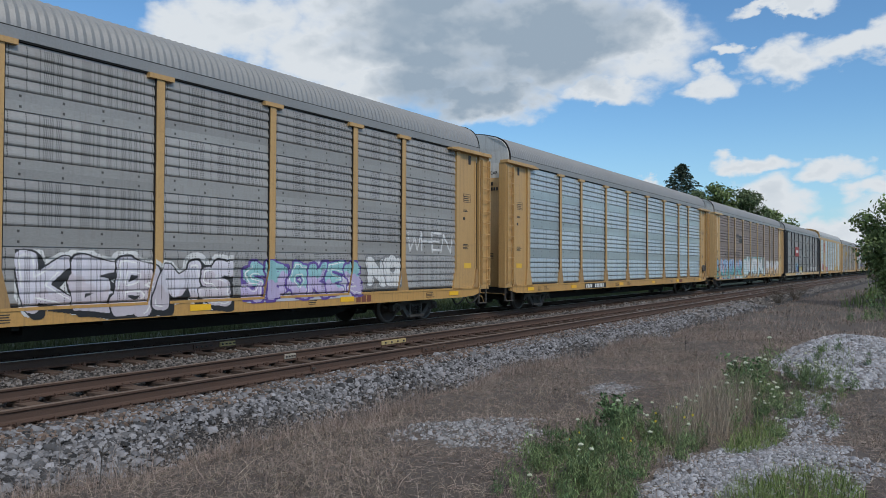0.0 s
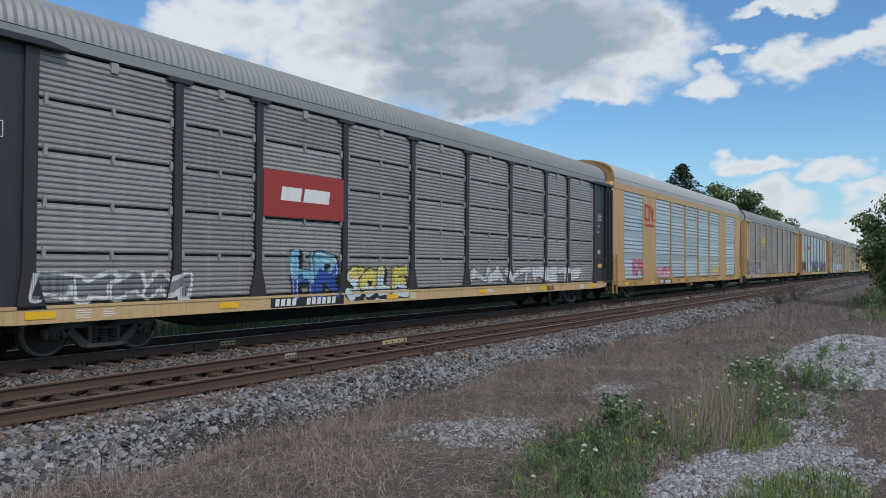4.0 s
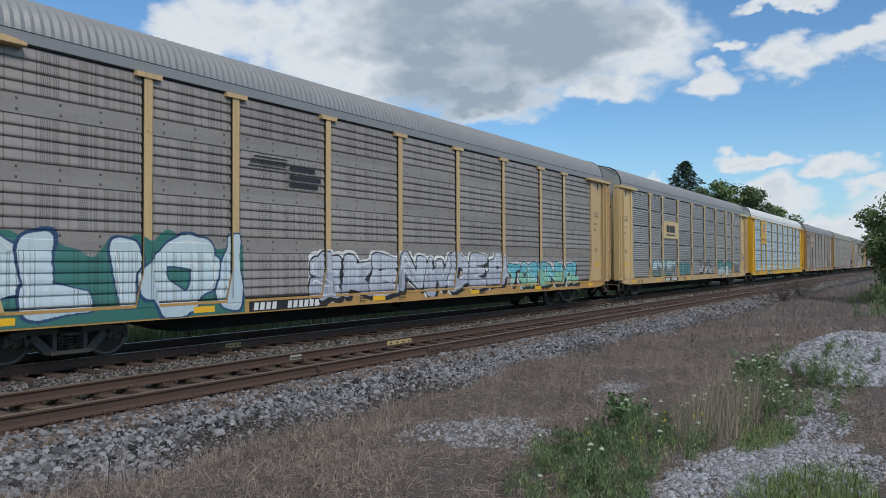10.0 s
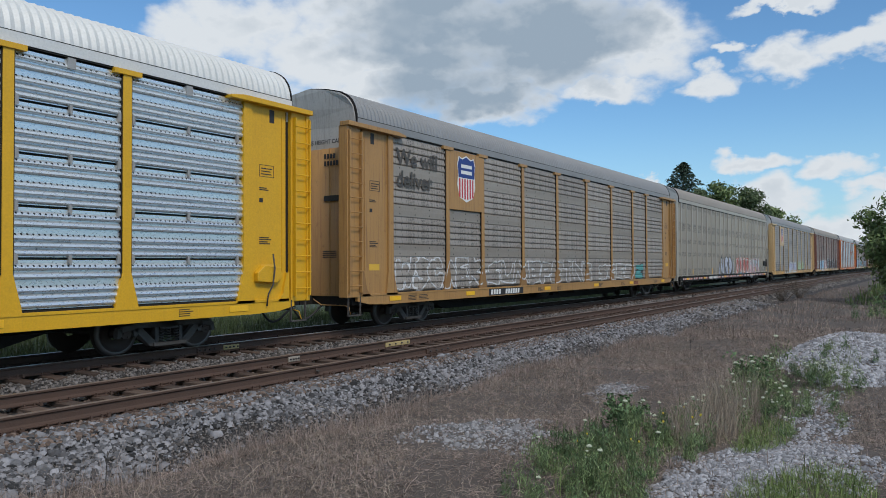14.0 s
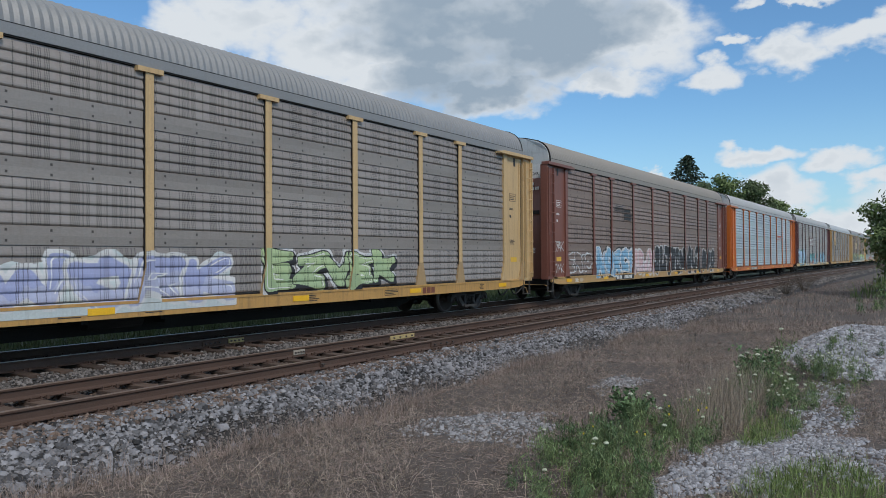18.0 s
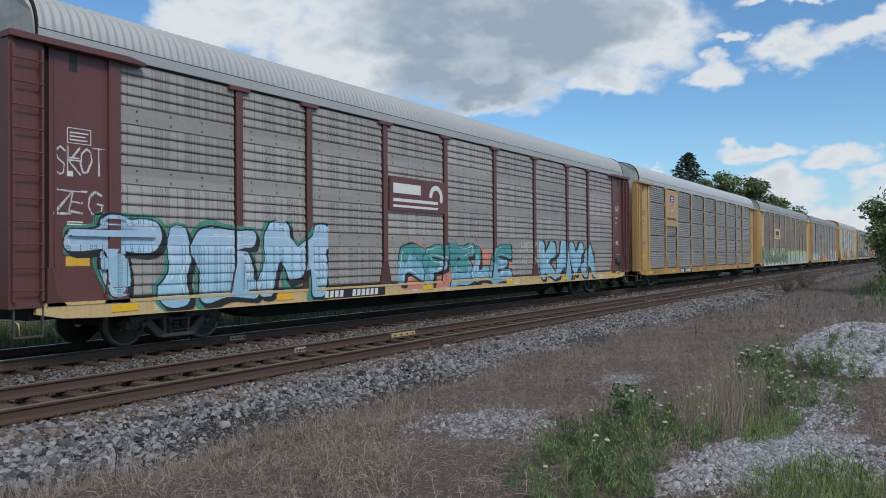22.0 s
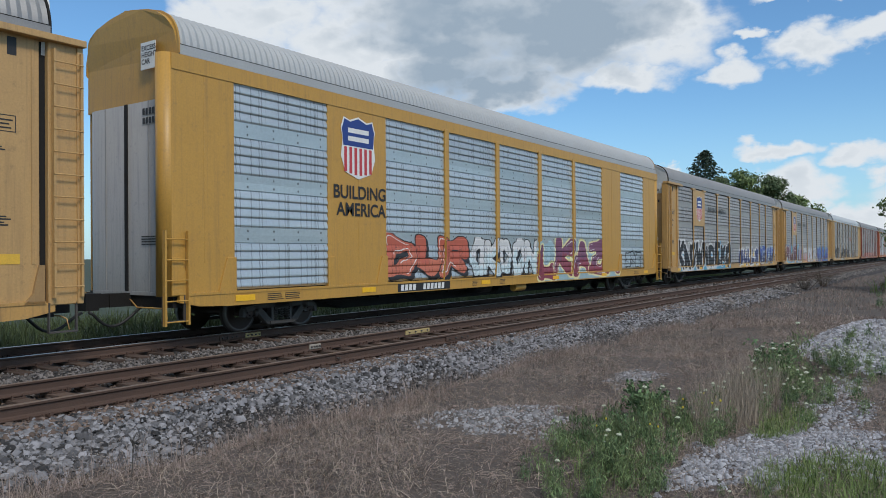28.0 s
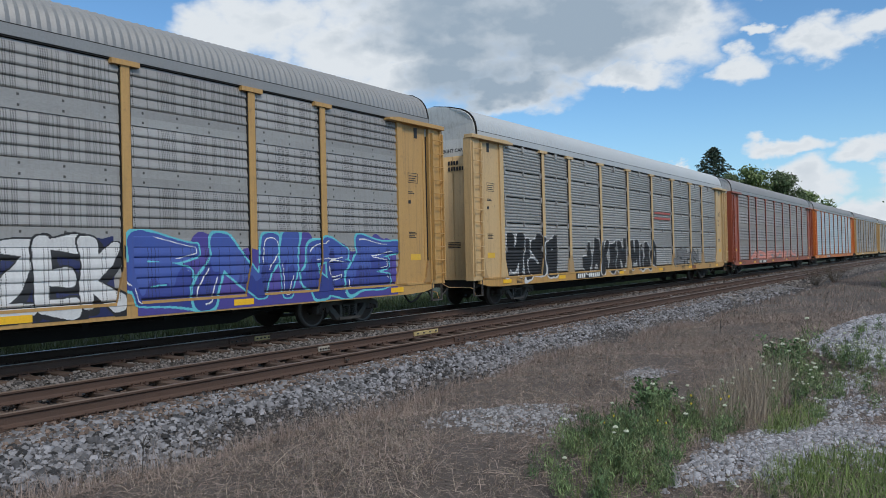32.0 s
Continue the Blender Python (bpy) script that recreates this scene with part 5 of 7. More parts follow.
# Each car: length in the row, paints, sheets and what is painted on it, from the first that passes.
# spray rows: from, to, low, high, letters, fill, second fill, outline, cloud, halo
CARS = [
    dict(off=-6.88, paint=TAN, sheet=G_GREY, roof=R_GREY, note="tan posts and weathered grey ribbed sheets",
         spray=[(12.6, 17.0, 0.66, 1.85, "KEBMS", c(200, 196, 208), c(190, 180, 190), INK, None, PALE), (17.2, 21.2, 0.80, 1.75, "SBOKES", c(130, 185, 190), c(180, 165, 205), VIOLET, c(185, 185, 200), None), (21.3, 22.8, 1.0, 1.9, "NO", PALE, None, GREYS, None, None), (23.1, 25.4, 1.95, 2.6, "~WHEN", PALE, None, None, None, None)]),
    dict(brake=True, off=-6.75, paint=TAN, sheet=G_SILVER, roof=R_GREY, note="tan posts and clean blue-silver ribbed sheets"),
    dict(slot=True, door_tags=[("TOME", -0.45, 1.85, 0.6, 0.2, 1), ("MEAL", -0.45, 1.5, 0.6, 0.22, 1)], off=-6.42, paint=TAN2, sheet=G_BROWN, roof=R_GREY, note="pale tan posts and rust-brown ribbed sheets", logo="stripes",
         spray=[(0.9, 9.2, 0.68, 2.15, "EATSRAINZ", c(135, 170, 205), c(80, 165, 168), NAVY, PINK, None), (9.4, 18.4, 0.68, 2.35, "GMARMJ", PALE, ICE, INK, None, c(110, 185, 185)), (19.2, 25.6, 0.75, 2.1, "RSAMS", PALE, c(200, 160, 110), INK, None, PALE), (0.74, 1.62, 2.0, 2.75, "~RAS", INK, None, None, None, None), (3.6, 5.6, 2.2, 2.6, "~KOZY", INK, None, None, None, None), (6.0, 8.6, 2.25, 2.65, "~MERSE", INK, None, None, None, None), (25.85, 26.7, 2.2, 2.7, "~NA", INK, None, None, None, None)]),
    dict(slot=True, off=-5.99, paint=DUSK, sill=TAN2, sheet=S_DARK, prof="split", roof=R_GREY, endcap=GREYCAP, note="black posts and dusty grey split sheets", logo="red",
         spray=[(1.8, 5.0, 0.92, 1.5, "FKAM", GREYS, None, PALE, None, None), (7.6, 9.3, 0.70, 1.95, "HR", SKYB, ROYAL, INK, None, None), (9.4, 12.1, 0.72, 1.6, "SOLE", YEL, ICE, INK, None, None), (15.4, 24.3, 0.95, 1.6, "NAVTRETS", PALE, None, GREYS, None, None)]),
    dict(off=-6.90, style="board", paint=TAN, sheet=G_SILVER, roof=R_PALE, note="tan solid panels and blue-silver ribbed sheets", logo="red_worm",
         spray=[(2.9, 5.3, 1.1, 2.0, "EMA", c(190, 100, 120), None, None, None, None), (6.7, 9.2, 0.95, 1.6, "WOS", c(200, 90, 120), c(220, 140, 160), None, None, None), (18.6, 22.6, 1.0, 1.75, "WRB", YEL, c(220, 170, 40), None, None, None)]),
    dict(off=-6.94, paint=TAN2, sheet=G_DARK, roof=R_GREY, note="pale tan posts and dusty grey ribbed sheets", logo="yellow_word",
         spray=[(1.2, 6.8, 0.68, 2.15, "DOALTE", c(82, 86, 100), c(105, 108, 120), PALE, None, c(60, 60, 72)), (9.6, 11.7, 0.95, 2.2, "RI", None, None, INK, None, None), (12.4, 14.7, 0.98, 1.8, "TUR", None, None, INK, None, None), (15.4, 17.4, 1.0, 1.7, "DOM", None, None, PALE, None, None), (21.0, 22.7, 0.8, 1.9, "ESU", None, None, INK, None, None)]),
    dict(off=-6.66, paint=OCHRE, sheet=G_SILVER, roof=R_GREY, note="ochre posts and blue-silver ribbed sheets", logo="red_word",
         spray=[(2.0, 5.5, 1.0, 2.2, "SPAM", c(75, 55, 60), None, INK, None, None), (10.2, 17.0, 0.66, 2.35, "YPSEF", ROYAL, c(28, 28, 34), c(222, 208, 120), YEL, INK), (17.9, 24.6, 0.68, 2.3, "NEROE", ROYAL, c(28, 30, 45), CREAMS, c(120, 170, 90), INK)]),
    dict(off=-6.56, paint=TAN2, sheet=G_DARK, roof=R_GREY, note="pale tan posts and brown-grey ribbed sheets", logo="stripes",
         spray=[(0.8, 7.0, 0.66, 2.35, "DLIOI", ICE, c(185, 205, 215), c(35, 70, 110), c(45, 115, 105), None), (8.8, 18.2, 0.72, 2.0, "SKENWDES", c(185, 192, 205), c(165, 172, 188), INK, None, WHITE), (18.3, 24.4, 0.75, 1.75, "TOBENDOL", c(85, 180, 195), c(125, 190, 160), INK, None, PALE)]),
    dict(off=-6.31, paint=CREAM, sheet=S_GREY, prof="split", roof=R_GREY, endcap=GREYCAP, note="cream-yellow posts and weathered grey split sheets", logo="board_word",
         spray=[(5.0, 9.0, 0.95, 1.85, "SWVBO", ICE, GREYS, TEAL, None, None), (9.7, 11.9, 0.95, 1.7, "BLES", TEAL, None, GREYS, None, None), (14.0, 17.2, 0.95, 1.85, "DWD", GREYS, PALE, INK, None, None), (18.6, 22.7, 0.75, 1.9, "SWEY", TEAL, ICE, INK, None, None), (23.2, 25.1, 0.95, 1.7, "SUY", GREYS, None, INK, None, WHITE), (25.85, 26.75, 1.75, 2.1, "~DINS", ROYAL, None, None, None, None), (25.82, 26.78, 1.05, 1.45, "~GARS", RED, None, None, None, None)]),
    dict(brake=True, off=-6.00, paint=BRIGHT, sheet=S_NEW, prof="bold", roof=R_WHITE, note="clean bright-yellow posts and shiny galvanised split sheets", logo="shield_board", clean=True),
    dict(slot=True, off=-5.70, paint=RUSTYTAN, sheet=G_TAN, roof=R_GREY, endcap=GREYCAP, note="rusty ochre posts and tan-grey ribbed sheets", logo="shield_small", words="We will\ndeliver",
         spray=[(2.0, 6.6, 0.95, 1.9, "WSCAEK", None, None, PALE, None, None), (6.8, 15.8, 0.95, 1.8, "SUMEPETNE", None, None, PALE, None, None), (16.5, 21.0, 0.95, 1.7, "SOEB", None, None, PALE, None, None), (21.2, 22.4, 0.9, 1.7, "Z", TEAL, None, INK, None, None)]),
    dict(off=-5.93, style="flush", paint=GREYPAINT, sheet=F_GREY, roof=R_BROWN, prof="flush", note="warm grey flush posts and perforated sheets",
         spray=[(9.9, 14.2, 0.86, 2.15, "AMZK", c(190, 195, 212), c(175, 182, 200), INK, None, INK), (15.0, 19.5, 0.88, 2.1, "OMRES", c(175, 70, 55), c(190, 95, 85), PALE, c(110, 160, 180), RED), (19.7, 23.5, 0.86, 2.05, "WTEFS", c(185, 200, 212), PINK, c(150, 60, 85), None, PALE)]),
    dict(off=-5.48, paint=TAN2, sheet=G_DARK, roof=R_GREY, note="pale tan posts and dusty grey ribbed sheets", logo="shield_small",
         spray=[(2.0, 4.5, 0.95, 1.6, "GEO", None, None, INK, None, None), (9.3, 14.3, 0.72, 1.85, "WORK", c(150, 158, 200), c(170, 175, 205), PALE, c(190, 200, 200), None), (15.0, 19.8, 0.9, 1.9, "EZVEK", c(165, 188, 132), c(155, 180, 130), INK, None, PALE)]),
    dict(slot=True, off=-5.21, paint=BROWNRED, sill=TAN, sheet=G_BROWN, roof=R_BROWN, note="brown-red posts and rust-brown ribbed sheets", logo="stripes",
         spray=[(1.95, 4.4, 0.98, 1.9, "ERIP", None, None, PALE, None, None), (4.75, 9.3, 0.78, 2.15, "NORCI", c(115, 170, 205), c(110, 165, 200), PALE, None, INK), (9.4, 12.4, 0.72, 2.1, "AEJX", PINK, c(205, 175, 180), PALE, None, None), (12.5, 15.3, 0.70, 2.3, "SUT", INK, None, PALE, None, None), (15.3, 18.1, 0.70, 2.2, "BOM", INK, None, PALE, None, None), (18.3, 21.4, 0.70, 2.3, "SUT", INK, None, PALE, None, None), (21.7, 24.7, 0.70, 2.2, "BMO", INK, None, PALE, None, None), (0.74, 1.62, 1.85, 2.3, "~DAK", PALE, None, None, None, None), (0.74, 1.62, 1.05, 1.45, "~OMK", PALE, None, None, None, None)]),
    dict(off=-4.94, paint=ORANGE, sheet=G_SILVER, roof=R_PALE, note="orange posts and blue-silver ribbed sheets", logo="orange_bars"),
    dict(slot=True, brake=True, off=-4.82, paint=MAROON, sill=CREAM, sheet=G_PALE, roof=R_PALE, endcap=GREYCAP, note="maroon posts and tan-grey ribbed sheets", logo="wheel_board",
         spray=[(0.9, 7.3, 0.66, 2.45, "TIEM", c(165, 200, 228), c(150, 195, 220), INK, None, c(60, 140, 120)), (10.0, 16.4, 0.75, 2.05, "RFELE", TEAL, SKYB, INK, CORAL, None), (18.4, 23.6, 0.68, 2.2, "KAVA", c(135, 190, 215), c(125, 182, 210), INK, None, INK), (17.0, 18.3, 1.75, 2.15, "~HAPPY", PALE, None, None, None, None), (17.1, 18.2, 1.3, 1.65, "~BDAY", PALE, None, None, None, None), (0.74, 1.66, 3.0, 3.55, "~SKOT", PALE, None, None, None, None), (0.74, 1.62, 2.35, 2.8, "~ZEG", PALE, None, None, None, None)]),
    dict(off=-4.61, paint=TAN, sheet=S_DARK, prof="split", roof=R_BLUE, note="tan posts and dusty grey split sheets", logo="shield_board",
         spray=[(7.6, 9.8, 0.95, 1.9, "KESI", None, None, PALE, None, None)]),
    dict(slot=True, off=-4.27, paint=CREAM, sheet=G_BROWN, roof=R_STAIN, endcap=GREYCAP, note="cream-yellow posts and rust-brown ribbed sheets", logo="board_word",
         spray=[(0.7, 13.5, 0.66, 2.2, "SOCUODOU", c(128, 142, 82), c(78, 108, 98), c(35, 50, 45), PALE, c(120, 150, 140)), (13.7, 25.8, 0.68, 2.05, "GCLEYTE", c(160, 205, 110), c(130, 195, 190), c(190, 60, 60), c(190, 200, 195), None)]),
    dict(off=-4.43, paint=TAN, sheet=G_DARK, roof=R_GREY, note="tan posts and brown-grey ribbed sheets", logo="stripes",
         spray=[(2.0, 8.0, 0.9, 1.9, "SAPTS", SKYB, ICE, TEAL, PALE, None), (9.0, 17.0, 0.9, 1.6, "MENSEWE", RED, CORAL, PALE, None, None), (18.5, 25.0, 0.7, 2.2, "KRAZOR", ICE, SKYB, GREYS, PALE, RED)]),
    dict(off=-4.00, style="board", paint=AMBER, sheet=G_SILVER, roof=R_PALE, enddoor=GREYDOOR, note="golden-yellow solid panels and blue-silver ribbed sheets", logo="shield_big",
         spray=[(6.6, 10.5, 0.92, 2.2, "DUR", c(190, 85, 58), c(195, 100, 70), INK, None, None), (10.5, 14.8, 0.90, 2.15, "OKDON", PALE, ICE, INK, None, None), (14.7, 22.4, 0.66, 2.2, "LKAZN", c(120, 68, 98), c(140, 55, 75), CREAMS, c(150, 180, 190), None), (23.0, 25.0, 1.0, 1.75, "SNE", None, None, INK, None, None)]),
    dict(off=-4.04, door_tags=[("SED", -0.55, 2.2, 0.5, 0.25, 1)], paint=GOLD, sheet=G_GREY, roof=R_GREY, note="golden-tan posts and weathered grey ribbed sheets", logo="shield_words",
         spray=[(1.8, 7.4, 0.66, 2.35, "KNOWN", c(26, 26, 30), None, PALE, c(70, 165, 205), PALE), (7.6, 12.7, 0.66, 2.35, "DEKO", c(26, 26, 30), None, PALE, c(70, 165, 205), None), (14.7, 20.5, 0.70, 2.05, "BULLS", c(42, 58, 118), c(38, 50, 105), PALE, c(220, 180, 60), PALE), (20.6, 26.2, 0.80, 2.15, "BEVSR", ROYAL, NAVY, ICE, None, None), (25.8, 26.75, 1.0, 1.5, "~MEY", INK, None, None, None, None)]),
    dict(off=-3.70, door_tags=[("NASO", -0.55, 2.72, 0.62, 0.3, 0), ("POBE", -0.5, 2.36, 0.66, 0.3, 0), ("LT", -0.6, 1.45, 0.35, 0.2, 0), ("ROCK", -0.6, 1.05, 0.6, 0.36, 0)], paint=GOLD, sheet=G_GREY, roof=R_GREY, note="golden-tan posts and weathered grey ribbed sheets", logo="shield_words",
         spray=[(1.4, 8.2, 0.70, 2.35, "RUBI", c(105, 45, 60), c(85, 40, 55), PALE, c(110, 185, 210), c(40, 90, 150)), (8.3, 9.2, 0.9, 1.9, "VE", VIOLET, None, PINK, SKYB, None), (10.4, 15.3, 0.7, 2.15, "TIES", PALE, c(190, 192, 200), INK, c(200, 130, 120), None), (15.7, 18.0, 0.7, 2.15, "ZEK", PALE, None, INK, NAVY, None), (18.0, 25.6, 0.66, 2.2, "ENIGE", c(60, 85, 165), c(45, 60, 140), c(80, 190, 205), c(75, 65, 150), None), (0.9, 1.6, 2.35, 2.8, "~JC", INK, None, None, None, None), (0.1, 0.5, 2.75, 3.15, "~A", WHITE, None, None, None, None)]),
    dict(off=-3.25, paint=TAN2, sheet=S_GREY, prof="split", roof=R_BLUE, note="pale tan posts and weathered grey split sheets", logo="red_bars",
         spray=[(1.9, 5.6, 0.66, 2.3, "MISO", INK, None, PALE, None, None), (7.7, 12.0, 0.72, 2.2, "JAKEN", INK, None, PALE, None, None), (12.4, 15.7, 0.72, 2.15, "MISO", INK, None, PALE, None, None), (17.8, 22.2, 0.85, 1.85, "JSHN", GREYS, None, INK, None, None)]),
    dict(off=-3.05, paint=REDDISH, sheet=G_DARK, roof=R_GREY, note="dull red posts and dusty grey ribbed sheets", spray=[(5, 20, 0.8, 1.6, "ADEMSIN", CORAL, None, GREYS, None, None)]),
    dict(off=-3.05, paint=ORANGE, sheet=G_SILVER, roof=R_GREY, note="orange posts and blue-silver ribbed sheets"),
    dict(off=-3.05, paint=TAN, sheet=G_DARK, roof=R_GREY, note="tan posts and dusty grey ribbed sheets"),
    dict(off=-3.05, paint=TAN2, sheet=G_GREY, roof=R_GREY, note="pale tan posts and weathered grey ribbed sheets"),
]
WHEELSETS = []
LATCH = surface("galvanised latches", (0.36, 0.35, 0.34), (0.25, 0.235, 0.22), 0.6, 8, 0.5, 0.3)


def add_end(car, spec, flip):
    paint = spec["paint"]
    ends = [("end_door", b_end_door, spec.get("enddoor", paint), "dented grey-white end doors" if "enddoor" in spec else "rounded end doors"), ("end_cap", b_end_cap, spec.get("endcap", WHITECAP), "chalky white gable over the end doors"), ("roof_hoop", b_hoop, BLACK, "")]
    if spec.get("style") == "board":
        ends[1] = ("end_cap_high", lambda b: b_end_cap(b, 4.60, 0.26), paint, "yellow gable over the end doors")
        ends[2] = ("roof_hoop_high", lambda b: b_hoop(b, lift=0.26), paint, "")
    made = {}
    for name, build, mat, label in ends:
        me = shared(name, build, mat)
        name = name.replace("_high", "")
        made[name] = part(name, mirror_mesh(me) if flip else me, None, car, label)
    door = made["end_door"]
    for name, build, mat, ys in (("door_stile", b_door_stile, BLACK, (0,)), ("door_fold", b_door_fold, spec.get("enddoor", paint), (-0.72, 0.72)), ("door_kick_plate", b_door_kick, spec.get("enddoor", paint), (0,))):
        me = shared(name, build, mat)
        for yy in ys:
            part(name, mirror_mesh(me) if flip else me, None, door, at=(0, yy, 0))
    # the coupler's black also stands for the shade low between two cars
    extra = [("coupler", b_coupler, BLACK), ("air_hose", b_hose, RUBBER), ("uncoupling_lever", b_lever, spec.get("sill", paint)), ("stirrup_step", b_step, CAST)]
    for name, build, mat in extra:
        me = shared(name, build, mat)
        part(name, mirror_mesh(me) if flip else me, None, car)
    if spec.get("style") in ("board", "flush"):
        return made
    col_me = shared("ladder_column", b_column, paint, bevel=0.012)
    column = part("ladder_column", mirror_mesh(col_me) if flip else col_me, None, car)
    lad = shared("ladder", b_ladder, paint)
    ladder = part("ladder", mirror_mesh(lad) if flip else lad, None, column)
    rung = shared("rung", b_rung, paint)
    for k in range(11):
        part("rung", mirror_mesh(rung) if flip else rung, None, column, at=(0, 0, 1.15 + 0.36 * k))
    # black strip added in the gap beside the column, as the gap's shade
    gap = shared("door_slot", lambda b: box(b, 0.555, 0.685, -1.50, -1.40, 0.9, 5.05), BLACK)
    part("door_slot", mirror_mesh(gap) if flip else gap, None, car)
    pan = shared("end_panel", b_end_panel, paint)
    panel = part("end_panel", mirror_mesh(pan) if flip else pan, None, car)
    for name, build in (("end_post", b_end_post), ("panel_foot", b_end_foot), ("panel_rib", b_end_rib)):
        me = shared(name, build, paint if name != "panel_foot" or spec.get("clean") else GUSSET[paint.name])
        part(name, mirror_mesh(me) if flip else me, None, panel)
    if spec.get("brake") and flip:
        bm = bmesh.new()
        prism(bm, [(25.9, 1.32), (26.45, 1.28), (26.6, 1.42), (26.55, 1.62), (26.1, 1.66), (25.9, 1.5)], -1.67, -1.548)
        box_ = part("brake_box", bm, CAST if paint is not BRIGHT else paint, panel, "hand-brake box on the end panel", bevel=0.01)
        bm = bmesh.new()
        hose(bm, [(26.3, -1.70, 1.9), (26.34, -1.71, 1.6), (26.3, -1.70, 1.25), (26.2, -1.66, 1.05), (26.2, -1.62, 0.8)], 0.018, 6)
        part("brake_lever", bm, CAST, box_)
    hatch = shared("panel_slot", lambda b: box(b, 1.02, 1.16, -1.549, -1.50, 4.74, 5.02), INK)
    part("panel_slot", mirror_mesh(hatch) if flip else hatch, None, panel, "black slot at the head of the panel")
    if spec.get("slot") and not flip:
        part("door_bar", shared("door_bar", lambda b: box(b, 0.372, 0.40, -1.12, -0.55, 3.28, 3.42), INK), None, made["end_door"], "dark slot across the end door")
    plate = shared("cap_plate", b_cap_plate, paint, bevel=0.008)
    part("cap_plate", mirror_mesh(plate) if flip else plate, None, car)
    # stencilled notices on the end panel
    for z, w, h in ((3.55, 0.42, 0.26), (3.26, 0.26, 0.026), (3.0, 0.1, 0.09), (2.2, 0.34, 0.024), (2.11, 0.3, 0.024)):
        x = 0.98 if not flip else LENGTH - 1.45
        bm = bmesh.new()
        mark = INK if paint not in (DUSK, MAROON, BROWNRED) else WHITE
        if h > 0.1:
            ring_frame(bm, x, z, w, h, 0.012, -1.546)
            frame_ = part("notice_frame", bm, mark, panel)
            bm = bmesh.new()
            lines_of_print(bm, x + 0.05, z + 0.05, (w - 0.12, w - 0.15, w - 0.1), 0.022, 0.06, -1.546)
            part("notice", bm, mark, frame_)
            continue
        lines_of_print(bm, x, z, (w,) if h > 0.05 else (w, w * 0.8), h if h > 0.05 else 0.022, 0.04, -1.546)
        part("notice", bm, mark, panel)
    bm = bmesh.new()
    x = 0.95 if not flip else LENGTH - 1.40
    box(bm, x, x + 0.42, -1.549, -1.546, 1.52, 1.68)
    part("notice", bm, plain("yellow notice", (0.70, 0.42, 0.05)), panel, "small yellow notice plate")
    return made


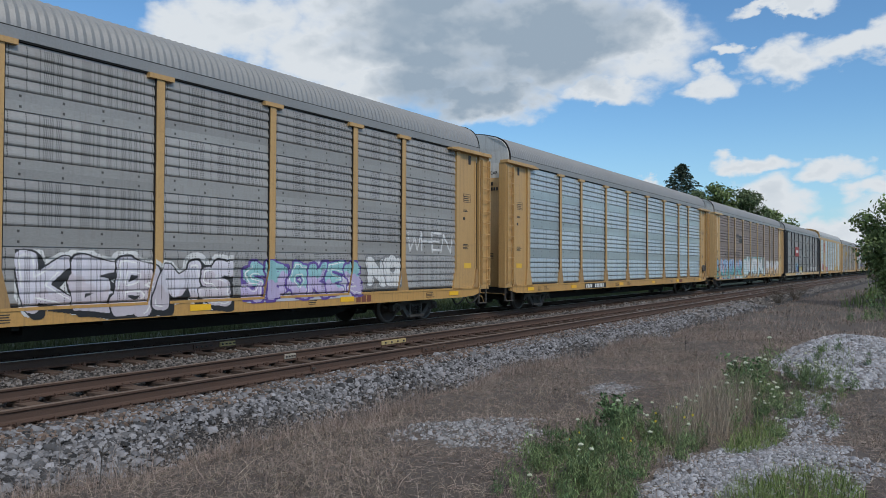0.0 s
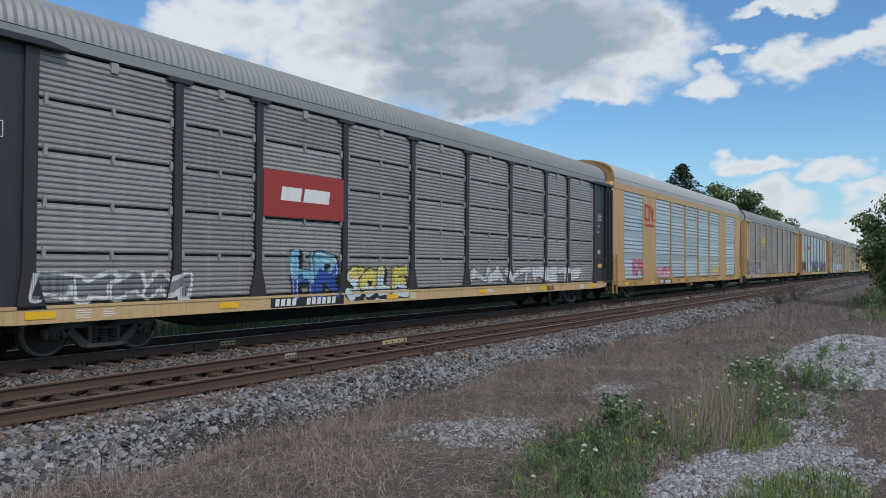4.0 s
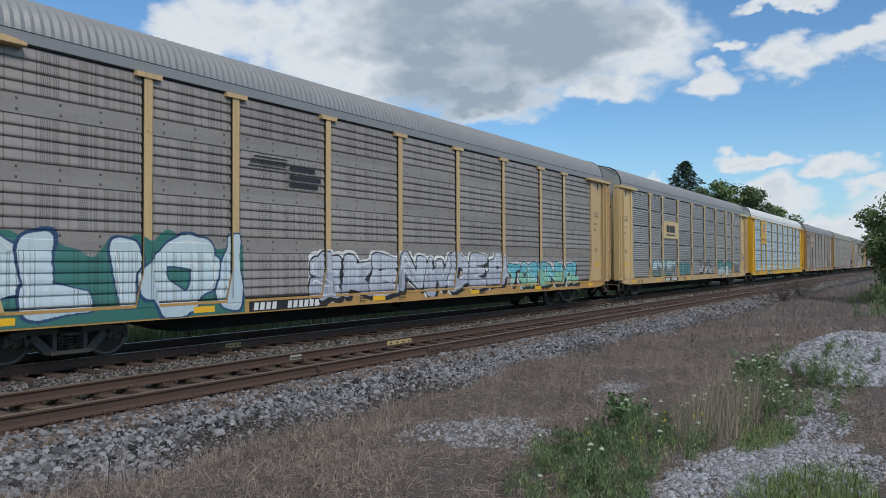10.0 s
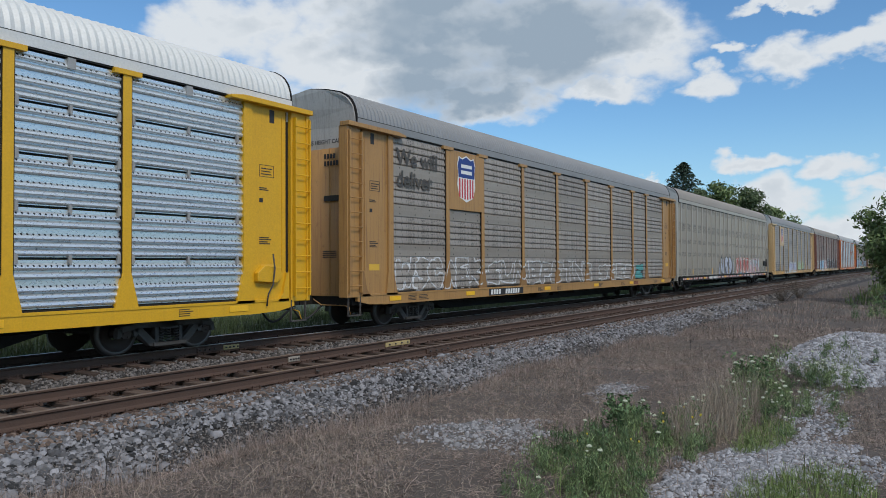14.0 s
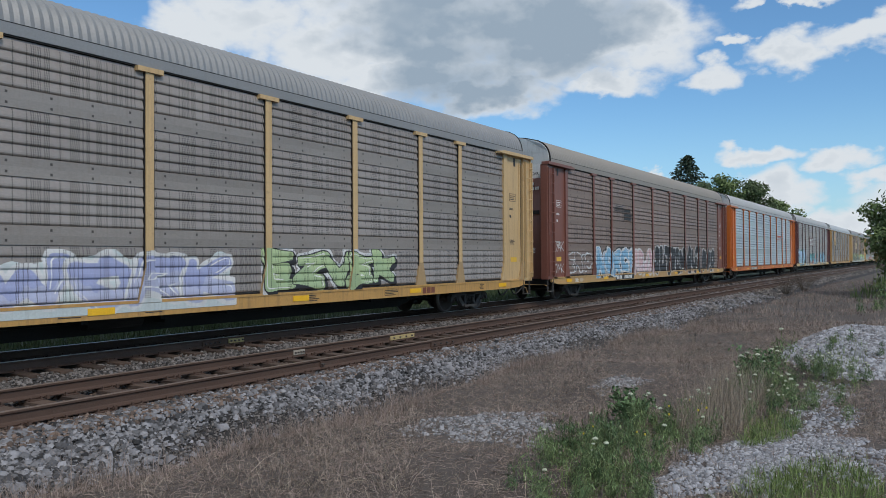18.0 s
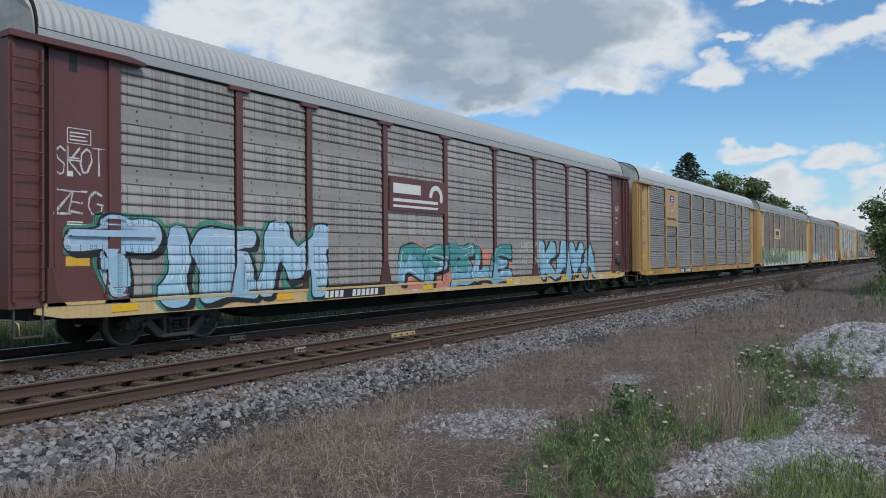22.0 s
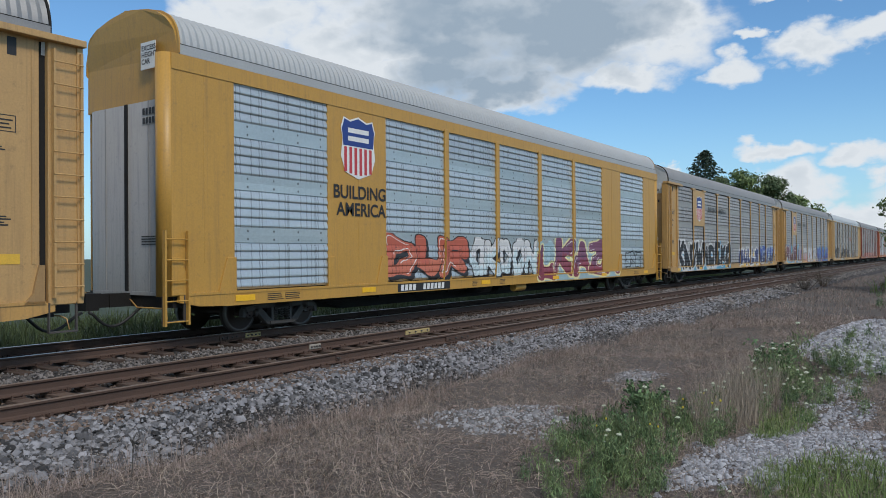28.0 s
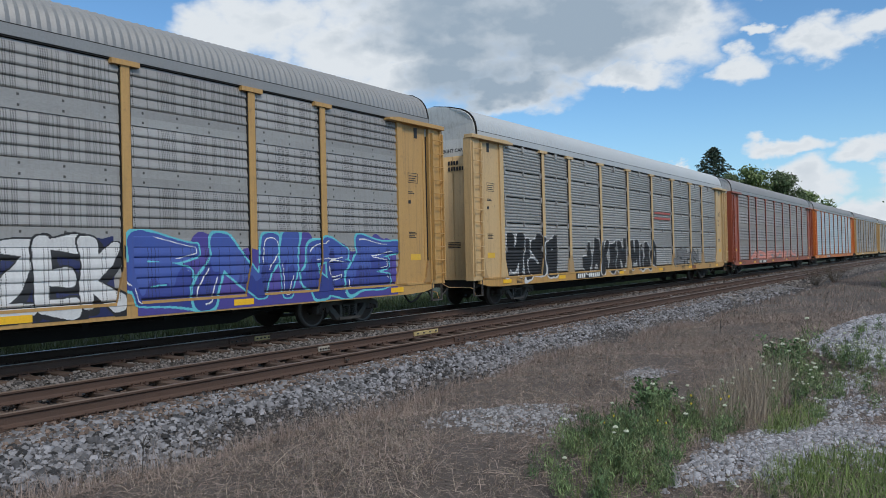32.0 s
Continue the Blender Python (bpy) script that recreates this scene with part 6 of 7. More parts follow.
def make_car(n, spec):
    style, prof = spec.get("style", "posts"), spec.get("prof", "ribbed")
    paint, sill = spec["paint"], spec.get("sill", SILLTAN if spec["paint"] in (TAN, TAN2) else TAN2 if spec["paint"] is CREAM else spec["paint"])
    car = tagged(new("auto_carrier"), "covered auto carrier with " + spec["note"], "railway car", "cars of the train")
    car.location = (28.5 * n + spec["off"], 0, 0)
    # underside shade is part of the underframe's black
    part("underframe", shared("underframe", b_underframe, BLACK), None, car, "grimy black underframe with underside shade in its colour")
    part("far_side", shared("far_side", b_far_side, paint), None, car)
    part("side_sill", shared("side_sill", b_sill, sill if style != "flush" else BLACK), None, car)
    if style == "posts":
        part("sill_joint", shared("sill_joint", lambda b: box(b, 1.95, LENGTH - 1.95, -1.548, -1.50, 0.93, 0.958), BLACK), None, car, "dark joint along the sill")
    lift = 0.26 if style == "board" else 0.0
    part("roof", roof_mesh(spec["roof"], 0.08, lift), None, car, "ribbed metal roof")
    part("roof_fascia", shared("roof_fascia%.2f" % lift, lambda b: b_fascia(b, lift), spec["roof"] if style != "flush" else paint), None, car)
    part("roof_joint", shared("roof_joint%.2f" % lift, lambda b: b_gutter(b, lift), BLACK), None, car, "dark joint under the roof edge")
    part("ceiling_frame", shared("ceiling_frame", lambda b: box(b, 0.75, LENGTH - 0.75, -1.47, 1.47, 5.02, 5.10), BLACK), None, car)
    posts, spans = [], []
    if style == "posts":
        posts = POSTS
        edges = [COLUMN] + POSTS + [LENGTH - COLUMN]
        spans = list(zip(edges, edges[1:]))
        post, cap = shared("post", b_post, paint, bevel=0.006), shared("post_cap", b_cap, paint)
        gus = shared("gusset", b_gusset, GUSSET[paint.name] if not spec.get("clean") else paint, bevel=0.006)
        for x in POSTS:
            p = part("post", post, None, car, at=(x, -SIDE, 0))
            part("post_cap", cap, None, p)
            # black strip draws the shadow gap along both edges of the post
            part("joint_strip", shared("joint_strip", b_joint_shade, BLACK), None, p, "black strip for the joint beside the post and its shade")
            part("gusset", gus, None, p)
    elif style == "board":
        posts = [9.3, 12.14, 15.02, 17.78]
        spans = [(1.76, 4.46), (6.59, 9.3), (9.3, 12.14), (12.14, 15.02), (15.02, 17.78), (17.78, 20.48), (22.5, 25.28)]
        post = shared("slim_post", lambda b: b_post(b, 0.10, 0.2, 0.9, 5.16), paint, bevel=0.006)
        gus = shared("slim_gusset", lambda b: b_gusset(b, 0.10, 0.2, 0.9), paint, bevel=0.006)
        for x in posts:
            part("gusset", gus, None, part("post", post, None, car, at=(x, -SIDE, 0)))
        for x0, x1 in ((0.30, 1.76), (4.46, 6.59), (20.48, 22.5), (25.28, 26.85)):
            def build(b, x0=x0, x1=x1):
                box(b, x0, x1, -1.56, -1.46, 0.9, 5.36)
                mid = (x0 + x1) / 2
                box(b, mid - 0.01, mid + 0.01, -1.567, -1.555, 1.5, 5.2)
                prism(b, [(x0 - 0.02, 0.9), (x0 + 0.42, 0.9), (x0 + 0.2, 1.6), (x0 - 0.02, 1.6)], -1.595, -1.55)
                prism(b, [(x1 - 0.42, 0.9), (x1 + 0.02, 0.9), (x1 + 0.02, 1.6), (x1 - 0.2, 1.6)], -1.595, -1.55)
            part("solid_panel", shared("solid_panel%.1f" % x0, build, paint, bevel=0.006), None, car, "solid painted steel panel")
        part("top_rail", shared("top_rail", lambda b: box(b, 0.3, LENGTH - 0.3, -1.575, -1.50, 5.10, 5.40), paint), None, car)
        for x in (0.1, LENGTH - 0.6):
            lad = bmesh.new()
            for dx in (0.0, 0.5):
                box(lad, x + dx - 0.02, x + dx + 0.02, -1.67, -1.59, 0.35, 2.1)
            for k in range(5):
                rod(lad, (x, -1.66, 0.42 + 0.38 * k), (x + 0.5, -1.66, 0.42 + 0.38 * k), 0.013, 6)
            part("short_ladder", lad, paint, car)
        cor = shared("corner_post", lambda b: rod(b, (0.34, -1.36, 0.88), (0.34, -1.36, 5.4), 0.20, 16), paint)
        part("corner_post", cor, None, car)
        part("corner_post", mirror_mesh(cor), None, car)
    else:
        posts = [26.52 - 1.165 * (22 - k) for k in range(23)]
        edges = [0.3] + posts + [LENGTH - 0.3]
        spans = list(zip(edges, edges[1:]))
        post = shared("flush_post", lambda b: prism(b, [(-0.07, 0.62), (0.07, 0.62), (0.07, 5.16), (-0.07, 5.16)], -0.045, 0.01), paint, bevel=0.008)
        for k, x in enumerate(posts):
            p = part("post", post, None, car, at=(x, -SIDE, 0))
            if k % 4 == 2:
                part("reflector", shared("reflector", lambda b: box(b, -0.05, 0.05, -0.052, -0.046, 1.0, 1.35), REFLECT), None, p, "yellow reflector strip")
        for k in range(22):
            for q in range(4):
                tape = shared("reflector_band", lambda b: box(b, 0, 0.2, -1.592, -1.586, 0.72, 0.83), REDTAPE if q % 2 else PALE)
                part("reflector_band", tape, None, car, "worn red and white reflector tape", at=(posts[k] + 0.14 + 0.225 * q, 0, 0))
        letters("LD LMT  80000\nLT WT   82600", 0.15, WHITE, car, (19.75, -1.60, 0.66), "white stencilled weights on the black sill")
        part("corner_post", shared("grey_corner", lambda b: box(b, 0.0, 0.32, -1.54, -1.30, 0.7, 5.16), paint), None, car)
        part("corner_post", mirror_mesh(shared("grey_corner", lambda b: box(b, 0.0, 0.32, -1.54, -1.30, 0.7, 5.16), paint)), None, car)
        bm = bmesh.new()
        box(bm, 25.2, 26.3, -1.62, -1.56, 1.45, 1.85)
        rod(bm, (26.2, -1.62, 1.4), (26.2, -1.62, 2.0), 0.05, 8)
        part("latch_box", bm, BLACK, car, "black hand-brake box")
        lad = bmesh.new()
        for dx in (0.0, 0.45):
            box(lad, 26.75 + dx, 26.78 + dx, -1.64, -1.56, 0.5, 2.9)
        for k in range(7):
            rod(lad, (26.75, -1.62, 0.6 + 0.36 * k), (27.23, -1.62, 0.6 + 0.36 * k), 0.012, 6)
        part("short_ladder", lad, paint, car)
    for x0, x1 in spans:
        if prof == "ribbed":
            for r in range(4):
                part("side_sheet", sheet_mesh(prof, x1 - x0, spec["sheet"], r), None, car, at=(x0, -SIDE, SHEET_Z))
            continue
        me = sheet_mesh(prof, x1 - x0, spec["sheet"])
        if prof in ("split", "bold"):
            part("bracket", shared("bracket", lambda b: box(b, -0.07, 0.07, -0.06, 0.02, 4.93, 5.11), LATCH), None, car, at=((x0 + x1) / 2, -SIDE, 0))
        for r in range(5 if prof != "flush" else 1):
            part("side_sheet", me, None, car, at=(x0, -SIDE, SHEET_Z + PITCH * r))
            if prof in ("split", "bold") and 0 < r:
                seam = SHEET_Z + PITCH * r
                part("latch", shared("latch", b_latch, LATCH), None, car, at=((x0 + x1) / 2, -SIDE, seam))
                for cx in (x0 + 0.14, x1 - 0.14):
                    part("clip", shared("clip", b_clip, LATCH), None, car, at=(cx, -SIDE, seam))
    made = {flip: add_end(car, spec, flip) for flip in (False, True)}
    if style == "board":
        plate = part("placard", shared("placard", lambda b: box(b, 0.372, 0.384, -0.98, -0.52, 5.22, 5.74), WHITE), None, made[False]["end_cap"], "white placard with black words")
        letters("EXCESS\nHEIGHT\nCAR", 0.135, INK, made[False]["end_cap"], (0.368, -0.55, 5.58), face="end")
        bm = bmesh.new()
        rod(bm, (13.45, -1.35, 0.53), (14.15, -1.35, 0.53), 0.13, 16)
        part("air_reservoir", bm, paint, car, "painted air reservoir slung under the sill", bevel=0.01)
    else:
        letters("EXCESS HEIGHT CAR", 0.15, INK, made[False]["end_cap"], (0.375, 0.30, 4.74), face="end")
    for word, y, z, w, h, light in spec.get("door_tags", ()):
        end_tag(made[False]["end_door"], word, y, z, w, h, WHITE if light else INK)
    mark = WHITE if paint in (DUSK, MAROON, BROWNRED) else INK
    bm = bmesh.new()
    for z, k in ((4.36, 4), (4.18, 6)):
        for q in range(k):
            box(bm, 0.384, 0.387, -0.55 - 0.1 * q - 0.07, -0.55 - 0.1 * q, z, z + 0.12)
    for z in (2.0, 1.95, 1.90, 1.85):
        box(bm, 0.384, 0.387, -0.95, -0.5, z, z + 0.022)
    part("marking", bm, mark, made[False]["end_door"])
    # reporting mark on a black patch, small data, tape
    bm = bmesh.new()
    box(bm, 7.0, 9.4, -1.590, -1.587, 0.665, 0.885)
    patch = part("mark_patch", bm, INK, car, "black patch with a white reporting mark")
    bars(patch, 7.12, 0.70, [0.12] * 4, 0.15, WHITE, y=-1.592, gap=0.35, lean=0.15)
    bars(patch, 8.1, 0.70, [0.12] * 6, 0.15, WHITE, y=-1.592, gap=0.35, lean=0.15)
    rng = random.Random(n)
    for x in (2.6, 3.1, 10.6, 12.2, 16.4, 19.2, 24.0):
        w = rng.uniform(0.25, 0.6)
        bm = bmesh.new()
        lines_of_print(bm, x, 0.70, [w * rng.uniform(0.6, 1) for k in range(4)], 0.016, 0.04, -1.587)
        part("marking", bm, mark, car)
    for x in (1.75, 5.6, 11.1, 15.9, 20.3, 25.2):
        bm = bmesh.new()
        box(bm, x, x + 0.5, -1.598, -1.590, 0.72, 0.84)
        part("reflector", bm, REFLECT, car, "yellow reflector tape")
    if style == "posts" and not spec.get("clean"):
        bars(car, 20.9, 0.69, [0.17, 0.17, 0.17], 0.16, c(120, 62, 42), y=-1.588, gap=0.25, label="rust-red bars painted on the sill")
    for x in (3.4, 24.1):
        for w in add_truck(car, x):
            WHEELSETS.append((n, w))
    add_logo(car, n, spec)
    for k, row in enumerate(spec.get("spray", ())):
        x0, x1, z0, z1, word, f1, f2, ol, back, halo = row
        flare = {"posts": 0.24, "board": 0.2, "flush": 0.07}[style]
        tag = word.startswith("~")
        spray(car, prof, posts, x0, x1, z0, z1, word.lstrip("~"), f1, f2, ol, back, halo, seed=13 * n + k, flare=flare, extra=1.0 if f2 else 0.0,
              cell=0.011 if tag else 0.014, thick=0.045 if tag else 0.13 if f1 is None else 0.18 if f1 is INK else 0.14, tagline=tag)
    return car


def add_logo(car, n, spec):
    kind = spec.get("logo")
    y = -1.62
    if kind in ("shield_board", "shield_small", "shield_words"):
        z0 = {"shield_board": 3.15, "shield_small": 3.3, "shield_words": 3.1}[kind]
        bm = bmesh.new()
        box(bm, 4.68, 6.57, -1.60, -1.53, z0, 5.06)
        board = part("name_board", bm, spec["paint"], car, "painted steel board with a railway shield", bevel=0.006)
        if kind == "shield_board":
            shield(board, 5.62, 3.95, 0.78, 0.92, -1.602)
            letters("BUILDING AMERICA", 0.185, INK, board, (4.76, -1.604, 3.48), spread=0.98)
        else:
            shield(board, 5.62, z0 + 0.25, 1.05, 1.42, -1.602)
        if kind == "shield_words":
            letters("BUILDING", 0.385, INK, car, (7.4, -1.604, 3.98), "dark lettering across the ribbed sheets")
            letters("AMERICA", 0.385, INK, car, (9.66, -1.604, 3.98), "dark lettering across the ribbed sheets")
    elif kind == "shield_big":
        shield(car, 5.52, 3.45, 1.25, 1.5, -1.57)
        letters("BUILDING\n AMERICA", 0.43, INK, car, (4.62, -1.572, 2.98), "black lettering on the yellow panel")
    elif kind == "stripes":
        bm = bmesh.new()
        for k in range(4):
            box(bm, 7.0 + 0.05 * k, 8.1, y + 0.055, y + 0.058, 3.72 + 0.07 * k, 3.745 + 0.07 * k)
        for z, w in ((3.72, 0.8), (3.52, 1.0), (3.36, 0.9)):
            box(bm, 8.2, 8.2 + w, y + 0.055, y + 0.058, z, z + 0.11)
        part("marking", bm, INK, car, "faded black stripes and bars of a railway mark")
    elif kind == "red":
        bm = bmesh.new()
        box(bm, 6.75, 9.35, -1.60, -1.53, 2.65, 3.65)
        board = part("name_board", bm, plain("faded red board", (0.33, 0.035, 0.03)), car, "red board with white bars")
        bars(board, 7.25, 3.02, [0.62, 0.85], 0.30, WHITE, y=-1.602, gap=0.3, lean=0.15)
    elif kind == "red_worm":
        bm = bmesh.new()
        red = plain("faded red mark", (0.42, 0.04, 0.05))
        for x0, x1, z0, z1 in ((4.75, 5.35, 4.55, 4.68), (4.72, 4.86, 3.95, 4.62), (4.75, 5.45, 3.86, 3.99), (5.35, 5.5, 3.9, 4.6), (5.45, 5.65, 4.5, 4.65), (5.95, 6.1, 3.86, 4.6), (6.05, 6.3, 3.86, 4.0)):
            box(bm, x0, x1, -1.572, -1.568, z0, z1)
        prism(bm, [(5.5, 4.66), (5.68, 4.66), (6.12, 3.86), (5.94, 3.86)], -1.575, -1.5705)
        part("marking", bm, red, car, "red ribbon-like railway mark")
        bars(car, 4.75, 3.58, [1.5], 0.13, red, y=-1.568)
    elif kind == "yellow_word":
        bars(car, 7.25, 3.55, [0.42, 0.42, 0.45], 0.5, plain("faded yellow mark", (0.62, 0.38, 0.03)), y=-1.57, gap=0.12, label="yellow bars of a railway mark")
        bars(car, 7.2, 3.32, [1.55], 0.10, plain("faded yellow mark", (0.62, 0.38, 0.03)), y=-1.57)
        bars(car, 7.3, 2.3, [0.4, 1.0], 0.14, GREYS, y=-1.57)
    elif kind == "red_word":
        bars(car, 7.3, 3.55, [0.42, 0.42, 0.45], 0.4, plain("faded red mark", (0.42, 0.04, 0.05)), y=-1.57, gap=0.15, label="red bars of a railway mark")
    elif kind == "board_word":
        bm = bmesh.new()
        box(bm, 6.78, 9.32, -1.60, -1.53, 2.95, 3.85)
        board = part("name_board", bm, spec["paint"], car, "cream board with dark bars")
        bars(board, 7.25, 3.28, [0.48, 0.44, 0.48], 0.36, INK, y=-1.602, gap=0.14)
        bars(board, 7.25, 3.10, [1.6], 0.07, INK, y=-1.602)
    elif kind == "orange_bars":
        bars(car, 18.4, 3.35, [1.9], 0.16, c(200, 90, 40), y=-1.57, label="orange bars of a railway mark")
        bars(car, 18.2, 3.12, [2.3], 0.06, c(200, 90, 40), y=-1.57)
    elif kind == "red_bars":
        for z in (3.1, 3.35):
            bars(car, 15.5, z, [2.2], 0.10, c(175, 80, 70), y=-1.57, label="faded red bars of a railway mark")
    elif kind == "wheel_board":
        bm = bmesh.new()
        box(bm, 9.6, 12.2, -1.60, -1.53, 2.85, 3.75)
        board = part("name_board", bm, spec["paint"], car, "maroon board with white bars and a wheel mark")
        bars(board, 9.75, 3.32, [1.25], 0.26, WHITE, y=-1.602)
        bars(board, 9.75, 3.10, [2.1], 0.08, WHITE, y=-1.602)
        bars(board, 9.75, 2.95, [2.1], 0.06, WHITE, y=-1.602)
        bm = bmesh.new()
        pts = [(11.75 + 0.34 * math.cos(a), 3.30 + 0.34 * math.sin(a)) for a in np.linspace(-0.5, 3.2, 14)]
        pts += [(11.75 + 0.2 * math.cos(a), 3.30 + 0.2 * math.sin(a)) for a in np.linspace(3.2, -0.5, 14)]
        prism(bm, pts, -1.608, -1.6055)
        part("marking", bm, WHITE, board)
    if spec.get("words"):
        letters(spec["words"], 0.62, surface("faded dark lettering", (0.05, 0.048, 0.045), (0.14, 0.12, 0.1), 0.8, 3), car, (2.1, -1.575, 4.35), "large dark lettering on the grey sheets")


TRAIN = [make_car(n, spec) for n, spec in enumerate(CARS)]


# the train's small lead or lag on an even pace: seconds, metres
LAG = [(0, 0.49), (0.5, 0.54), (1, 0.41), (2, 0.09), (3, -0.11), (3.5, 0.31), (5.5, 1.08), (6, 1.04), (6.5, 1.07), (7, 1.0), (8, 0.8), (9, -0.0), (9.5, -0.11), (10, -0.07), (11, -0.26), (12, -0.4), (12.6, -0.47), (13, -0.61), (14, -0.71), (14.2, -0.73), (16.5, -0.04), (17, -0.0), (17.2, -0.0), (18, -0.17), (18.6, -0.87), (19, -0.83), (20, -0.93), (20.1, -0.95), (21, -0.98), (21.7, -0.99), (22, -0.96), (23, -1.01), (24, -1.01), (24.7, -1.06), (25, -1.01), (25.5, -0.44), (27.9, -0.04), (28, -0.05), (28.2, -0.07), (29, -0.53), (29.3, -0.46), (30, -0.53), (30.8, -0.58), (31, -0.55), (32, -0.56)]


def car_x(n, t):
    return 28.5 * n + CARS[n]["off"] - SPEED * t + float(np.interp(t, [r[0] for r in LAG], [r[1] for r in LAG]))


def motions():
    """The train rolls past at an even speed; wheels turn while their car is near enough for them to be seen."""
    for n, car in enumerate(TRAIN):
        walk(car, [(t, pose(car_x(n, t), 0, 0)) for t, _ in LAG])
    for n, w in WHEELSETS:
        x, z = w.location.x, w.location.z
        near = [k / 30 for k in range(0, 961) if -32 < car_x(n, k / 30) < 34]
        times = sorted({0.0, 32.0, *near})
        turn, last, rows = 0.0, None, []
        for t in times:
            if last is not None and t - last < 0.05:
                turn -= math.degrees(SPEED * (t - last) / WHEEL_R)
            rows.append((t, pose(x, 0, z, 0, turn, 0)))
            last = t
        walk(w, rows)

# ---------------------------------------------------------------- grass, weeds and trees
DRY = surface("dry grass", (0.285, 0.224, 0.192), (0.115, 0.088, 0.082), 0.95, 0.9, 0.9, 0, 0, 30, vary=0.6, island=True)
STRAW = surface("pale straw", (0.34, 0.285, 0.225), (0.20, 0.16, 0.13), 0.9, 0.8, 0.9, 0, 0, 30, vary=0.45, island=True)
GRASS = surface("green grass", (0.14, 0.205, 0.06), (0.195, 0.22, 0.09), 0.7, 0.8, 0.8, 0, 0, 30, vary=0.4, island=True)
GRASS_BACK = surface("rank dark green grass", (0.055, 0.085, 0.032), (0.085, 0.105, 0.045), 0.7, 0.8, 0.8, 0, 0, 30, vary=0.5, island=True)
WEED = surface("weed leaves", (0.165, 0.242, 0.098), (0.215, 0.272, 0.14), 0.7, 1.5, 0.7, 0, 0, 30, vary=0.65, island=True)
WEED_DARK = surface("dark weed leaves", (0.080, 0.145, 0.058), (0.12, 0.18, 0.08), 0.7, 1.5, 0.7, 0, 0, 30, vary=0.65, island=True)
STEM = surface("green stems", (0.10, 0.13, 0.05), (0.14, 0.13, 0.07), 0.7, 3, 0.8)
UMBEL = surface("white flower heads", (0.44, 0.47, 0.36), (0.33, 0.36, 0.26), 0.6, 9, 0.9)
YELLOWBLOOM = surface("yellow blossoms", (0.55, 0.45, 0.05), None, 0.5, 9, 0.9)
BARK = surface("grey bark", (0.11, 0.09, 0.07), (0.06, 0.05, 0.04), 0.8, 3, 0.95, 0, 0.6, 20, stretch=(1, 1, 0.2))
LEAF = surface("summer leaves", (0.080, 0.118, 0.05), (0.11, 0.145, 0.06), 0.7, 0.4, 0.7, 0, 0, 10, vary=0.45, island=True)
LEAF_LIGHT = surface("sunlit yellow-green leaves", (0.12, 0.175, 0.055), (0.155, 0.20, 0.075), 0.7, 0.4, 0.7, 0, 0, 10, vary=0.4, island=True)
NEEDLE = surface("dark spruce needles", (0.018, 0.038, 0.022), (0.03, 0.055, 0.03), 0.7, 0.4, 0.8, 0, 0, 10, vary=0.4, island=True)


def blades(name, xy, height, width, lean, mat, seed, label, category="grass"):
    """Grass: thin bent blades, three triangles each, in one mesh."""
    rng = np.random.default_rng(seed)
    n = len(xy)
    h = height * rng.lognormal(0, 0.35, n)
    a, b = rng.uniform(0, 6.283, n), rng.uniform(0, 6.283, n)
    w = width * rng.uniform(0.6, 1.4, n)
    ln = np.clip(np.abs(rng.normal(lean, 0.3, n)), 0.05, 0.985) * h
    root = np.c_[xy, hills(xy[:, 0], xy[:, 1]) - 0.01]
    side = np.c_[np.cos(a), np.sin(a), np.zeros(n)] * w[:, None] / 2
    out = np.c_[np.cos(b), np.sin(b), np.zeros(n)] * ln[:, None]
    up = np.c_[np.zeros(n), np.zeros(n), np.sqrt(np.maximum(h ** 2 - ln ** 2, (0.15 * h) ** 2))]
    mid = root + 0.36 * out + (0.62 * up if lean < 0.6 else 0.85 * up)
    tip = root + out + up
    v = np.stack([root - side, root + side, mid + side * 0.7, mid - side * 0.7, tip], 1).reshape(-1, 3)
    k = 5 * np.arange(n)[:, None]
    f = np.stack([k + (0, 1, 2), k + (0, 2, 3), k + (3, 2, 4)], 1).reshape(-1, 3)
    return tagged(new(name, from_arrays(name, v, f, mat)), label, category, kind="stuff")


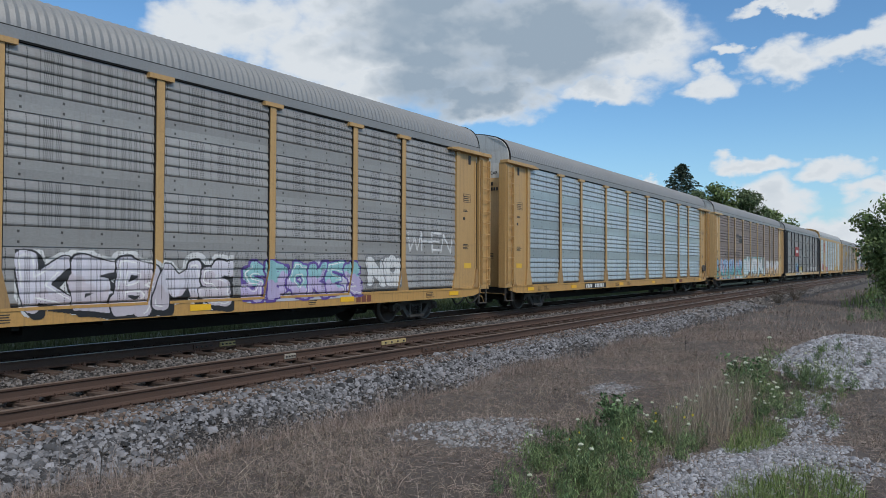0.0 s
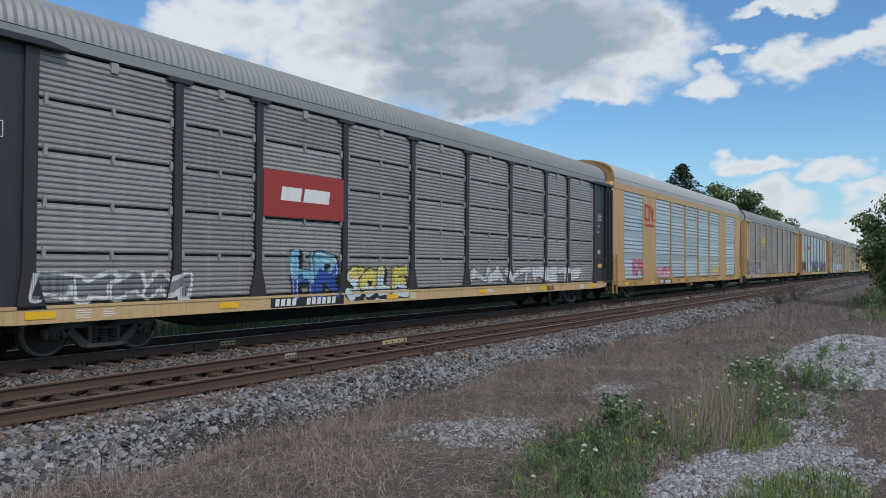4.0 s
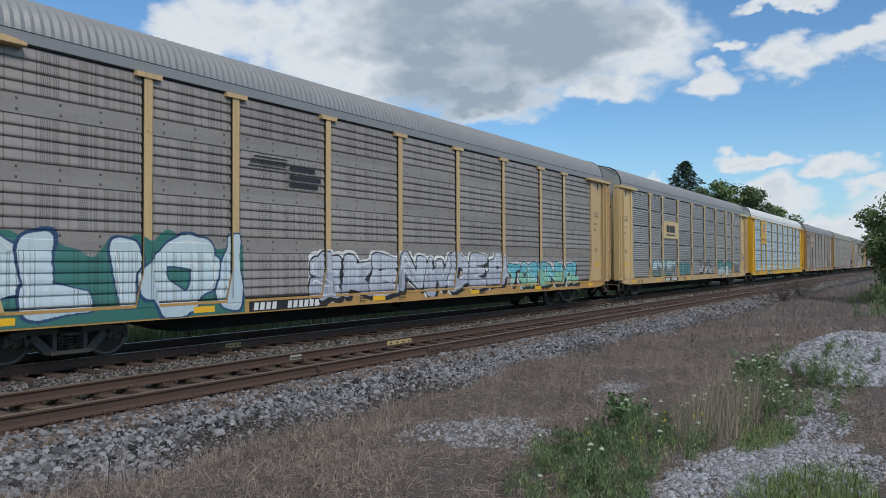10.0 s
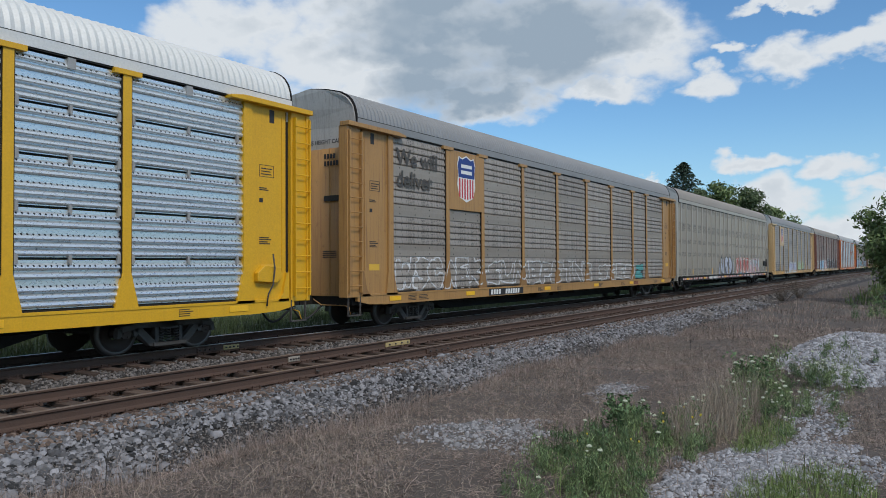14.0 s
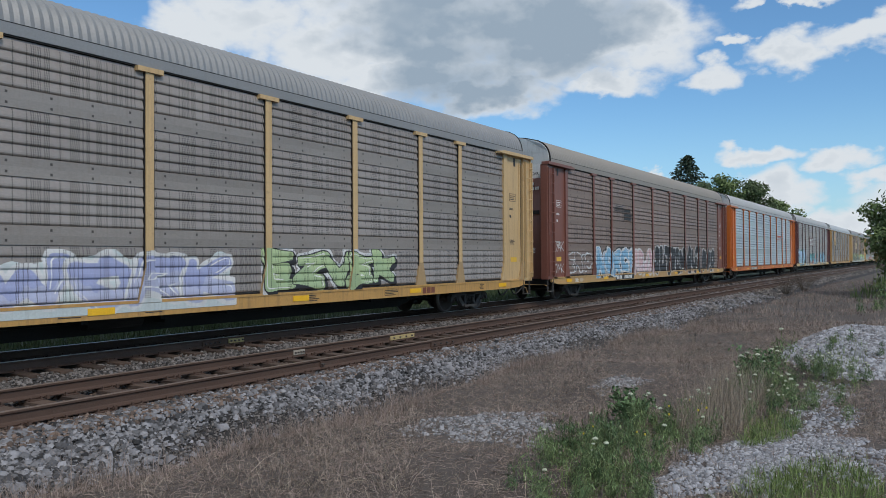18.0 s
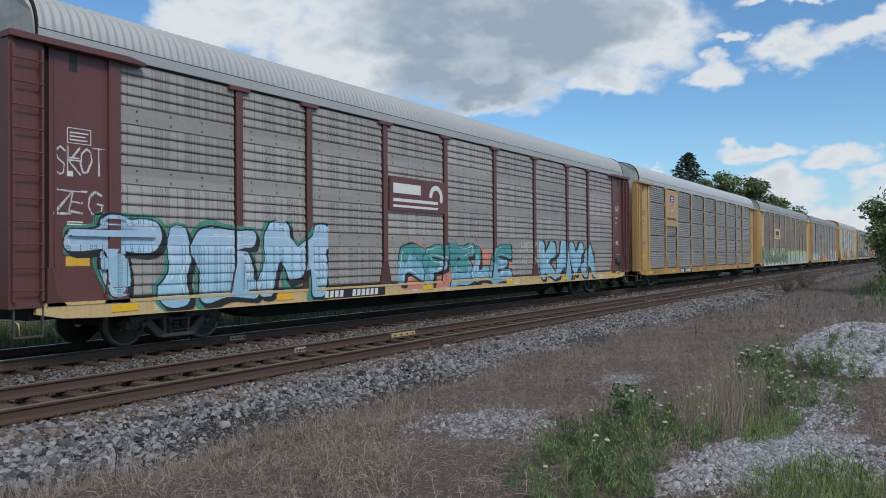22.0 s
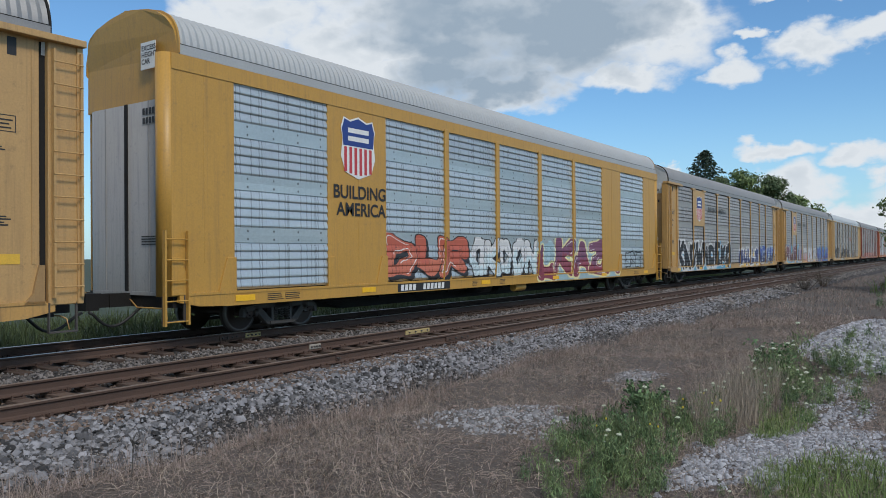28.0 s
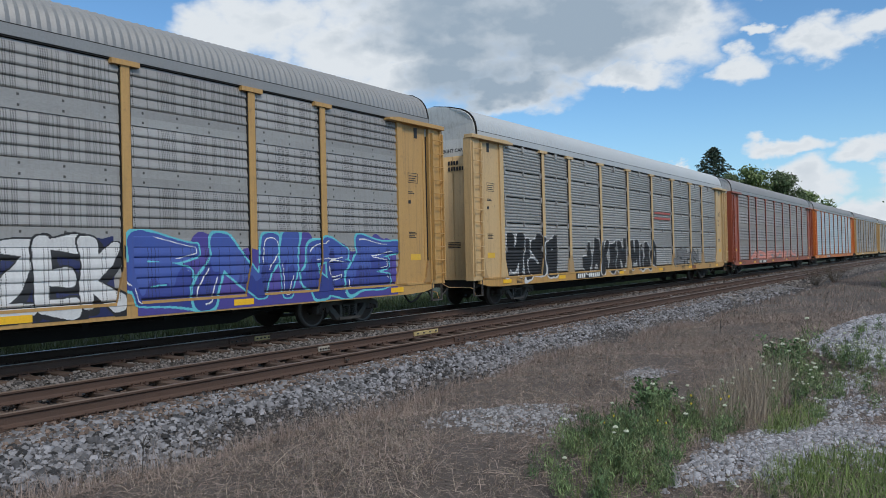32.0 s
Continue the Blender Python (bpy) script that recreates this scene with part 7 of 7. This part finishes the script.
def wisps(name, xy, length, width, rise, mat, seed, label, category="grass"):
    """Long dry stems that rise, bend over and trail: four pieces each, in one mesh."""
    rng = np.random.default_rng(seed)
    n = len(xy)
    ln = length * rng.lognormal(0, 0.3, n)
    az, turn = rng.uniform(0, 6.283, n), rng.normal(0, 0.5, n)
    up, fall = rng.normal(rise, 0.35, n).clip(0.05, 1.5), rng.uniform(0.2, 0.75, n)
    p = np.c_[xy, hills(xy[:, 0], xy[:, 1]) - 0.005]
    rows, w = [p], width * rng.uniform(0.7, 1.3, n)
    for k in range(3):
        e, a = up - fall * k, az + turn * k
        p = p + (ln / 3)[:, None] * np.stack([np.cos(e) * np.cos(a), np.cos(e) * np.sin(a), np.sin(e)], 1)
        p[:, 2] = np.maximum(p[:, 2], rows[0][:, 2] + 0.012)
        rows.append(p)
    side = rng.normal(0, 1, (n, 3)) * (1, 1, 0.5)
    side /= np.linalg.norm(side, axis=1)[:, None]
    side *= w[:, None] / 2
    v = np.stack([q for r, f in zip(rows, (1, 0.9, 0.7, 0.35)) for q in (r - side * f, r + side * f)], 1).reshape(-1, 3)
    k = 8 * np.arange(n)[:, None]
    f = np.stack([k + (2 * j, 2 * j + 1, 2 * j + 3, 2 * j + 2) for j in range(3)], 1).reshape(-1, 4)
    return tagged(new(name, from_arrays(name, v, f, mat)), label, category, kind="stuff")


def in_gravel(x, y, grow=1.0):
    inside = np.zeros(len(x), bool)
    for cx, cy, ax, ay in GRAVEL_PATCHES:
        wob = 1 + 0.22 * np.sin(5 * np.arctan2((y - cy) / ay, (x - cx) / ax) + cx) + 0.12 * np.sin(11 * np.arctan2(y - cy, x - cx))
        inside |= ((x - cx) / ax) ** 2 + ((y - cy) / ay) ** 2 < (0.85 * grow * wob) ** 2
    px, py, ax, ay, _ = PILE
    return inside | (((x - px) / ax) ** 2 + ((y - py) / ay) ** 2 < 1.0)


def verge_points(rng, n, x0, x1, y0, y1, power=1.0, keep_gravel=0.2, bare=1.6):
    x = x0 + (x1 - x0) * rng.uniform(0, 1, n) ** power
    y = rng.uniform(y0, y1, n)
    edge = -5.82 - 0.28 * np.sin(x * 1.7) - 0.2 * np.sin(x * 0.6) + rng.normal(0, 0.2, n)
    ok = (y < edge) & (~in_gravel(x, y) | (rng.uniform(0, 1, n) < keep_gravel))
    tuft = np.sin(x * 3.1 + 1.3 * np.sin(y * 2.2)) * np.sin(y * 3.7 + x) + np.sin(1.1 * x - 1.7 * y)
    ok &= rng.uniform(-bare, 1.2, n) < tuft
    return np.stack([x, y], 1)[ok]


def make_grass():
    rng = np.random.default_rng(21)
    wisps("thatch", verge_points(rng, 105000, 2.6, 26, -14.0, -5.6, 1.35, 0.3, 9), 0.15, 0.0055, 0.25, DRY, 8, "flattened mat of dry grass on the verge")
    blades("dry_grass", verge_points(rng, 120000, 2.6, 24, -14.0, -5.6, 1.35), 0.10, 0.005, 0.93, DRY, 1, "short dry brown grass covering the verge")
    wisps("dry_grass", verge_points(rng, 52000, 2.6, 24, -14.0, -5.8, 1.3, 0.05), 0.16, 0.0040, 0.7, STRAW, 2, "pale dry straws bent over among the brown grass")
    blades("dry_grass", verge_points(rng, 26000, 2.6, 22, -7.6, -5.8, 1.3, 0.05), 0.21, 0.0045, 0.5, DRY, 11, "standing dry grass along the edge of the ballast")
    wisps("dry_grass", verge_points(rng, 1800, 2.6, 20, -12.0, -6.2, 1.3, 0.1), 0.45, 0.0040, 0.7, STRAW, 14, "long pale stems trailing over the dry grass")
    blades("dry_grass", verge_points(rng, 70000, 20, 70, -20.0, -5.5, 1.2), 0.17, 0.012, 0.85, DRY, 3, "brown dry grass along the distant verge")
    blades("dry_grass", np.concatenate([verge_points(rng, 30000, -14, 2.6, -22, -5.6), verge_points(rng, 26000, 2.6, 26, -22, -13.9)]), 0.2, 0.011, 0.8, DRY, 10, "dry brown grass round the viewer")
    far = verge_points(rng, 2600, 15, 60, -18, -7.5, 1.2, 0.0)
    blades("tall_grass", far, 0.42, 0.007, 0.5, STRAW, 4, "tall pale grass stems behind the gravel heap")
    # green growth
    def around(n, cx, cy, ax, ay):
        a, r = rng.uniform(0, 6.283, n), np.sqrt(rng.uniform(0, 1, n))
        return np.stack([cx + ax * r * np.cos(a), cy + ay * r * np.sin(a)], 1)
    blades("green_grass", np.concatenate([around(3600, 6.75, -12.7, 0.8, 0.42), around(700, 6.6, -12.3, 0.5, 0.25), around(1700, 7.5, -10.8, 1.5, 0.6), around(2000, 9.0, -11.9, 1.0, 0.25), around(1400, 13.0, -12.2, 1.8, 0.4), around(900, 6.0, -11.1, 0.7, 0.35)]),
           0.12, 0.005, 0.85, GRASS, 5, "short green grass beside the gravel")
    blades("tall_grass", np.concatenate([around(2600, 9.6, -11.25, 1.5, 0.38), around(900, 11.2, -11.1, 1.0, 0.4)]), 0.40, 0.0045, 0.4, STRAW, 9, "tall pale straws among the weeds")
    x, y = 2 + 70 * rng.uniform(0, 1, 42000) ** 1.4, rng.uniform(3.0, 11, 42000)
    blades("green_grass", np.stack([x, y], 1), 0.36, 0.02, 0.5, GRASS_BACK, 6, "rank green grass behind the main track")
    x, y = 40 + 90 * rng.uniform(0, 1, 16000), rng.uniform(-30, -10, 16000)
    blades("green_grass", np.stack([x, y], 1), 0.5, 0.05, 0.4, GRASS, 7, "green grass in the distance by the trees")


def leaf_cloud(name, centres, radii, count, size, mat, seed, flat=0.5, slim=0.45, upright=0.0):
    """Leaves: small folded quads scattered through a set of uneven clumps."""
    rng = np.random.default_rng(seed)
    centres, radii = np.asarray(centres, float), np.asarray(radii, float)
    pick = rng.choice(len(centres), count, p=radii ** 2 / (radii ** 2).sum())
    d = rng.normal(0, 1, (count, 3))
    d /= np.linalg.norm(d, axis=1)[:, None]
    r = radii[pick] * rng.uniform(0.25, 1.0, count) ** 0.45 * (1 + 0.25 * rng.normal(0, 1, count).clip(-1.5, 1.5))
    c0 = centres[pick] + d * r[:, None] * (1, 1, 0.8)
    n = d + rng.normal(0, flat, (count, 3))
    n /= np.linalg.norm(n, axis=1)[:, None]
    t = np.cross(n, rng.normal(0, 1, (count, 3))) + np.array([0, 0, upright])
    t /= np.linalg.norm(t, axis=1)[:, None]
    b = np.cross(n, t)
    b /= np.linalg.norm(b, axis=1)[:, None] + 1e-9
    s = (size * rng.uniform(0.6, 1.4, count))[:, None]
    v = np.stack([c0 - t * s, c0 - b * s * slim + n * s * 0.12, c0 + t * s, c0 + b * s * slim + n * s * 0.12], 1).reshape(-1, 3)
    f = np.arange(4 * count).reshape(-1, 4)
    return from_arrays(name, v, f, mat)


def tree(x, y, height, spread, seed, leaf, count, leaf_mat, label, category="tree", low=0.25, name="tree"):
    rng = random.Random(seed)
    base = float(hills(x, y)) - 0.05
    th = tagged(new(name), label, category, "trees beyond the tracks")
    th.location = (x, y, base)
    bm = bmesh.new()
    pts = [Vector((0, 0, 0))]
    for k in range(1, 6):
        pts.append(Vector((rng.uniform(-0.05, 0.05) * height * 0.4, rng.uniform(-0.05, 0.05) * height * 0.4, height * 0.17 * k)))
    for k, (a, b) in enumerate(zip(pts, pts[1:])):
        rod(bm, a, b, 0.022 * height * (1 - 0.15 * k), 9, 0.022 * height * (1 - 0.15 * (k + 1)))
    part("trunk", bm, BARK, th)
    centres, radii = [], []
    bm = bmesh.new()
    for k in range(15):
        z = height * (low + (0.95 - low) * (k + 0.5) / 15)
        ang = 2.4 * k + rng.uniform(-0.4, 0.4)
        u = (z / height - low) / (0.98 - low)
        reach = spread * (math.sin(math.pi * min(1, 0.22 + 0.78 * u)) ** 0.7) * rng.uniform(0.55, 1.0)
        end = Vector((reach * math.cos(ang), reach * math.sin(ang), z + reach * 0.25))
        start = Vector((0, 0, max(0.15 * height, z - reach * 0.5)))
        mid = (start + end) / 2 + Vector((rng.uniform(-0.1, 0.1) * reach, rng.uniform(-0.1, 0.1) * reach, 0.1 * reach))
        rod(bm, start, mid, 0.008 * height, 6, 0.005 * height)
        rod(bm, mid, end, 0.005 * height, 6, 0.002 * height)
        centres += [end, mid, end * 0.8 + Vector((0, 0, rng.uniform(-0.05, 0.06) * height))]
        radii += [spread * rng.uniform(0.20, 0.36), spread * rng.uniform(0.25, 0.4), spread * rng.uniform(0.18, 0.3)]
    centres.append(Vector((0, 0, height * 0.93)))
    radii.append(spread * 0.25)
    part("limbs", bm, BARK, th)
    part("crown", leaf_cloud("crown", centres, radii, count, leaf, leaf_mat, seed), None, th)
    return th


def conifer(x, y, height, spread, seed):
    rng = np.random.default_rng(seed)
    base = float(hills(x, y)) - 0.05
    th = tagged(new("spruce_tree"), "tall dark spruce with drooping ragged branches", "tree", "trees beyond the tracks")
    th.location = (x, y, base)
    bm = bmesh.new()
    rod(bm, (0, 0, 0), (0, 0, height * 0.97), 0.3, 9, 0.03)
    part("trunk", bm, BARK, th)
    V, F = [], []
    k = 0
    bm = bmesh.new()
    for i in range(210):
        u = (i + 0.5) / 210
        z = height * (0.35 + 0.65 * u)
        reach = spread * 0.65 * (1 - u) ** 0.75 * rng.uniform(0.5, 1.15) + 0.25
        a = 2.399 * i + rng.uniform(-0.3, 0.3)
        ca, sa = math.cos(a), math.sin(a)
        rod(bm, (0, 0, z), (reach * ca, reach * sa, z - 0.10 * reach + 0.18 * reach * u), 0.04, 4, 0.01)
        for j in range(26):
            t = rng.uniform(0.15, 1.05)
            w = 0.35 * reach * (1.15 - t) + 0.12
            off = rng.uniform(-w, w)
            c0 = np.array([t * reach * ca - off * sa, t * reach * sa + off * ca, z - 0.10 * reach * t + 0.18 * reach * u * t - rng.uniform(0, 0.35)])
            s = rng.uniform(0.15, 0.32)
            d = np.array([ca + rng.normal(0, 0.5), sa + rng.normal(0, 0.5), rng.normal(-0.5, 0.4)]) * s
            n = rng.normal(0, 1, 3) * s * 0.32
            V += [c0 - d, c0 + n, c0 + d, c0 - n]
            F.append((k, k + 1, k + 2, k + 3))
            k += 4
    part("branches", bm, BARK, th)
    part("needles", from_arrays("needles", np.array(V), np.array(F), NEEDLE), None, th)


def make_trees():
    conifer(143.0, 25.6, 21.4, 14.5, 3)
    tree(146.0, 19.3, 17.6, 5.4, 11, 0.30, 9000, LEAF_LIGHT, "broad green tree in full summer leaf")
    tree(139.0, 21.5, 15.8, 4.8, 16, 0.30, 7000, LEAF, "dark green tree in full leaf beside the spruce")
    tree(148.0, 14.8, 16.2, 5.0, 12, 0.30, 8000, LEAF, "rounded green tree with a loose crown")
    tree(150.0, 10.9, 12.6, 4.4, 13, 0.30, 5000, LEAF_LIGHT, "lower green tree with a thin open crown")
    tree(330.0, 3.5, 18.0, 7.0, 14, 0.6, 2500, LEAF, "distant dark green tree over the train")
    tree(300.0, -6.0, 15.0, 7.0, 15, 0.6, 2500, LEAF, "distant dark green tree by the track")
    tree(44.5, -12.9, 5.0, 3.1, 31, 0.11, 30000, LEAF_LIGHT, "dense green bushy tree at the edge of the verge", low=0.06)
    tree(41.0, -13.9, 3.6, 2.6, 32, 0.11, 16000, LEAF_LIGHT, "lower green bush at the edge of the verge", "bush", 0.04, "bush")
    tree(52.0, -16.4, 6.6, 3.2, 33, 0.13, 14000, LEAF, "green tree behind the bushes", low=0.08)
    # a leafless shrub at the foot of the ballast
    rng = random.Random(5)
    for sx, sy in ((46.0, -6.3), (50.5, -6.6)):
        bm = bmesh.new()
        for k in range(26):
            a, h = rng.uniform(0, 6.283), rng.uniform(0.7, 1.5)
            top = (rng.uniform(0.2, 0.9) * math.cos(a), rng.uniform(0.2, 0.9) * math.sin(a), h)
            rod(bm, (0, 0, 0), top, 0.014, 4, 0.006)
            for q in range(3):
                u = rng.uniform(0.4, 0.9)
                s = Vector(top) * u
                rod(bm, s, s + Vector((rng.uniform(-0.3, 0.3), rng.uniform(-0.3, 0.3), rng.uniform(0.1, 0.4))), 0.008, 4, 0.004)
        sh = new("shrub", mesh_of("shrub", bm, BARK))
        sh.location = (sx, sy, float(hills(sx, sy)) - 0.03)
        tagged(sh, "bare twiggy grey shrub beside the ballast", "shrub", "bare shrubs")


def spike(bm, root, top, r):
    """A thin stem that springs from a shared root."""
    ring = [bm.verts.new(Vector(top) + Vector((r * math.cos(a), r * math.sin(a), 0))) for a in (0, 2.1, 4.2)]
    for i in range(3):
        bm.faces.new((root, ring[i], ring[(i + 1) % 3]))
    bm.faces.new(ring[::-1])


def umbel(rad, r2):
    """A flat flower head: a shallow, lumpy dome of florets."""
    bm = bmesh.new()
    mid = bm.verts.new((0, 0, 0.012))
    rings = []
    for rr, z in ((0.45, 0.012), (0.8, 0.004), (1.0, -0.006)):
        rings.append([bm.verts.new((rad * rr * (1 + 0.16 * math.sin(5 * a + rr * 9)) * math.cos(a), rad * rr * (1 + 0.16 * math.sin(5 * a + rr * 9)) * math.sin(a), z + r2.uniform(-0.004, 0.006))) for a in [2 * math.pi * k / 14 for k in range(14)]])
    tail = bm.verts.new((0, 0, -0.025))
    for i in range(14):
        j = (i + 1) % 14
        bm.faces.new((mid, rings[0][i], rings[0][j]))
        for p, q in zip(rings, rings[1:]):
            bm.faces.new((p[i], q[i], q[j], p[j]))
        bm.faces.new((rings[2][i], tail, rings[2][j]))
    return bm


def make_weeds():
    rng = random.Random(8)
    kinds = []
    for q in range(7):
        r2 = random.Random(40 + q)
        stems, tops = bmesh.new(), []
        root = stems.verts.new((0, 0, 0))
        for k in range(6):
            a = r2.uniform(0, 6.283)
            top = Vector((0.15 * math.cos(a) * r2.uniform(0.3, 1.3), 0.15 * math.sin(a) * r2.uniform(0.3, 1.3), r2.uniform(0.30, 0.60)))
            spike(stems, root, top, 0.0035)
            tops.append(top)
        tops.sort(key=lambda v: -v.z)
        yellow = q == 3
        heads = [(mesh_of("flower_head", umbel(r2.uniform(0.012, 0.018) if yellow else r2.uniform(0.018, 0.036), r2), YELLOWBLOOM if yellow else UMBEL), t) for t in tops[:(0, 1, 1, 2, 0, 2, 1)[q]]]
        cen = [t * r2.uniform(0.25, 0.8) for t in tops for _ in range(2)] + [Vector((0, 0, 0.08))]
        leaves = leaf_cloud("leaves", cen, [0.10] * len(cen), 210, 0.034, WEED_DARK if q in (0, 2, 5) else WEED, 60 + q, 0.9, 0.15, 1.1)
        kinds.append((mesh_of("stem", stems, STEM), heads, leaves, yellow))
    spots = []
    for k in range(78):
        a, r = rng.uniform(0, 6.283), math.sqrt(rng.uniform(0, 1))
        spots.append((7.7 + 1.6 * r * math.cos(a), -10.85 + 0.74 * r * math.sin(a), rng.uniform(0.35, 0.85), (0, 1, 2, 3, 4, 4, 0)))
    for k in range(16):
        spots.append((rng.gauss(11.7, 0.35), rng.gauss(-11.25, 0.14), rng.uniform(0.8, 1.2), (0, 1, 4, 6)))
    for k in range(30):
        x = rng.uniform(9.0, 13.0)
        spots.append((x, -11.45 - 0.1 * (x - 10) + rng.gauss(0, 0.35), rng.uniform(0.5, 0.95), (1, 2, 5, 6, 5)))
    for k in range(32):
        spots.append((rng.uniform(5.3, 6.7), -11.0 + rng.gauss(0, 0.28), rng.uniform(0.45, 0.75), (0, 4, 4, 1)))
    for k in range(12):
        spots.append((rng.uniform(9.0, 15.5), rng.uniform(-12.8, -11.9), rng.uniform(0.4, 0.7), (0, 4, 6)))
    for k in range(26):
        spots.append((rng.uniform(8.6, 12.5), rng.uniform(-12.3, -10.9), rng.uniform(0.35, 0.75), (0, 1, 4, 6, 5)))
    for k in range(14):
        spots.append((rng.uniform(5.2, 6.6), rng.uniform(-12.4, -11.3), rng.uniform(0.22, 0.42), (0, 4, 1)))
    for k in range(8):
        spots.append((rng.uniform(26, 34), rng.uniform(-13.0, -11.2), rng.uniform(1.0, 1.6), (0, 4)))
    for x, y, s, sorts in spots:
        st, heads, lv, yellow = kinds[rng.choice(sorts)]
        if heads:
            th = tagged(new("wildflower"), "green weed with %s heads on thin stems" % ("small yellow flower" if yellow else "flat white flower"), "wildflower", "wildflowers on the verge")
        else:
            th = tagged(new("weed"), "leafy light green weed without flowers", "weed", "leafy weeds on the verge")
        th.matrix_basis = pose(x, y, float(hills(x, y)) - 0.01, 0, 0, rng.uniform(0, 360)) @ Matrix.Scale(s, 4)
        part("stem", st, None, th)
        for hd, top in heads:
            part("flower_head", hd, None, th, at=top)
        part("leaves", lv, None, th)
    # darker bushy clumps
    for x, y, r, h in ((11.75, -11.2, 0.30, 0.62), (8.7, -10.4, 0.28, 0.42), (29.0, -12.4, 0.7, 1.0)):
        th = tagged(new("weed_clump"), "dense dark green clump of weeds on the verge", "weeds", "weed clumps")
        th.location = (x, y, float(hills(x, y)) - 0.01)
        bm = bmesh.new()
        root = bm.verts.new((0, 0, 0))
        cen = []
        for k in range(16):
            a, rr = rng.uniform(0, 6.283), r * math.sqrt(rng.uniform(0, 1))
            top = Vector((rr * math.cos(a), rr * math.sin(a), h * rng.uniform(0.5, 1.0)))
            spike(bm, root, top, 0.005)
            cen += [top, top * 0.65]
        part("stem", bm, STEM, th)
        part("leaves", leaf_cloud("leaves", cen, [0.10] * len(cen), 800, 0.03, WEED_DARK if x > 8 else WEED, int(x * 10)), None, th)
    # dark dead stalks standing in the dry grass
    for x, y in ((4.0, -7.3), (24.0, -6.8), (21.5, -6.3), (30.0, -7.2), (33.0, -8.8), (27.0, -9.6), (36.0, -9.0), (18.0, -8.7)):
        bm = bmesh.new()
        h = rng.uniform(0.25, 0.5)
        rod(bm, (0, 0, 0), (0.04, 0.02, h), 0.006, 5, 0.004)
        for k in range(7):
            z = h * rng.uniform(0.5, 1.0)
            rod(bm, (0.04 * z / h, 0.02 * z / h, z), (0.04 + rng.uniform(-0.05, 0.05), rng.uniform(-0.05, 0.05), z + 0.05), 0.008, 4, 0.004)
        st = new("dead_stalk", mesh_of("dead_stalk", bm, CAST))
        st.location = (x, y, float(hills(x, y)) - 0.01)
        tagged(st, "dark brown dead weed stalk in dry grass", "dead plant", "dead stalks")


make_grass()
make_trees()
make_weeds()


motions()
